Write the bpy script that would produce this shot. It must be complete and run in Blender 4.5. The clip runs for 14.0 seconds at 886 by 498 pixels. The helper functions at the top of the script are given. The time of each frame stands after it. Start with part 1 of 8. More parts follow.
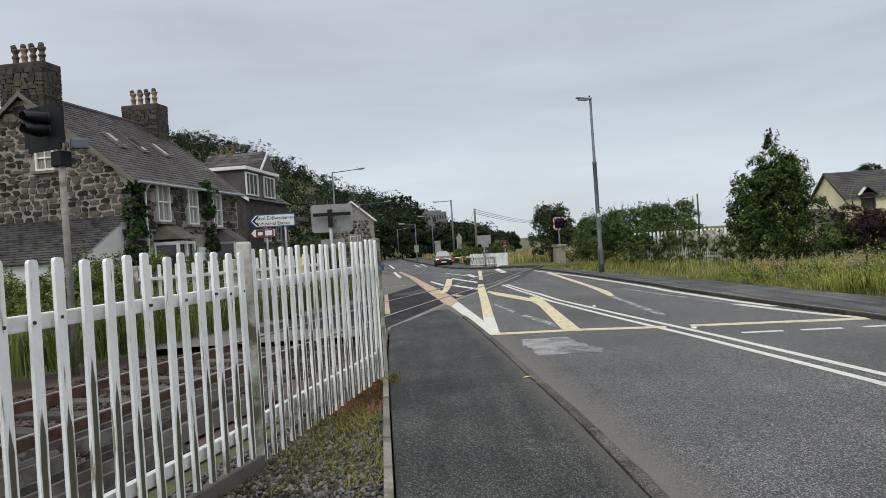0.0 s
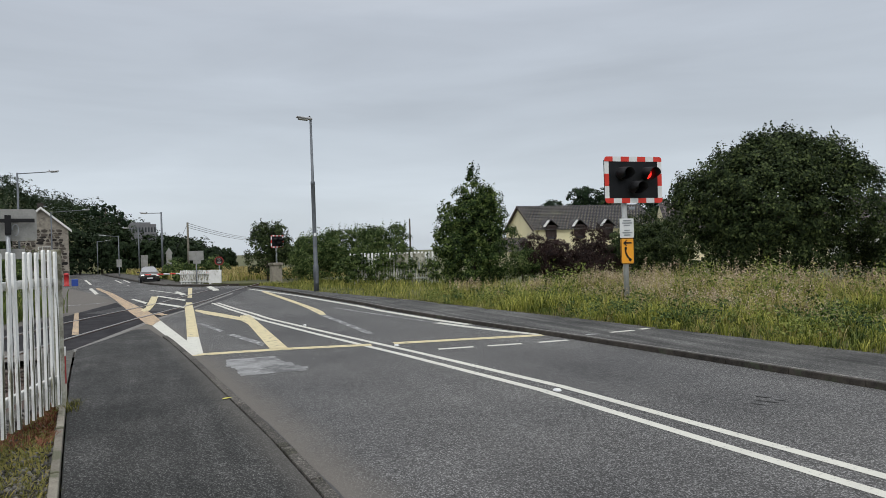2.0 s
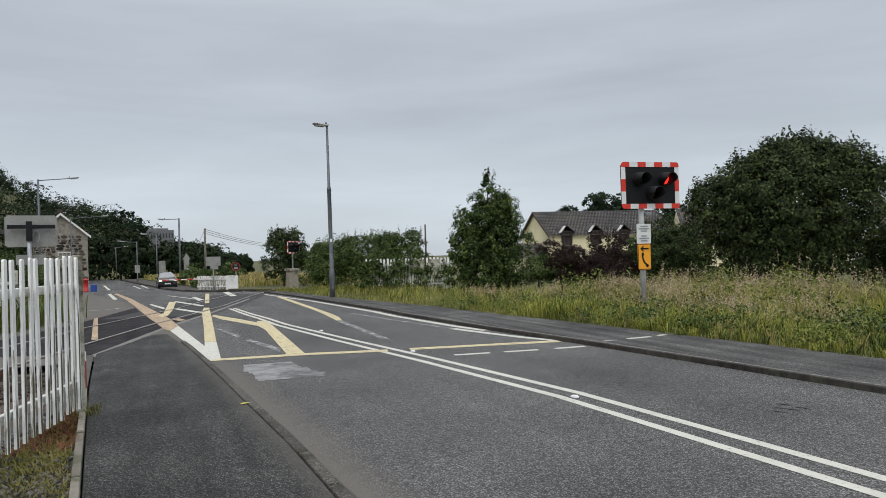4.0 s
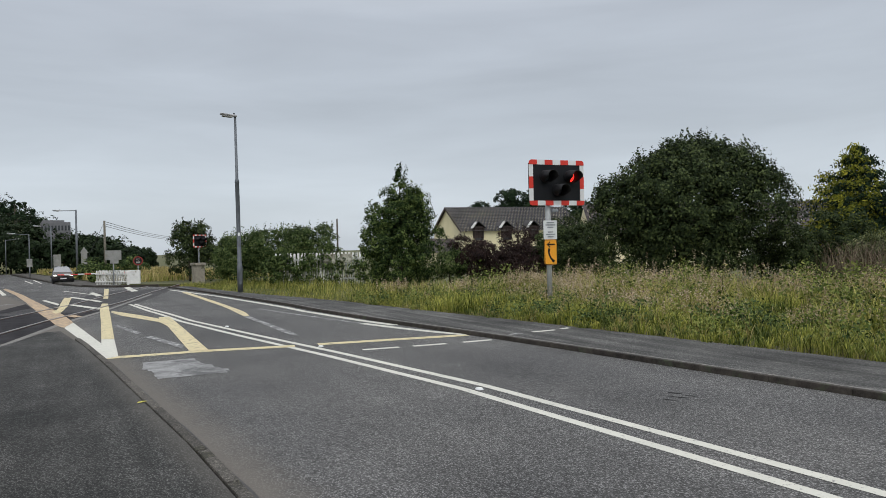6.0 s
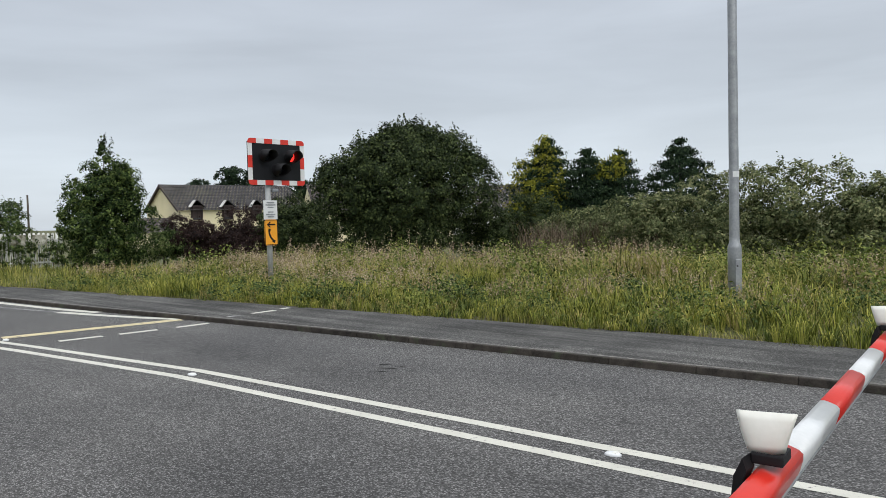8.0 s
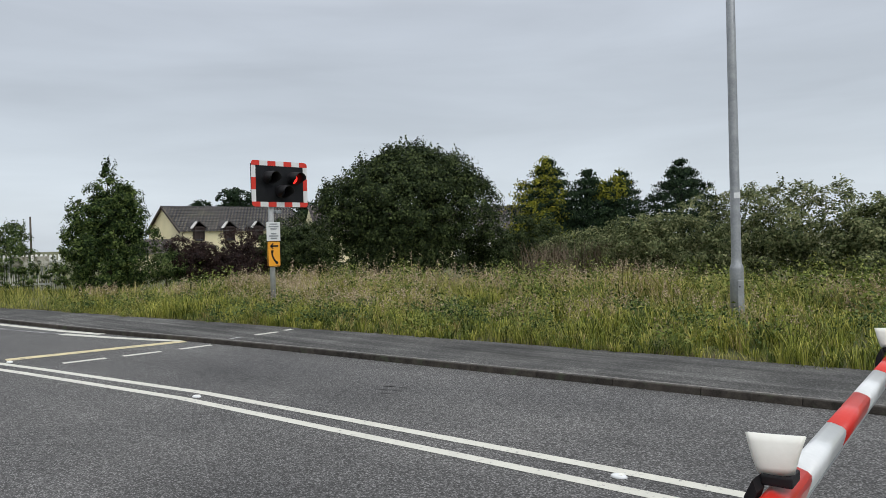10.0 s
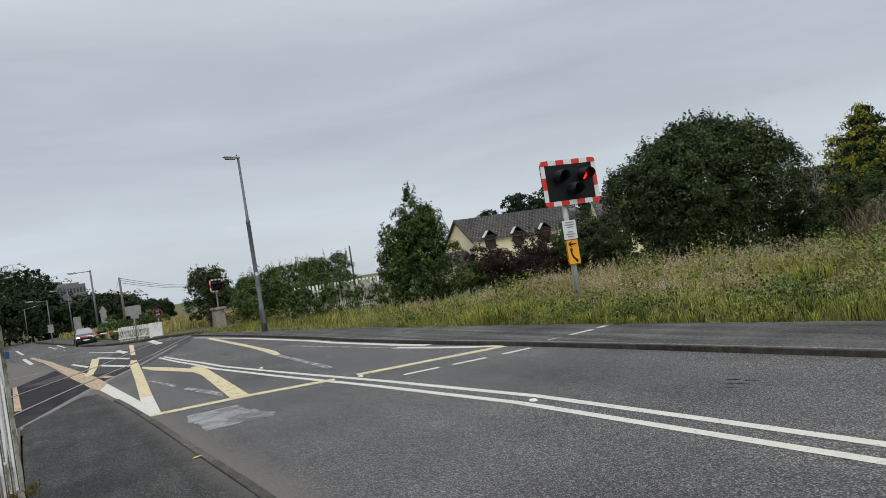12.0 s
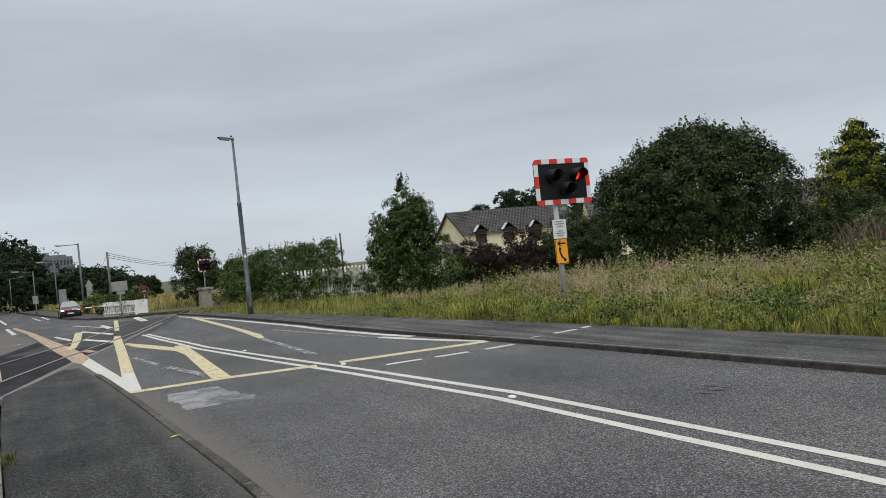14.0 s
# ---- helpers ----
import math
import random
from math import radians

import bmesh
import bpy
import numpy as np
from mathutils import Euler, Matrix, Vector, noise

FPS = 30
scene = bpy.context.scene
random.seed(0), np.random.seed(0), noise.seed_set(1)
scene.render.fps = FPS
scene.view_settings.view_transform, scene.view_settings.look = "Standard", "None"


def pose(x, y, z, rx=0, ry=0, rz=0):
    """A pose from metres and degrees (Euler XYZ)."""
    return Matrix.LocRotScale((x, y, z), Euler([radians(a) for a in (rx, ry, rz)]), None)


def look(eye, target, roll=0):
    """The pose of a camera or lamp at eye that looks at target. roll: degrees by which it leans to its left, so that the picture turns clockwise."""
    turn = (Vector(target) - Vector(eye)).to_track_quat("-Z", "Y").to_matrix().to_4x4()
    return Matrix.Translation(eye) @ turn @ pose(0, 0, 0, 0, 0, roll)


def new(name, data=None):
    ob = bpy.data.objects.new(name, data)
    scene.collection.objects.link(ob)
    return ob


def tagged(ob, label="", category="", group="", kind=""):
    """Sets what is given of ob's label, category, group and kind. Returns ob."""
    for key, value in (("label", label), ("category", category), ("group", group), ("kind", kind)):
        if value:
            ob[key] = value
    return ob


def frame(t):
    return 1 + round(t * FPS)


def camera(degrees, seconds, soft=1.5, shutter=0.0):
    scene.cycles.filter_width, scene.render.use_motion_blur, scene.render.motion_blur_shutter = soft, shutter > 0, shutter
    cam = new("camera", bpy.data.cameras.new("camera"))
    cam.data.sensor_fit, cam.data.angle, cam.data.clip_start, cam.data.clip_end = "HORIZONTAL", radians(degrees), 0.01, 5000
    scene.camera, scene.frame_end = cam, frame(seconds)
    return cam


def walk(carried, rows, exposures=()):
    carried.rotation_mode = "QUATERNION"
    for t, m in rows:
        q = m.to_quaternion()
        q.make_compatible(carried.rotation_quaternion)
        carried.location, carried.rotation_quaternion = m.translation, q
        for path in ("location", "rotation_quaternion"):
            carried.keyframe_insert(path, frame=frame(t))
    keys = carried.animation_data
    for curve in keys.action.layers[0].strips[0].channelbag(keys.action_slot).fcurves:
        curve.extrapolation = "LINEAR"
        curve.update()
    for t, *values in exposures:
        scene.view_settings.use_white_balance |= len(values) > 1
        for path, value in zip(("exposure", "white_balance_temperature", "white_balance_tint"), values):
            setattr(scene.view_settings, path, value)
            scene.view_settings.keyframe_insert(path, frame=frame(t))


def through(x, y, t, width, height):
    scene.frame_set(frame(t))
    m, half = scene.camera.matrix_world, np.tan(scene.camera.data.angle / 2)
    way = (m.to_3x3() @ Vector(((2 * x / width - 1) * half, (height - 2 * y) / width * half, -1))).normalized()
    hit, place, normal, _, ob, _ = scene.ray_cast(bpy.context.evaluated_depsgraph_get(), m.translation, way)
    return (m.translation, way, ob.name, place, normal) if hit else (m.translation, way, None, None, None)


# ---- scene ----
# ---- camera ----
cam = camera(62.21, 14.0, 0.55)
PATH = [
    (0.0, pose(-0.116, 0.031, 1.559, 89.49, 3.61, -0.28)),
    (0.5, pose(-0.076, 0.052, 1.554, 88.70, 2.73, -9.84)),
    (1.0, pose(-0.034, 0.057, 1.551, 88.11, 1.83, -16.58)),
    (1.5, pose(0.014, 0.025, 1.554, 88.72, 1.73, -20.89)),
    (2.0, pose(0.018, -0.008, 1.545, 89.97, 1.70, -21.92)),
    (2.5, pose(0.011, -0.021, 1.549, 90.42, 1.89, -21.58)),
    (3.0, pose(0.003, 0.002, 1.545, 90.44, 1.70, -20.70)),
    (5.5, pose(0.002, -0.021, 1.546, 90.55, 1.67, -21.14)),
    (6.0, pose(0.051, -0.063, 1.541, 89.88, 1.42, -27.48)),
    (6.5, look((0.055, -0.206, 1.551), (1.304, 1.352, 1.450), -1.3)),
    (7.0, look((0.058, -0.232, 1.548), (1.522, 1.124, 1.403), -1.1)),
    (9.5, pose(0.014, -0.235, 1.563, 89.18, 1.80, -48.79)),
    (10.0, look((-0.002, -0.239, 1.566), (1.498, 1.084, 1.544), -1.5)),
    (10.5, look((0.009, -0.237, 1.563), (1.481, 1.117, 1.544), -1.3)),
    (11.0, pose(-0.018, -0.172, 1.572, 90.12, 2.80, -35.33)),
    (11.5, pose(-0.071, 0.048, 1.594, 91.14, 6.40, -28.15)),
    (12.0, pose(-0.122, 0.138, 1.601, 91.01, 8.83, -26.60)),
    (12.5, pose(-0.124, 0.179, 1.588, 90.36, 9.08, -27.19)),
    (13.0, pose(-0.128, 0.173, 1.595, 90.07, 9.02, -28.00)),
    (13.5, pose(-0.118, 0.142, 1.602, 90.13, 8.14, -28.23)),
    (14.0, pose(-0.110, 0.087, 1.611, 90.29, 5.79, -27.37)),
]
# the clip's own exposure drifts a little
walk(cam, PATH, [(0.0, 0.04), (1.0, -0.03), (3.0, -0.05), (5.5, -0.08), (6.0, -0.08), (6.5, 0.10), (7.0, 0.14), (9.5, 0.06), (10.5, 0.05), (11.0, 0.06), (11.5, -0.06), (12.0, -0.10), (14.0, -0.12)])


# ---- world and light ----
world = bpy.data.worlds.new("overcast_sky")
scene.world = world
world.use_nodes = True
wt = world.node_tree
wt.nodes.clear()


def wn(kind, **kw):
    n = wt.nodes.new(kind)
    for k, v in kw.items():
        if k == "sky_type": n.sky_type = v
        elif k == "operation": n.operation = v
        elif k == "blend": n.blend_type = v
    return n


sky = wn("ShaderNodeTexSky", sky_type="NISHITA")
sky.sun_disc = False
sky.sun_elevation = radians(43)
sky.sun_rotation = radians(200)
geo = wn("ShaderNodeTexCoord")
sep = wn("ShaderNodeSeparateXYZ")
wt.links.new(geo.outputs["Generated"], sep.inputs[0])
# cloud deck: brighter overhead, as under an even overcast
ramp = wn("ShaderNodeValToRGB")
el = ramp.color_ramp.elements
el[0].position, el[0].color = 0.0, (0.585, 0.64, 0.70, 1)
el[1].position, el[1].color = 1.0, (1.45, 1.49, 1.56, 1)
for pos, col in ((0.06, (0.605, 0.665, 0.725, 1)), (0.17, (0.505, 0.555, 0.615, 1)), (0.30, (0.49, 0.535, 0.60, 1)), (0.45, (0.82, 0.86, 0.92, 1))):
    e = el.new(pos)
    e.color = col
wt.links.new(sep.outputs[2], ramp.inputs[0])
# soft stretched cloud streaks
mapn = wn("ShaderNodeMapping")
mapn.inputs["Scale"].default_value = (1.3, 1.3, 8.0)
mapn.inputs["Location"].default_value = (3.1, 0.4, 0.7)
wt.links.new(geo.outputs["Generated"], mapn.inputs[0])
cl = wn("ShaderNodeTexNoise")
cl.inputs["Scale"].default_value = 1.7
cl.inputs["Detail"].default_value = 6
cl.inputs["Roughness"].default_value = 0.52
cl.inputs["Distortion"].default_value = 0.35
wt.links.new(mapn.outputs[0], cl.inputs["Vector"])
clr = wn("ShaderNodeMapRange")
clr.inputs["From Min"].default_value, clr.inputs["From Max"].default_value = 0.3, 0.72
clr.inputs["To Min"].default_value, clr.inputs["To Max"].default_value = 0.90, 1.10
wt.links.new(cl.outputs[0], clr.inputs["Value"])
cm = wn("ShaderNodeVectorMath", operation="SCALE")
wt.links.new(ramp.outputs[0], cm.inputs[0])
wt.links.new(clr.outputs[0], cm.inputs["Scale"])
b1, b2, add = wn("ShaderNodeBackground"), wn("ShaderNodeBackground"), wn("ShaderNodeAddShader")
wt.links.new(sky.outputs[0], b1.inputs[0])
b1.inputs[1].default_value = 0.006
wt.links.new(cm.outputs[0], b2.inputs[0])
b2.inputs[1].default_value = 1.0
wt.links.new(b1.outputs[0], add.inputs[0])
wt.links.new(b2.outputs[0], add.inputs[1])
wo = wn("ShaderNodeOutputWorld")
wt.links.new(add.outputs[0], wo.inputs[0])

sun_data = bpy.data.lights.new("sun", "SUN")
sun_data.energy, sun_data.angle, sun_data.color = 1.25, radians(40), (1.0, 0.98, 0.94)
sun = new("sun", sun_data)
sun.matrix_world = look((0, 0, 30), (13, 29, 0))


# ---- materials ----
def shader(name, c1, c2, rough=0.8, scale=6.0, fine=60.0, bump=0.25, metal=0.0, c3=None, stain=0.0, island=0.0, rnd=0.0, spec=0.4, fine_mix=0.35, coat=0.0, tight=0.2, grit=None, streak=None, stretch=1.0):
    """A surface whose colour wanders between c1 and c2 at a coarse and a fine scale; c3 in blotches; island or rnd vary it piece by piece."""
    m = bpy.data.materials.new(name)
    m.use_nodes = True
    nt = m.node_tree
    p = nt.nodes["Principled BSDF"]
    g = nt.nodes.new("ShaderNodeNewGeometry")
    n1, n2 = nt.nodes.new("ShaderNodeTexNoise"), nt.nodes.new("ShaderNodeTexNoise")
    for n, s in ((n1, scale), (n2, fine)):
        n.inputs["Scale"].default_value, n.inputs["Detail"].default_value = s, 4
        nt.links.new(g.outputs["Position"], n.inputs["Vector"])
    mixf = nt.nodes.new("ShaderNodeMath")
    mixf.operation = "MULTIPLY_ADD"
    nt.links.new(n2.outputs[0], mixf.inputs[0])
    mixf.inputs[1].default_value = fine_mix
    a = nt.nodes.new("ShaderNodeMath")
    a.operation = "MULTIPLY"
    a.inputs[1].default_value = 1 - fine_mix
    nt.links.new(n1.outputs[0], a.inputs[0])
    nt.links.new(a.outputs[0], mixf.inputs[2])
    last = mixf.outputs[0]
    if island or rnd:
        src = g.outputs["Random Per Island"] if island else nt.nodes.new("ShaderNodeObjectInfo").outputs["Random"]
        ad = nt.nodes.new("ShaderNodeMath")
        ad.operation = "MULTIPLY_ADD"
        ad.inputs[1].default_value = island or rnd
        nt.links.new(src, ad.inputs[0])
        sb = nt.nodes.new("ShaderNodeMath")
        sb.operation = "SUBTRACT"
        sb.inputs[1].default_value = (island or rnd) / 2
        nt.links.new(last, sb.inputs[0])
        nt.links.new(sb.outputs[0], ad.inputs[2])
        last = ad.outputs[0]
    r = nt.nodes.new("ShaderNodeValToRGB")
    r.color_ramp.elements[0].position, r.color_ramp.elements[0].color = 0.5 - tight, (*c1, 1)
    r.color_ramp.elements[1].position, r.color_ramp.elements[1].color = 0.5 + tight, (*c2, 1)
    nt.links.new(last, r.inputs[0])
    col = r.outputs[0]
    if c3:
        n3 = nt.nodes.new("ShaderNodeTexNoise")
        n3.inputs["Scale"].default_value, n3.inputs["Detail"].default_value = scale * 0.37, 6
        n3.inputs["Roughness"].default_value = 0.65
        nt.links.new(g.outputs["Position"], n3.inputs["Vector"])
        mr = nt.nodes.new("ShaderNodeMapRange")
        mr.inputs["From Min"].default_value, mr.inputs["From Max"].default_value = 0.62 - stain, 0.68 - stain * 0.7
        nt.links.new(n3.outputs[0], mr.inputs["Value"])
        mx = nt.nodes.new("ShaderNodeMix")
        mx.data_type = "RGBA"
        nt.links.new(mr.outputs[0], mx.inputs[0])
        nt.links.new(col, mx.inputs[6])
        mx.inputs[7].default_value = (*c3, 1)
        col = mx.outputs[2]
    for spec_ in (grit, streak):
        if not spec_:
            continue
        if spec_ is grit:
            v = nt.nodes.new("ShaderNodeTexVoronoi")
            v.inputs["Scale"].default_value = grit[0]
            gm = nt.nodes.new("ShaderNodeMapping")
            gm.inputs["Scale"].default_value = (1, stretch, 1)
            gm.inputs["Rotation"].default_value = (0, 0, radians(25))
            nt.links.new(g.outputs["Position"], gm.inputs[0])
            nt.links.new(gm.outputs[0], v.inputs["Vector"])
            sp = nt.nodes.new("ShaderNodeSeparateColor")
            nt.links.new(v.outputs["Color"], sp.inputs[0])
            pw = nt.nodes.new("ShaderNodeMath")
            pw.operation = "POWER"
            pw.inputs[1].default_value = 1.5
            nt.links.new(sp.outputs[0], pw.inputs[0])
            rim = nt.nodes.new("ShaderNodeMapRange")
            rim.inputs["From Min"].default_value, rim.inputs["From Max"].default_value = 0.30, 0.62
            rim.inputs["To Min"].default_value, rim.inputs["To Max"].default_value = 1.0, 0.25
            nt.links.new(v.outputs["Distance"], rim.inputs["Value"])
            chip = nt.nodes.new("ShaderNodeMath")
            chip.operation = "MULTIPLY"
            nt.links.new(pw.outputs[0], chip.inputs[0])
            nt.links.new(rim.outputs[0], chip.inputs[1])
            src = chip.outputs[0]
        else:
            mp = nt.nodes.new("ShaderNodeMapping")
            mp.inputs["Scale"].default_value = (streak[0], streak[0] * 0.05, 1)
            nt.links.new(g.outputs["Position"], mp.inputs[0])
            v = nt.nodes.new("ShaderNodeTexNoise")
            v.inputs["Scale"].default_value, v.inputs["Detail"].default_value = 1.0, 5
            nt.links.new(mp.outputs[0], v.inputs["Vector"])
            ct = nt.nodes.new("ShaderNodeMapRange")
            ct.inputs["From Min"].default_value, ct.inputs["From Max"].default_value = 0.35, 0.65
            nt.links.new(v.outputs[0], ct.inputs["Value"])
            src = ct.outputs[0]
        rr_ = nt.nodes.new("ShaderNodeMapRange")
        rr_.inputs["To Min"].default_value, rr_.inputs["To Max"].default_value = spec_[1], spec_[2]
        nt.links.new(src, rr_.inputs["Value"])
        sc = nt.nodes.new("ShaderNodeVectorMath")
        sc.operation = "SCALE"
        nt.links.new(col, sc.inputs[0])
        nt.links.new(rr_.outputs[0], sc.inputs["Scale"])
        col = sc.outputs[0]
    nt.links.new(col, p.inputs["Base Color"])
    p.inputs["Roughness"].default_value = rough
    p.inputs["Metallic"].default_value = metal
    p.inputs["Specular IOR Level"].default_value = spec
    p.inputs["Coat Weight"].default_value = coat
    if bump:
        b = nt.nodes.new("ShaderNodeBump")
        b.inputs["Strength"].default_value, b.inputs["Distance"].default_value = bump, 0.02
        nt.links.new(mixf.outputs[0], b.inputs["Height"])
        nt.links.new(b.outputs[0], p.inputs["Normal"])
    return m


def foliage(name, dark, mid, light, rough=0.75, through=0.25, patch=0.5, speck=1.0):
    """Leaves: each one its own tone, drifting in patches, with light passing through."""
    m = bpy.data.materials.new(name)
    m.use_nodes = True
    nt = m.node_tree
    p = nt.nodes["Principled BSDF"]
    out = nt.nodes["Material Output"]
    g = nt.nodes.new("ShaderNodeNewGeometry")
    n = nt.nodes.new("ShaderNodeTexNoise")
    n.inputs["Scale"].default_value, n.inputs["Detail"].default_value = patch, 3
    nt.links.new(g.outputs["Position"], n.inputs["Vector"])
    ad = nt.nodes.new("ShaderNodeMath")
    ad.operation = "ADD"
    nt.links.new(n.outputs[0], ad.inputs[0])
    own = nt.nodes.new("ShaderNodeMapRange")
    own.inputs["To Min"].default_value, own.inputs["To Max"].default_value = 0.5 - speck / 2, 0.5 + speck / 2
    nt.links.new(g.outputs["Random Per Island"], own.inputs["Value"])
    nt.links.new(own.outputs[0], ad.inputs[1])
    r = nt.nodes.new("ShaderNodeValToRGB")
    e = r.color_ramp.elements
    e[0].position, e[0].color = 0.45 / 2, (*dark, 1)
    e[1].position, e[1].color = 1.65 / 2, (*light, 1)
    q = e.new(1.0 / 2)
    q.color = (*mid, 1)
    hf = nt.nodes.new("ShaderNodeMath")
    hf.operation = "MULTIPLY"
    hf.inputs[1].default_value = 0.5
    nt.links.new(ad.outputs[0], hf.inputs[0])
    nt.links.new(hf.outputs[0], r.inputs[0])
    nt.links.new(r.outputs[0], p.inputs["Base Color"])
    p.inputs["Roughness"].default_value = rough
    p.inputs["Specular IOR Level"].default_value = 0.18
    t = nt.nodes.new("ShaderNodeBsdfTranslucent")
    nt.links.new(r.outputs[0], t.inputs[0])
    mx = nt.nodes.new("ShaderNodeMixShader")
    mx.inputs[0].default_value = through
    nt.links.new(p.outputs[0], mx.inputs[1])
    nt.links.new(t.outputs[0], mx.inputs[2])
    nt.links.new(mx.outputs[0], out.inputs[0])
    return m


def worn_paint(name, paint, under, amount, scale=9.0):
    """Road paint worn through to the asphalt in patches and specks."""
    m = shader(name, tuple(v * 0.82 for v in paint), paint, 0.7, 3.0, 120.0, 0.15)
    nt = m.node_tree
    p = nt.nodes["Principled BSDF"]
    g = nt.nodes.new("ShaderNodeNewGeometry")
    n = nt.nodes.new("ShaderNodeTexNoise")
    n.inputs["Scale"].default_value, n.inputs["Detail"].default_value, n.inputs["Roughness"].default_value = scale, 8, 0.75
    nt.links.new(g.outputs["Position"], n.inputs["Vector"])
    mr = nt.nodes.new("ShaderNodeMapRange")
    mr.inputs["From Min"].default_value, mr.inputs["From Max"].default_value = amount - 0.05, amount + 0.05
    nt.links.new(n.outputs[0], mr.inputs["Value"])
    mx = nt.nodes.new("ShaderNodeMix")
    mx.data_type = "RGBA"
    old = p.inputs["Base Color"].links[0].from_socket
    nt.links.new(mr.outputs[0], mx.inputs[0])
    mx.inputs[6].default_value = (*under, 1)
    nt.links.new(old, mx.inputs[7])
    nt.links.new(mx.outputs[2], p.inputs["Base Color"])
    return m


M = {}
M["asphalt"] = shader("road_asphalt", (0.084, 0.083, 0.083), (0.143, 0.140, 0.136), 0.88, 0.45, 40, 0.08, fine_mix=0.25, tight=0.17, spec=0.14, grit=(112, 0.40, 2.65), streak=(0.9, 0.86, 1.14), stretch=0.6)
M["footway"] = shader("footway_asphalt", (0.032, 0.033, 0.032), (0.076, 0.075, 0.072), 0.92, 1.1, 45, 0.12, c3=(0.100, 0.097, 0.090), stain=0.035, fine_mix=0.45, tight=0.15, spec=0.14, grit=(105, 0.45, 2.5), streak=(5.0, 0.85, 1.15), stretch=0.5)
M["footway_far"] = shader("worn_grey_footway_asphalt", (0.046, 0.046, 0.045), (0.128, 0.126, 0.120), 0.92, 0.9, 60, 0.15, c3=(0.155, 0.152, 0.145), stain=0.03, fine_mix=0.4, tight=0.18, spec=0.14, grit=(75, 0.55, 2.2), streak=(4.2, 0.62, 1.38))
M["panel"] = shader("crossing_rubber", (0.014, 0.013, 0.015), (0.040, 0.038, 0.040), 0.85, 2.0, 60, 0.3, spec=0.08, streak=(2.5, 0.8, 1.2))
M["panel_worn"] = shader("trafficked_crossing_panel", (0.048, 0.047, 0.048), (0.092, 0.090, 0.090), 0.88, 2.0, 60, 0.2, spec=0.1, grit=(70, 0.6, 2.0))
M["kerb"] = shader("kerb_concrete", (0.012, 0.010, 0.008), (0.066, 0.056, 0.046), 0.92, 9, 60, 0.6, rnd=0.12, c3=(0.05, 0.055, 0.035), stain=0.06)
M["concrete"] = shader("edging_concrete", (0.145, 0.130, 0.105), (0.30, 0.275, 0.225), 0.92, 6, 70, 0.5, rnd=0.25, c3=(0.11, 0.11, 0.07), stain=0.08)
M["white_line"] = worn_paint("white_road_paint", (0.60, 0.59, 0.52), (0.13, 0.13, 0.13), 0.385, 20)


def kerb_band(m, near, far, colour, strength):
    """Dust or crumbled stone lying in a ragged band beside the near kerb, between two distances from its line."""
    nt = m.node_tree
    p = nt.nodes["Principled BSDF"]
    g = nt.nodes.new("ShaderNodeNewGeometry")
    s = nt.nodes.new("ShaderNodeSeparateXYZ")
    nt.links.new(g.outputs["Position"], s.inputs[0])

    def mth(op, a, b, c=0.0):
        q = nt.nodes.new("ShaderNodeMath")
        q.operation = op
        for k, v in enumerate((a, b, c)):
            if isinstance(v, (int, float)):
                q.inputs[k].default_value = v
            else:
                nt.links.new(v, q.inputs[k])
        return q.outputs[0]
    y2 = mth("MULTIPLY", s.outputs[1], s.outputs[1])
    line = mth("MULTIPLY_ADD", y2, -0.0013, mth("MULTIPLY_ADD", s.outputs[1], -0.0455, 1.20))
    n = nt.nodes.new("ShaderNodeTexNoise")
    n.inputs["Scale"].default_value, n.inputs["Detail"].default_value, n.inputs["Roughness"].default_value = 3.0, 7, 0.7
    nt.links.new(g.outputs["Position"], n.inputs["Vector"])
    d = mth("MULTIPLY_ADD", n.outputs[0], (far - near) * 0.9, mth("SUBTRACT", mth("SUBTRACT", s.outputs[0], line), (far - near) * 0.45))
    mr = nt.nodes.new("ShaderNodeMapRange")
    mr.interpolation_type = "SMOOTHSTEP"
    mr.inputs["From Min"].default_value, mr.inputs["From Max"].default_value = near, far
    mr.inputs["To Min"].default_value, mr.inputs["To Max"].default_value = strength, 0.0
    nt.links.new(d, mr.inputs["Value"])
    mx = nt.nodes.new("ShaderNodeMix")
    mx.data_type = "RGBA"
    nt.links.new(mr.outputs[0], mx.inputs[0])
    nt.links.new(p.inputs["Base Color"].links[0].from_socket, mx.inputs[6])
    mx.inputs[7].default_value = (*colour, 1)
    nt.links.new(mx.outputs[2], p.inputs["Base Color"])


kerb_band(M["asphalt"], 0.12, 0.66, (0.140, 0.127, 0.112), 0.85)
kerb_band(M["footway"], 0.02, -0.26, (0.105, 0.098, 0.088), 0.55)
M["concrete_line"] = shader("pale_concrete_strip", (0.13, 0.125, 0.115), (0.22, 0.21, 0.195), 0.9, 4, 50, 0.3)
M["white_worn"] = worn_paint("worn_white_paint", (0.50, 0.50, 0.48), (0.10, 0.10, 0.10), 0.55, 5)
M["yellow_line"] = worn_paint("yellow_road_paint", (0.62, 0.53, 0.31), (0.14, 0.14, 0.13), 0.42, 9)
M["orange_line"] = worn_paint("faded_orange_paint", (0.52, 0.37, 0.22), (0.16, 0.14, 0.12), 0.47, 7)
M["soil"] = shader("verge_soil", (0.045, 0.052, 0.018), (0.120, 0.120, 0.045), 0.95, 0.8, 14, 0.6, c3=(0.10, 0.085, 0.045), stain=0.04)
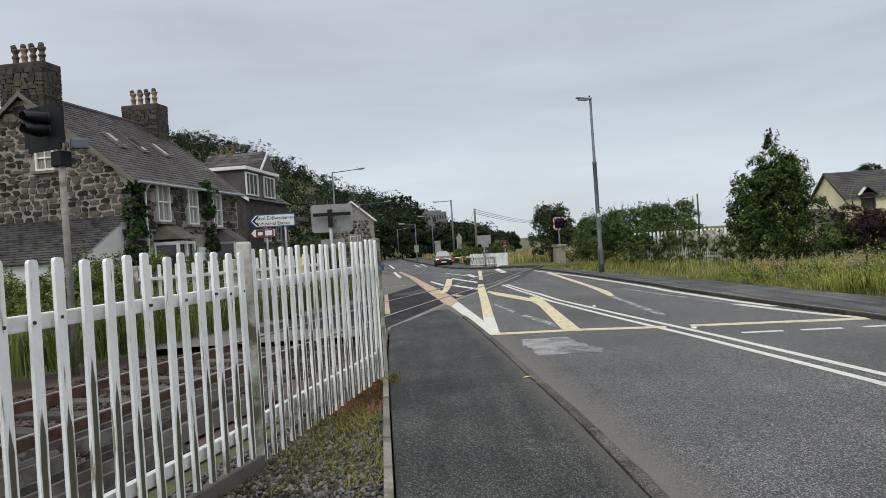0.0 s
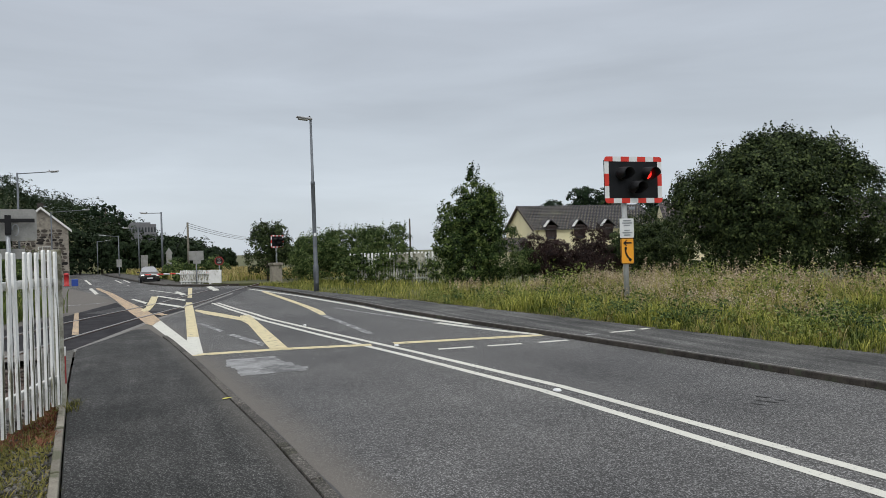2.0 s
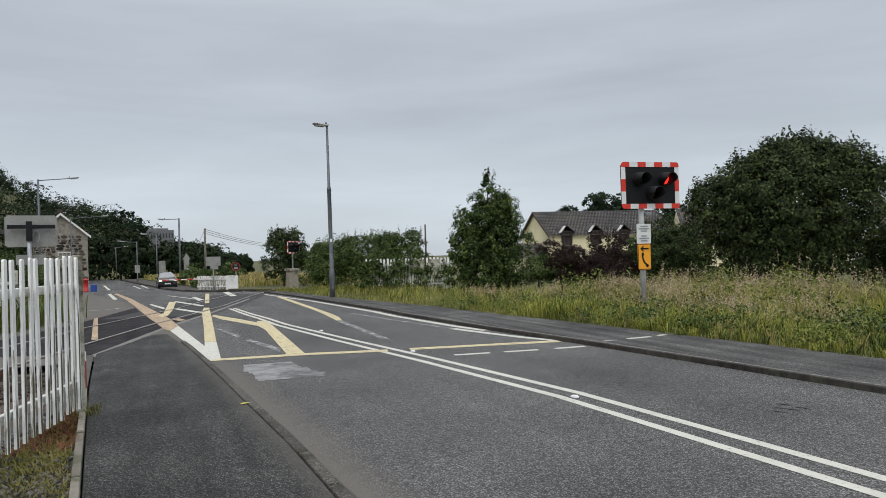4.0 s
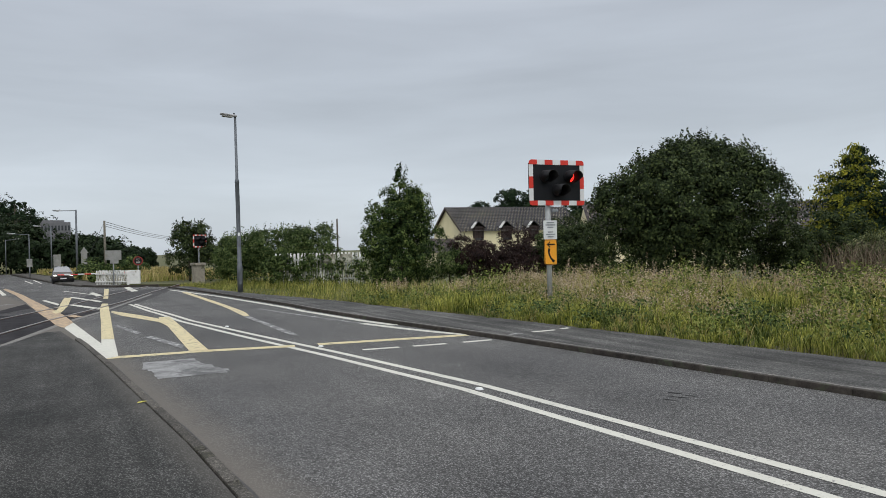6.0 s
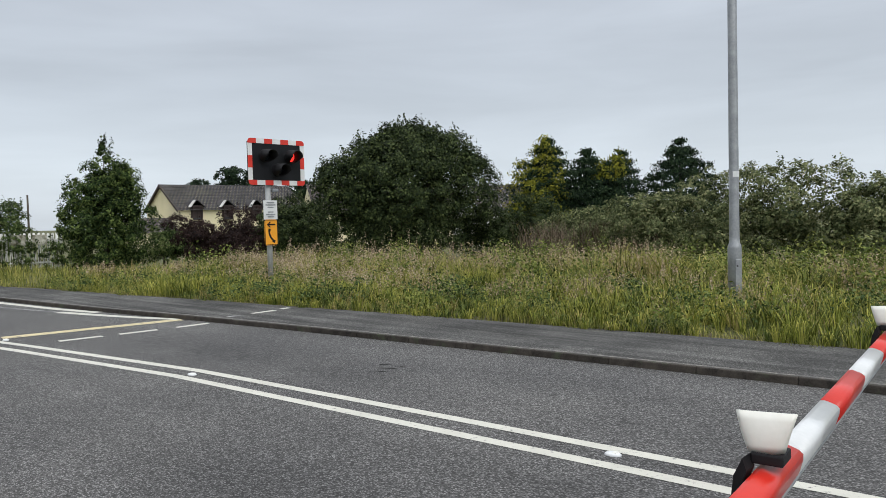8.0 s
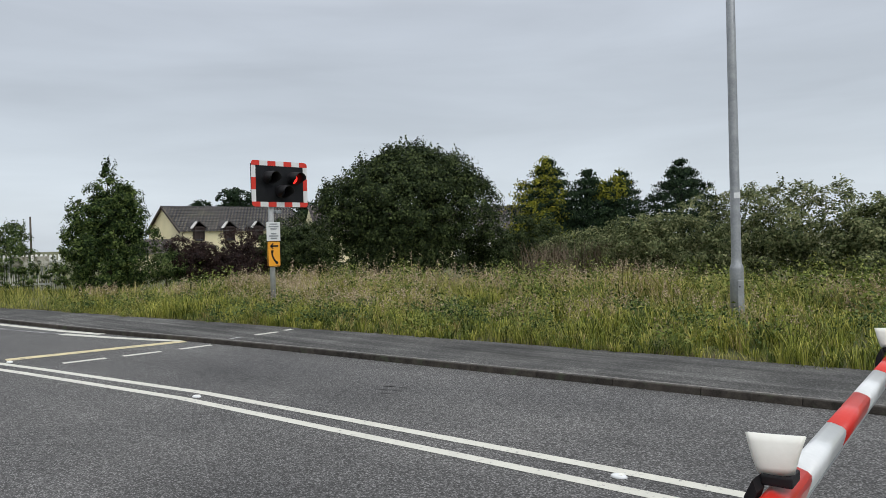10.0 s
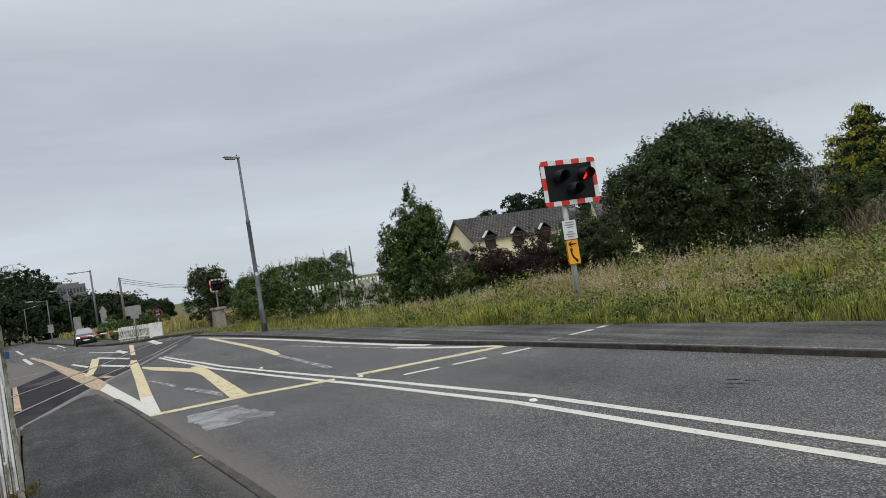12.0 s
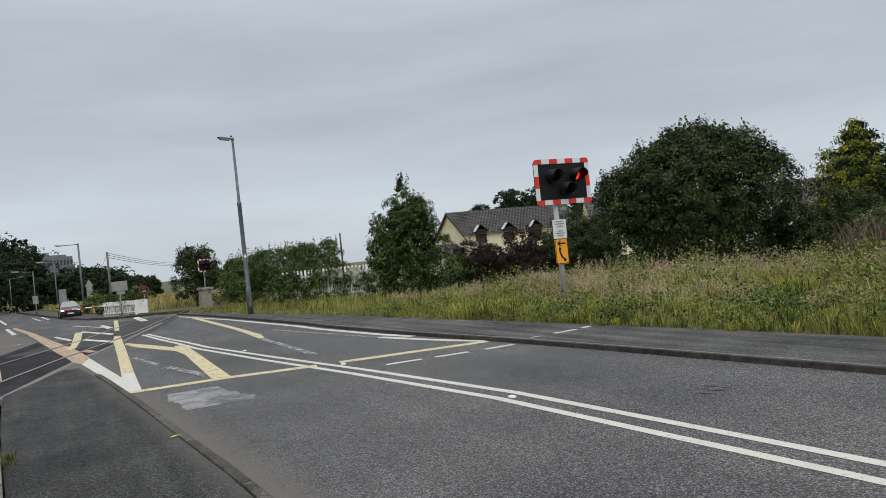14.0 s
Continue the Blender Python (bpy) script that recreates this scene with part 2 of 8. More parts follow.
M["gravel"] = shader("grey_ballast", (0.030, 0.028, 0.026), (0.170, 0.160, 0.145), 0.9, 8, 60, 0.5, island=0.9)
M["gravel_bed"] = shader("gravel_bed", (0.035, 0.034, 0.030), (0.12, 0.115, 0.10), 0.95, 9, 60, 0.8)
M["ballast_brown"] = shader("rusty_ballast", (0.022, 0.015, 0.012), (0.085, 0.060, 0.048), 0.95, 8, 50, 0.8, island=0.8)
M["white_wood"] = shader("white_painted_wood", (0.55, 0.55, 0.52), (0.80, 0.80, 0.78), 0.6, 3, 40, 0.2, c3=(0.28, 0.27, 0.19), stain=0.02, rnd=0.15)
M["white_post"] = shader("weathered_post_paint", (0.24, 0.23, 0.17), (0.58, 0.57, 0.50), 0.75, 5, 40, 0.4, c3=(0.10, 0.095, 0.055), stain=0.14)
M["old_wood"] = shader("weathered_timber", (0.09, 0.08, 0.065), (0.20, 0.185, 0.15), 0.9, 8, 50, 0.5)
M["grey_pole"] = shader("silvered_pole_timber", (0.17, 0.155, 0.135), (0.33, 0.31, 0.28), 0.9, 8, 50, 0.4, c3=(0.13, 0.12, 0.09), stain=0.04)
M["sleeper"] = shader("sleeper_timber", (0.035, 0.028, 0.024), (0.095, 0.080, 0.065), 0.9, 6, 40, 0.6, rnd=0.3)
M["grey_timber"] = shader("grey_weathered_sleeper_timber", (0.016, 0.014, 0.012), (0.105, 0.094, 0.080), 0.92, 5, 45, 0.6, rnd=0.5, c3=(0.045, 0.035, 0.026), stain=0.08)
M["rust"] = shader("rusty_rail", (0.045, 0.021, 0.014), (0.120, 0.058, 0.036), 0.8, 7, 60, 0.4)
M["rail_top"] = shader("worn_rail_head", (0.22, 0.20, 0.19), (0.40, 0.37, 0.35), 0.4, 9, 80, 0.1, metal=0.6)
M["galv"] = shader("galvanised_steel", (0.22, 0.235, 0.25), (0.40, 0.415, 0.43), 0.5, 5, 30, 0.1, metal=0.45)
M["pale_pole"] = shader("pale_grey_pole_paint", (0.30, 0.31, 0.31), (0.46, 0.47, 0.47), 0.55, 5, 40, 0.1, c3=(0.24, 0.24, 0.21), stain=0.03)
M["lamp_paint"] = shader("grey_lamp_column_paint", (0.085, 0.095, 0.108), (0.165, 0.178, 0.195), 0.55, 4, 40, 0.15, metal=0.3)
M["lamp_cap"] = shader("lamp_canopy_grey", (0.30, 0.30, 0.31), (0.48, 0.48, 0.49), 0.5, 3, 30, 0.05)
M["black"] = shader("matt_black_paint", (0.005, 0.005, 0.006), (0.013, 0.013, 0.015), 0.6, 4, 40, 0.1, spec=0.25)
M["sign_black"] = shader("black_backboard", (0.006, 0.007, 0.008), (0.014, 0.015, 0.018), 0.6, 3, 30, 0.05, spec=0.2)
M["red"] = shader("signal_red_film", (0.55, 0.030, 0.020), (0.68, 0.050, 0.030), 0.42, 3, 30, 0.03)
M["dull_red"] = shader("faded_dark_red_film", (0.20, 0.022, 0.020), (0.28, 0.034, 0.030), 0.5, 3, 30, 0.03)
M["sign_white"] = shader("white_reflective_film", (0.62, 0.64, 0.64), (0.74, 0.75, 0.75), 0.4, 3, 30, 0.03)
M["sign_back"] = shader("dull_aluminium_sign_back", (0.20, 0.20, 0.19), (0.35, 0.35, 0.33), 0.6, 3, 30, 0.1, metal=0.2, c3=(0.20, 0.20, 0.15), stain=0.05)
M["orange"] = shader("orange_sign_film", (0.80, 0.33, 0.025), (0.90, 0.40, 0.035), 0.4, 3, 30, 0.03)
M["blue"] = shader("blue_plastic", (0.02, 0.05, 0.24), (0.03, 0.08, 0.34), 0.5, 3, 30, 0.05)
M["brown_sign"] = shader("brown_sign_film", (0.10, 0.035, 0.02), (0.14, 0.05, 0.03), 0.45, 3, 30, 0.03)
M["boom_red"] = shader("glossy_boom_red", (0.50, 0.020, 0.012), (0.60, 0.032, 0.020), 0.28, 5, 60, 0.02, coat=0.05, c3=(0.34, 0.05, 0.04), stain=-0.02)
M["boom_white"] = shader("glossy_boom_white", (0.54, 0.56, 0.56), (0.66, 0.67, 0.67), 0.3, 5, 60, 0.03, coat=0.3, c3=(0.50, 0.50, 0.47), stain=-0.02)
M["lamp_white"] = shader("cream_plastic_lamp_shell", (0.70, 0.69, 0.62), (0.80, 0.79, 0.73), 0.4, 5, 60, 0.05, c3=(0.58, 0.57, 0.50), stain=-0.02)
M["stone"] = shader("grey_rubble_stone", (0.016, 0.0145, 0.0135), (0.105, 0.089, 0.075), 0.92, 2.5, 22, 0.7, rnd=0.7, c3=(0.12, 0.10, 0.07), stain=0.05)
M["stone_mix"] = shader("coursed_rubble_stone", (0.016, 0.014, 0.013), (0.120, 0.100, 0.082), 0.92, 2.5, 22, 0.7, island=0.7, c3=(0.12, 0.10, 0.07), stain=0.05)
M["mortar"] = shader("pale_lime_mortar", (0.17, 0.155, 0.13), (0.36, 0.325, 0.275), 0.95, 3, 30, 0.5, c3=(0.15, 0.135, 0.115), stain=0.05)
M["stack_stone"] = shader("eroded_chimney_stone", (0.018, 0.016, 0.014), (0.090, 0.078, 0.064), 0.95, 5, 24, 0.9, island=0.3, c3=(0.075, 0.075, 0.04), stain=0.06)
M["slate"] = shader("weathered_roof_slate", (0.029, 0.024, 0.024), (0.100, 0.083, 0.081), 0.75, 0.9, 12, 0.5, island=0.42, c3=(0.10, 0.094, 0.066), stain=0.06)
M["slate_dark"] = shader("dark_blue_grey_slate", (0.019, 0.0175, 0.0175), (0.064, 0.058, 0.057), 0.75, 0.9, 12, 0.5, island=0.45, c3=(0.075, 0.072, 0.055), stain=0.04)
M["dark_wall"] = shader("dark_stone_wall", (0.018, 0.016, 0.015), (0.085, 0.074, 0.063), 0.9, 3.0, 14, 0.7)
M["cream"] = shader("cream_render", (0.66, 0.60, 0.39), (0.76, 0.69, 0.47), 0.9, 1.2, 20, 0.15)
M["white_render"] = shader("white_render", (0.52, 0.52, 0.50), (0.66, 0.66, 0.63), 0.9, 1.5, 20, 0.2)
M["frame_white"] = shader("white_window_paint", (0.62, 0.62, 0.60), (0.76, 0.76, 0.74), 0.5, 4, 40, 0.08)
M["frame_brown"] = shader("dark_window_timber", (0.022, 0.014, 0.013), (0.048, 0.030, 0.026), 0.6, 4, 40, 0.1)
M["pot"] = shader("buff_clay_pot", (0.05, 0.035, 0.024), (0.34, 0.24, 0.13), 0.85, 7, 40, 0.4, rnd=0.3)
M["bark"] = shader("tree_bark", (0.035, 0.028, 0.020), (0.10, 0.085, 0.065), 0.95, 6, 40, 0.7)
M["granite"] = shader("grey_building_far", (0.13, 0.13, 0.14), (0.20, 0.20, 0.21), 0.9, 1.0, 10, 0.2)
M["tyre"] = shader("rubber_tyre", (0.012, 0.012, 0.012), (0.025, 0.025, 0.025), 0.85, 6, 40, 0.2)
M["car_paint"] = shader("bronze_grey_car_paint", (0.060, 0.054, 0.050), (0.085, 0.077, 0.070), 0.25, 2, 30, 0.0, metal=0.5, coat=1.0)
M["phone_red"] = shader("postbox_red", (0.42, 0.02, 0.02), (0.50, 0.03, 0.03), 0.4, 3, 30, 0.03)
M["yellow"] = shader("yellow_plastic", (0.62, 0.42, 0.03), (0.75, 0.52, 0.05), 0.5, 3, 30, 0.05)
M["wire"] = shader("black_cable", (0.02, 0.02, 0.022), (0.04, 0.04, 0.042), 0.7, 3, 30, 0.0)

glass = bpy.data.materials.new("window_glass")
glass.use_nodes = True
gp = glass.node_tree.nodes["Principled BSDF"]
gp.inputs["Base Color"].default_value = (0.035, 0.04, 0.045, 1)
gp.inputs["Roughness"].default_value = 0.06
gp.inputs["Specular IOR Level"].default_value = 0.7
M["glass"] = glass
screen = bpy.data.materials.new("windscreen_glass")
screen.use_nodes = True
sp_ = screen.node_tree.nodes["Principled BSDF"]
sp_.inputs["Base Color"].default_value = (0.05, 0.055, 0.06, 1)
sp_.inputs["Roughness"].default_value = 0.05
sp_.inputs["Specular IOR Level"].default_value = 1.0
sp_.inputs["Coat Weight"].default_value = 1.0
sp_.inputs["Coat IOR"].default_value = 2.2
M["windscreen"] = screen
lit = bpy.data.materials.new("lit_red_lens")
lit.use_nodes = True
lp = lit.node_tree.nodes["Principled BSDF"]
lp.inputs["Base Color"].default_value = (0.6, 0.01, 0.01, 1)
lp.inputs["Emission Color"].default_value = (1.0, 0.035, 0.025, 1)
lp.inputs["Emission Strength"].default_value = 1.6
M["lit"] = lit
head = bpy.data.materials.new("lit_headlamp")
head.use_nodes = True
hp = head.node_tree.nodes["Principled BSDF"]
hp.inputs["Base Color"].default_value = (0.8, 0.8, 0.8, 1)
hp.inputs["Emission Color"].default_value = (1.0, 0.96, 0.88, 1)
hp.inputs["Emission Strength"].default_value = 1.2
M["headlamp"] = head

M["leaf_bush"] = foliage("dark_bush_leaf", (0.004, 0.008, 0.003), (0.021, 0.036, 0.0105), (0.150, 0.185, 0.064), through=0.10, patch=2.4, speck=0.65)
M["leaf_tree"] = foliage("fresh_tree_leaf", (0.006, 0.014, 0.004), (0.030, 0.058, 0.014), (0.185, 0.240, 0.065), patch=1.3)
M["leaf_hedge"] = foliage("hedge_leaf", (0.009, 0.021, 0.006), (0.052, 0.088, 0.025), (0.215, 0.265, 0.090), patch=0.9)
M["leaf_lime"] = foliage("bright_garden_leaf", (0.018, 0.036, 0.007), (0.090, 0.135, 0.026), (0.28, 0.33, 0.080), patch=0.9)
M["leaf_ivy"] = foliage("ivy_leaf", (0.010, 0.026, 0.008), (0.028, 0.060, 0.018), (0.070, 0.115, 0.032), patch=1.0)
M["leaf_fallen"] = shader("yellowed_leaf", (0.40, 0.36, 0.06), (0.55, 0.50, 0.12), 0.7, 20, 80, 0.1)
M["leaf_gold"] = foliage("golden_conifer_spray", (0.030, 0.042, 0.008), (0.155, 0.170, 0.018), (0.42, 0.39, 0.04), patch=1.5, speck=0.8)
M["leaf_conifer"] = foliage("dark_conifer_spray", (0.004, 0.010, 0.005), (0.013, 0.030, 0.013), (0.045, 0.075, 0.030), patch=0.8)
M["leaf_purple"] = foliage("purple_shrub_leaf", (0.011, 0.007, 0.007), (0.028, 0.016, 0.015), (0.070, 0.042, 0.034), patch=0.8)
M["leaf_grey"] = foliage("olive_scrub_leaf", (0.016, 0.027, 0.010), (0.118, 0.145, 0.060), (0.36, 0.36, 0.18), patch=1.8, speck=0.85)
M["leaf_wood"] = foliage("hillside_wood_leaf", (0.004, 0.009, 0.0035), (0.0125, 0.025, 0.0085), (0.046, 0.068, 0.022), through=0.05, patch=0.11, speck=0.4)
M["twig"] = foliage("dry_twig", (0.05, 0.038, 0.025), (0.12, 0.09, 0.06), (0.21, 0.17, 0.115), through=0.05, patch=0.8)
M["grass"] = foliage("verge_grass", (0.022, 0.036, 0.008), (0.195, 0.220, 0.046), (0.54, 0.475, 0.155), through=0.30, patch=0.8)
M["grass_bank"] = foliage("rank_green_grass", (0.022, 0.040, 0.009), (0.090, 0.125, 0.028), (0.25, 0.27, 0.075), through=0.25, patch=0.8)
M["grass_fresh"] = foliage("fresh_tuft_grass", (0.034, 0.050, 0.010), (0.215, 0.245, 0.040), (0.56, 0.51, 0.135), through=0.32, patch=0.7)
M["grass_dry"] = foliage("dry_grass", (0.17, 0.140, 0.050), (0.36, 0.295, 0.115), (0.56, 0.47, 0.23), through=0.3, patch=0.4)
M["seed"] = foliage("grass_seed_head", (0.18, 0.13, 0.085), (0.38, 0.295, 0.20), (0.60, 0.50, 0.37), through=0.3, patch=0.5)
M["weed"] = foliage("small_weeds", (0.06, 0.062, 0.016), (0.17, 0.165, 0.045), (0.33, 0.27, 0.085), through=0.3, patch=2.0)
M["weed_red"] = foliage("reddish_weeds", (0.10, 0.035, 0.022), (0.20, 0.075, 0.045), (0.30, 0.14, 0.08), through=0.2, patch=2.0)


# ---- building helpers ----
def thing(name, at=(0, 0, 0), rz=0.0, label="", category="", group="", kind=""):
    ob = new(name)
    ob.matrix_basis = pose(*at, 0, 0, rz)
    ob.empty_display_size = 0.2
    return tagged(ob, label, category, group, kind)


def finish(name, bm, material, smooth=False):
    me = bpy.data.meshes.new(name)
    bmesh.ops.recalc_face_normals(bm, faces=bm.faces)
    bm.to_mesh(me)
    bm.free()
    if smooth:
        for p in me.polygons:
            p.use_smooth = True
    me.materials.append(material)
    return me


def part(name, bm, material, parent, label="", smooth=False):
    ob = new(name, finish(name, bm, material, smooth))
    ob.parent = parent
    return tagged(ob, label)


def structure(name, bm, material, label="", category="", kind="structure", smooth=False):
    return tagged(new(name, finish(name, bm, material, smooth)), label, category, "", kind)


def shared(name, me, parent, m, label=""):
    ob = new(name, me)
    ob.parent = parent
    ob.matrix_basis = m
    return tagged(ob, label)


def box(bm, c, s, rz=0.0, bevel=0.0, tilt=None):
    m = Matrix.Translation(c) @ (tilt or Matrix.Rotation(radians(rz), 4, "Z")) @ Matrix.Diagonal((*s, 1))
    r = bmesh.ops.create_cube(bm, size=1, matrix=m)
    if bevel:
        ed = list({e for v in r["verts"] for e in v.link_edges})
        bmesh.ops.bevel(bm, geom=ed, offset=bevel, segments=2, affect="EDGES", profile=0.6)
    return bm


def rod(bm, a, b, r0, r1=None, seg=10, caps=True):
    a, b = Vector(a), Vector(b)
    d = b - a
    m = Matrix.Translation((a + b) / 2) @ d.to_track_quat("Z", "Y").to_matrix().to_4x4()
    bmesh.ops.create_cone(bm, cap_ends=caps, segments=seg, radius1=r0, radius2=r0 if r1 is None else r1, depth=d.length, matrix=m)
    return bm


def slab(bm, pts, z0, z1, m=None):
    """An upright prism over the plan polygon pts from z0 to z1."""
    lo = [bm.verts.new((x, y, z0)) for x, y in pts]
    hi = [bm.verts.new((x, y, z1)) for x, y in pts]
    bm.faces.new(lo[::-1])
    bm.faces.new(hi)
    n = len(pts)
    for i in range(n):
        bm.faces.new((lo[i], lo[(i + 1) % n], hi[(i + 1) % n], hi[i]))
    if m is not None:
        bmesh.ops.transform(bm, matrix=m, verts=lo + hi)
    return bm


def solid(bm, pts, thick):
    """A plate over the 3D outline pts, thick along minus its normal."""
    pts = [Vector(p) for p in pts]
    n = (pts[1] - pts[0]).cross(pts[2] - pts[0]).normalized()
    a = [bm.verts.new(p) for p in pts]
    b = [bm.verts.new(p - n * thick) for p in pts]
    bm.faces.new(a)
    bm.faces.new(b[::-1])
    k = len(pts)
    for i in range(k):
        bm.faces.new((a[i], b[i], b[(i + 1) % k], a[(i + 1) % k]))
    return bm


def wheel_profile(bm, prof, centre, seg=12):
    """A turned solid: prof is a list of (radius, z)."""
    rings = []
    for r, z in prof:
        rings.append([bm.verts.new((centre[0] + r * math.cos(2 * math.pi * i / seg), centre[1] + r * math.sin(2 * math.pi * i / seg), centre[2] + z)) for i in range(seg)])
    for p, q in zip(rings, rings[1:]):
        for i in range(seg):
            bm.faces.new((p[i], p[(i + 1) % seg], q[(i + 1) % seg], q[i]))
    bm.faces.new(rings[0][::-1])
    bm.faces.new(rings[-1])
    return bm


rng = np.random.default_rng(7)


def raw_mesh(name, verts, polys, material):
    """verts (n, 3) and polys (k, corners) as arrays, straight into a mesh."""
    me = bpy.data.meshes.new(name)
    me.vertices.add(len(verts))
    me.vertices.foreach_set("co", np.ascontiguousarray(verts, dtype=np.float32).ravel())
    k, c = polys.shape
    me.loops.add(k * c)
    me.loops.foreach_set("vertex_index", polys.astype(np.int32).ravel())
    me.polygons.add(k)
    me.polygons.foreach_set("loop_start", np.arange(0, k * c, c, dtype=np.int32))
    me.polygons.foreach_set("loop_total", np.full(k, c, dtype=np.int32))
    me.update(calc_edges=True)
    me.materials.append(material)
    return me


def leaf_mesh(name, pos, out, size, material, aspect=0.55, droop=0.0, wild=0.55):
    """A leaf, folded along its rib, at each pos, facing roughly along out."""
    n = len(pos)
    nrm = out + rng.normal(0, wild, (n, 3))
    nrm /= np.linalg.norm(nrm, axis=1)[:, None] + 1e-9
    t = np.cross(nrm, rng.normal(0, 1, (n, 3)))
    t[:, 2] -= droop
    t /= np.linalg.norm(t, axis=1)[:, None] + 1e-9
    s = np.cross(nrm, t)
    L = (size * rng.uniform(0.6, 1.35, n))[:, None]
    w = L * aspect * 0.5
    v = np.stack([pos - t * L / 2, pos + s * w + nrm * w * 0.35, pos + t * L / 2, pos - s * w + nrm * w * 0.35], 1).reshape(-1, 3)
    i = np.arange(n)[:, None] * 4
    return raw_mesh(name, v, i + np.arange(4)[None, :], material)


def crown_points(lumps, n, cluster=14, spread=0.22, deep=0.3):
    """Leaf places on lumpy ellipsoids, gathered in sprays with gaps between; lumps: (centre, radii)."""
    area = np.array([(r[0] * r[1] + r[1] * r[2] + r[0] * r[2]) for _, r in lumps])
    cluster *= 5
    pick = rng.choice(len(lumps), max(3, n // cluster), p=area / area.sum())
    k = len(pick)
    c = np.array([l[0] for l in lumps], float)[pick]
    r = np.array([l[1] for l in lumps], float)[pick]
    d = rng.normal(0, 1, (k, 3))
    d /= np.linalg.norm(d, axis=1)[:, None]
    d[:, 2] = np.where(d[:, 2] < -0.75, -d[:, 2], d[:, 2])
    rad = np.where(rng.random(k) < deep, rng.uniform(0.35, 0.8, k), rng.normal(0.90, 0.055, k))
    base = c + d * r * rad[:, None]
    # each bough is a small dome of leaves that faces outwards and up
    bough = np.minimum(spread * 1.9, r.min(1) * 0.6) * rng.uniform(0.6, 1.3, k)
    o = np.repeat(d, cluster, 0) + np.array([0, 0, 0.45])
    q = rng.normal(0, 1, (k * cluster, 3)) + o * 0.9
    q /= np.linalg.norm(q, axis=1)[:, None]
    pos = np.repeat(base, cluster, 0) + q * (np.repeat(bough, cluster) * rng.uniform(0.45, 1.08, k * cluster))[:, None] * np.array([1, 1, 0.85])
    return pos, q + o * 0.6


def plant(name, at, lumps, n, size, material, label, category, trunk=None, spread=0.22, cluster=14, deep=0.3, group="", shoots=0, aspect=0.55):
    """A shrub or tree: tapered trunk and limbs, and a crown of single leaves. at is its foot; lumps are measured from there."""
    t = thing(name, at, 0, label, category, group)
    if trunk:
        h, r = trunk
        bm = bmesh.new()
        rod(bm, (0, 0, -0.1), (0.05, 0.03, h), r, r * 0.55, 9)
        part("trunk", bm, M["bark"], t, "", True)
        bm = bmesh.new()
        for c, rr in lumps:
            rod(bm, (0.03, 0.02, h * 0.55), (c[0] * 0.9, c[1] * 0.9, c[2]), r * 0.45, r * 0.12, 6)
        part("limb", bm, M["bark"], t, "", True)
    pos, out = crown_points(lumps, n, cluster, spread, deep)
    pos[:, 2] = np.maximum(pos[:, 2], 0.03)
    if shoots:
        c, r = lumps[0]
        for _ in range(shoots):
            c, r = lumps[rng.integers(len(lumps))]
            a = rng.uniform(0, 2 * math.pi)
            e = rng.uniform(0.3, 1.4)
            d = np.array([math.cos(a) * math.cos(e), math.sin(a) * math.cos(e), math.sin(e)])
            p0 = np.array(c) + d * np.array(r)
            k = rng.integers(14, 26)
            ln = rng.uniform(0.25, 0.65) * size * 6
            q = p0 + (d * 0.4 + np.array([0, 0, 0.9])) * (np.linspace(-0.3, 1, k)[:, None] * ln) + rng.normal(0, size * 0.35, (k, 3))
            pos = np.concatenate([pos, q])
            out = np.concatenate([out, np.repeat(d[None], k, 0)])
    ob = new("crown", leaf_mesh("crown", pos, out, size, material, aspect))
    ob.parent = t
    return t


def ground_z(y):
    """The road falls gently past the rails, then runs level."""
    return -0.012 * min(max(y - 20.0, 0.0), 40.0)


def along(table, y):
    """x at y on a line given as (y, x) pairs."""
    ys, xs = zip(*table)
    return float(np.interp(y, ys, xs))



# ---- ground, road, footways ----
NEAR_KERB = [(-40, 0.8), (-10, 1.16), (0, 1.22), (2.5, 1.185), (4.2, 1.143), (5.1, 1.108), (6, 1.065), (8.1, 0.915), (9.6, 0.81), (11.2, 0.70), (12.6, 0.585), (14.2, 0.46), (17.5, 0.10)]
FAR_KERB = [(-40, 8.6), (-10, 7.5), (1.5, 7.03), (3.4, 6.92), (5.5, 6.78), (8.5, 6.58), (11, 6.36), (13.5, 6.06), (18, 5.72), (25, 5.62), (30, 5.55), (36.7, 5.3), (41.5, 5.1)]
FAR_BACK = [(-40, 10.8), (-10, 9.5), (1.7, 8.87), (4.1, 8.68), (6.7, 8.50), (10, 8.22), (13.6, 7.90), (17.4, 7.45), (22.6, 7.05), (28, 6.55), (34, 6.2), (41, 6.0)]
EDGING = [(-6, -0.05), (2, -0.33), (4.67, -0.53), (5.88, -0.63), (7.92, -0.79), (10.9, -1.02), (13.6, -1.16)]


def strip(bm, left, right, ys, z, thick=0.0):
    """A strip between two lines, following the fall of the ground."""
    rows = []
    for y in ys:
        a, b = left(y), right(y)
        n = 6
        rows.append([bm.verts.new((a + (b - a) * i / n, y, ground_z(y) + z)) for i in range(n + 1)])
    for p, q in zip(rows, rows[1:]):
        for i in range(len(p) - 1):
            bm.faces.new((p[i], p[i + 1], q[i + 1], q[i]))
    return bm


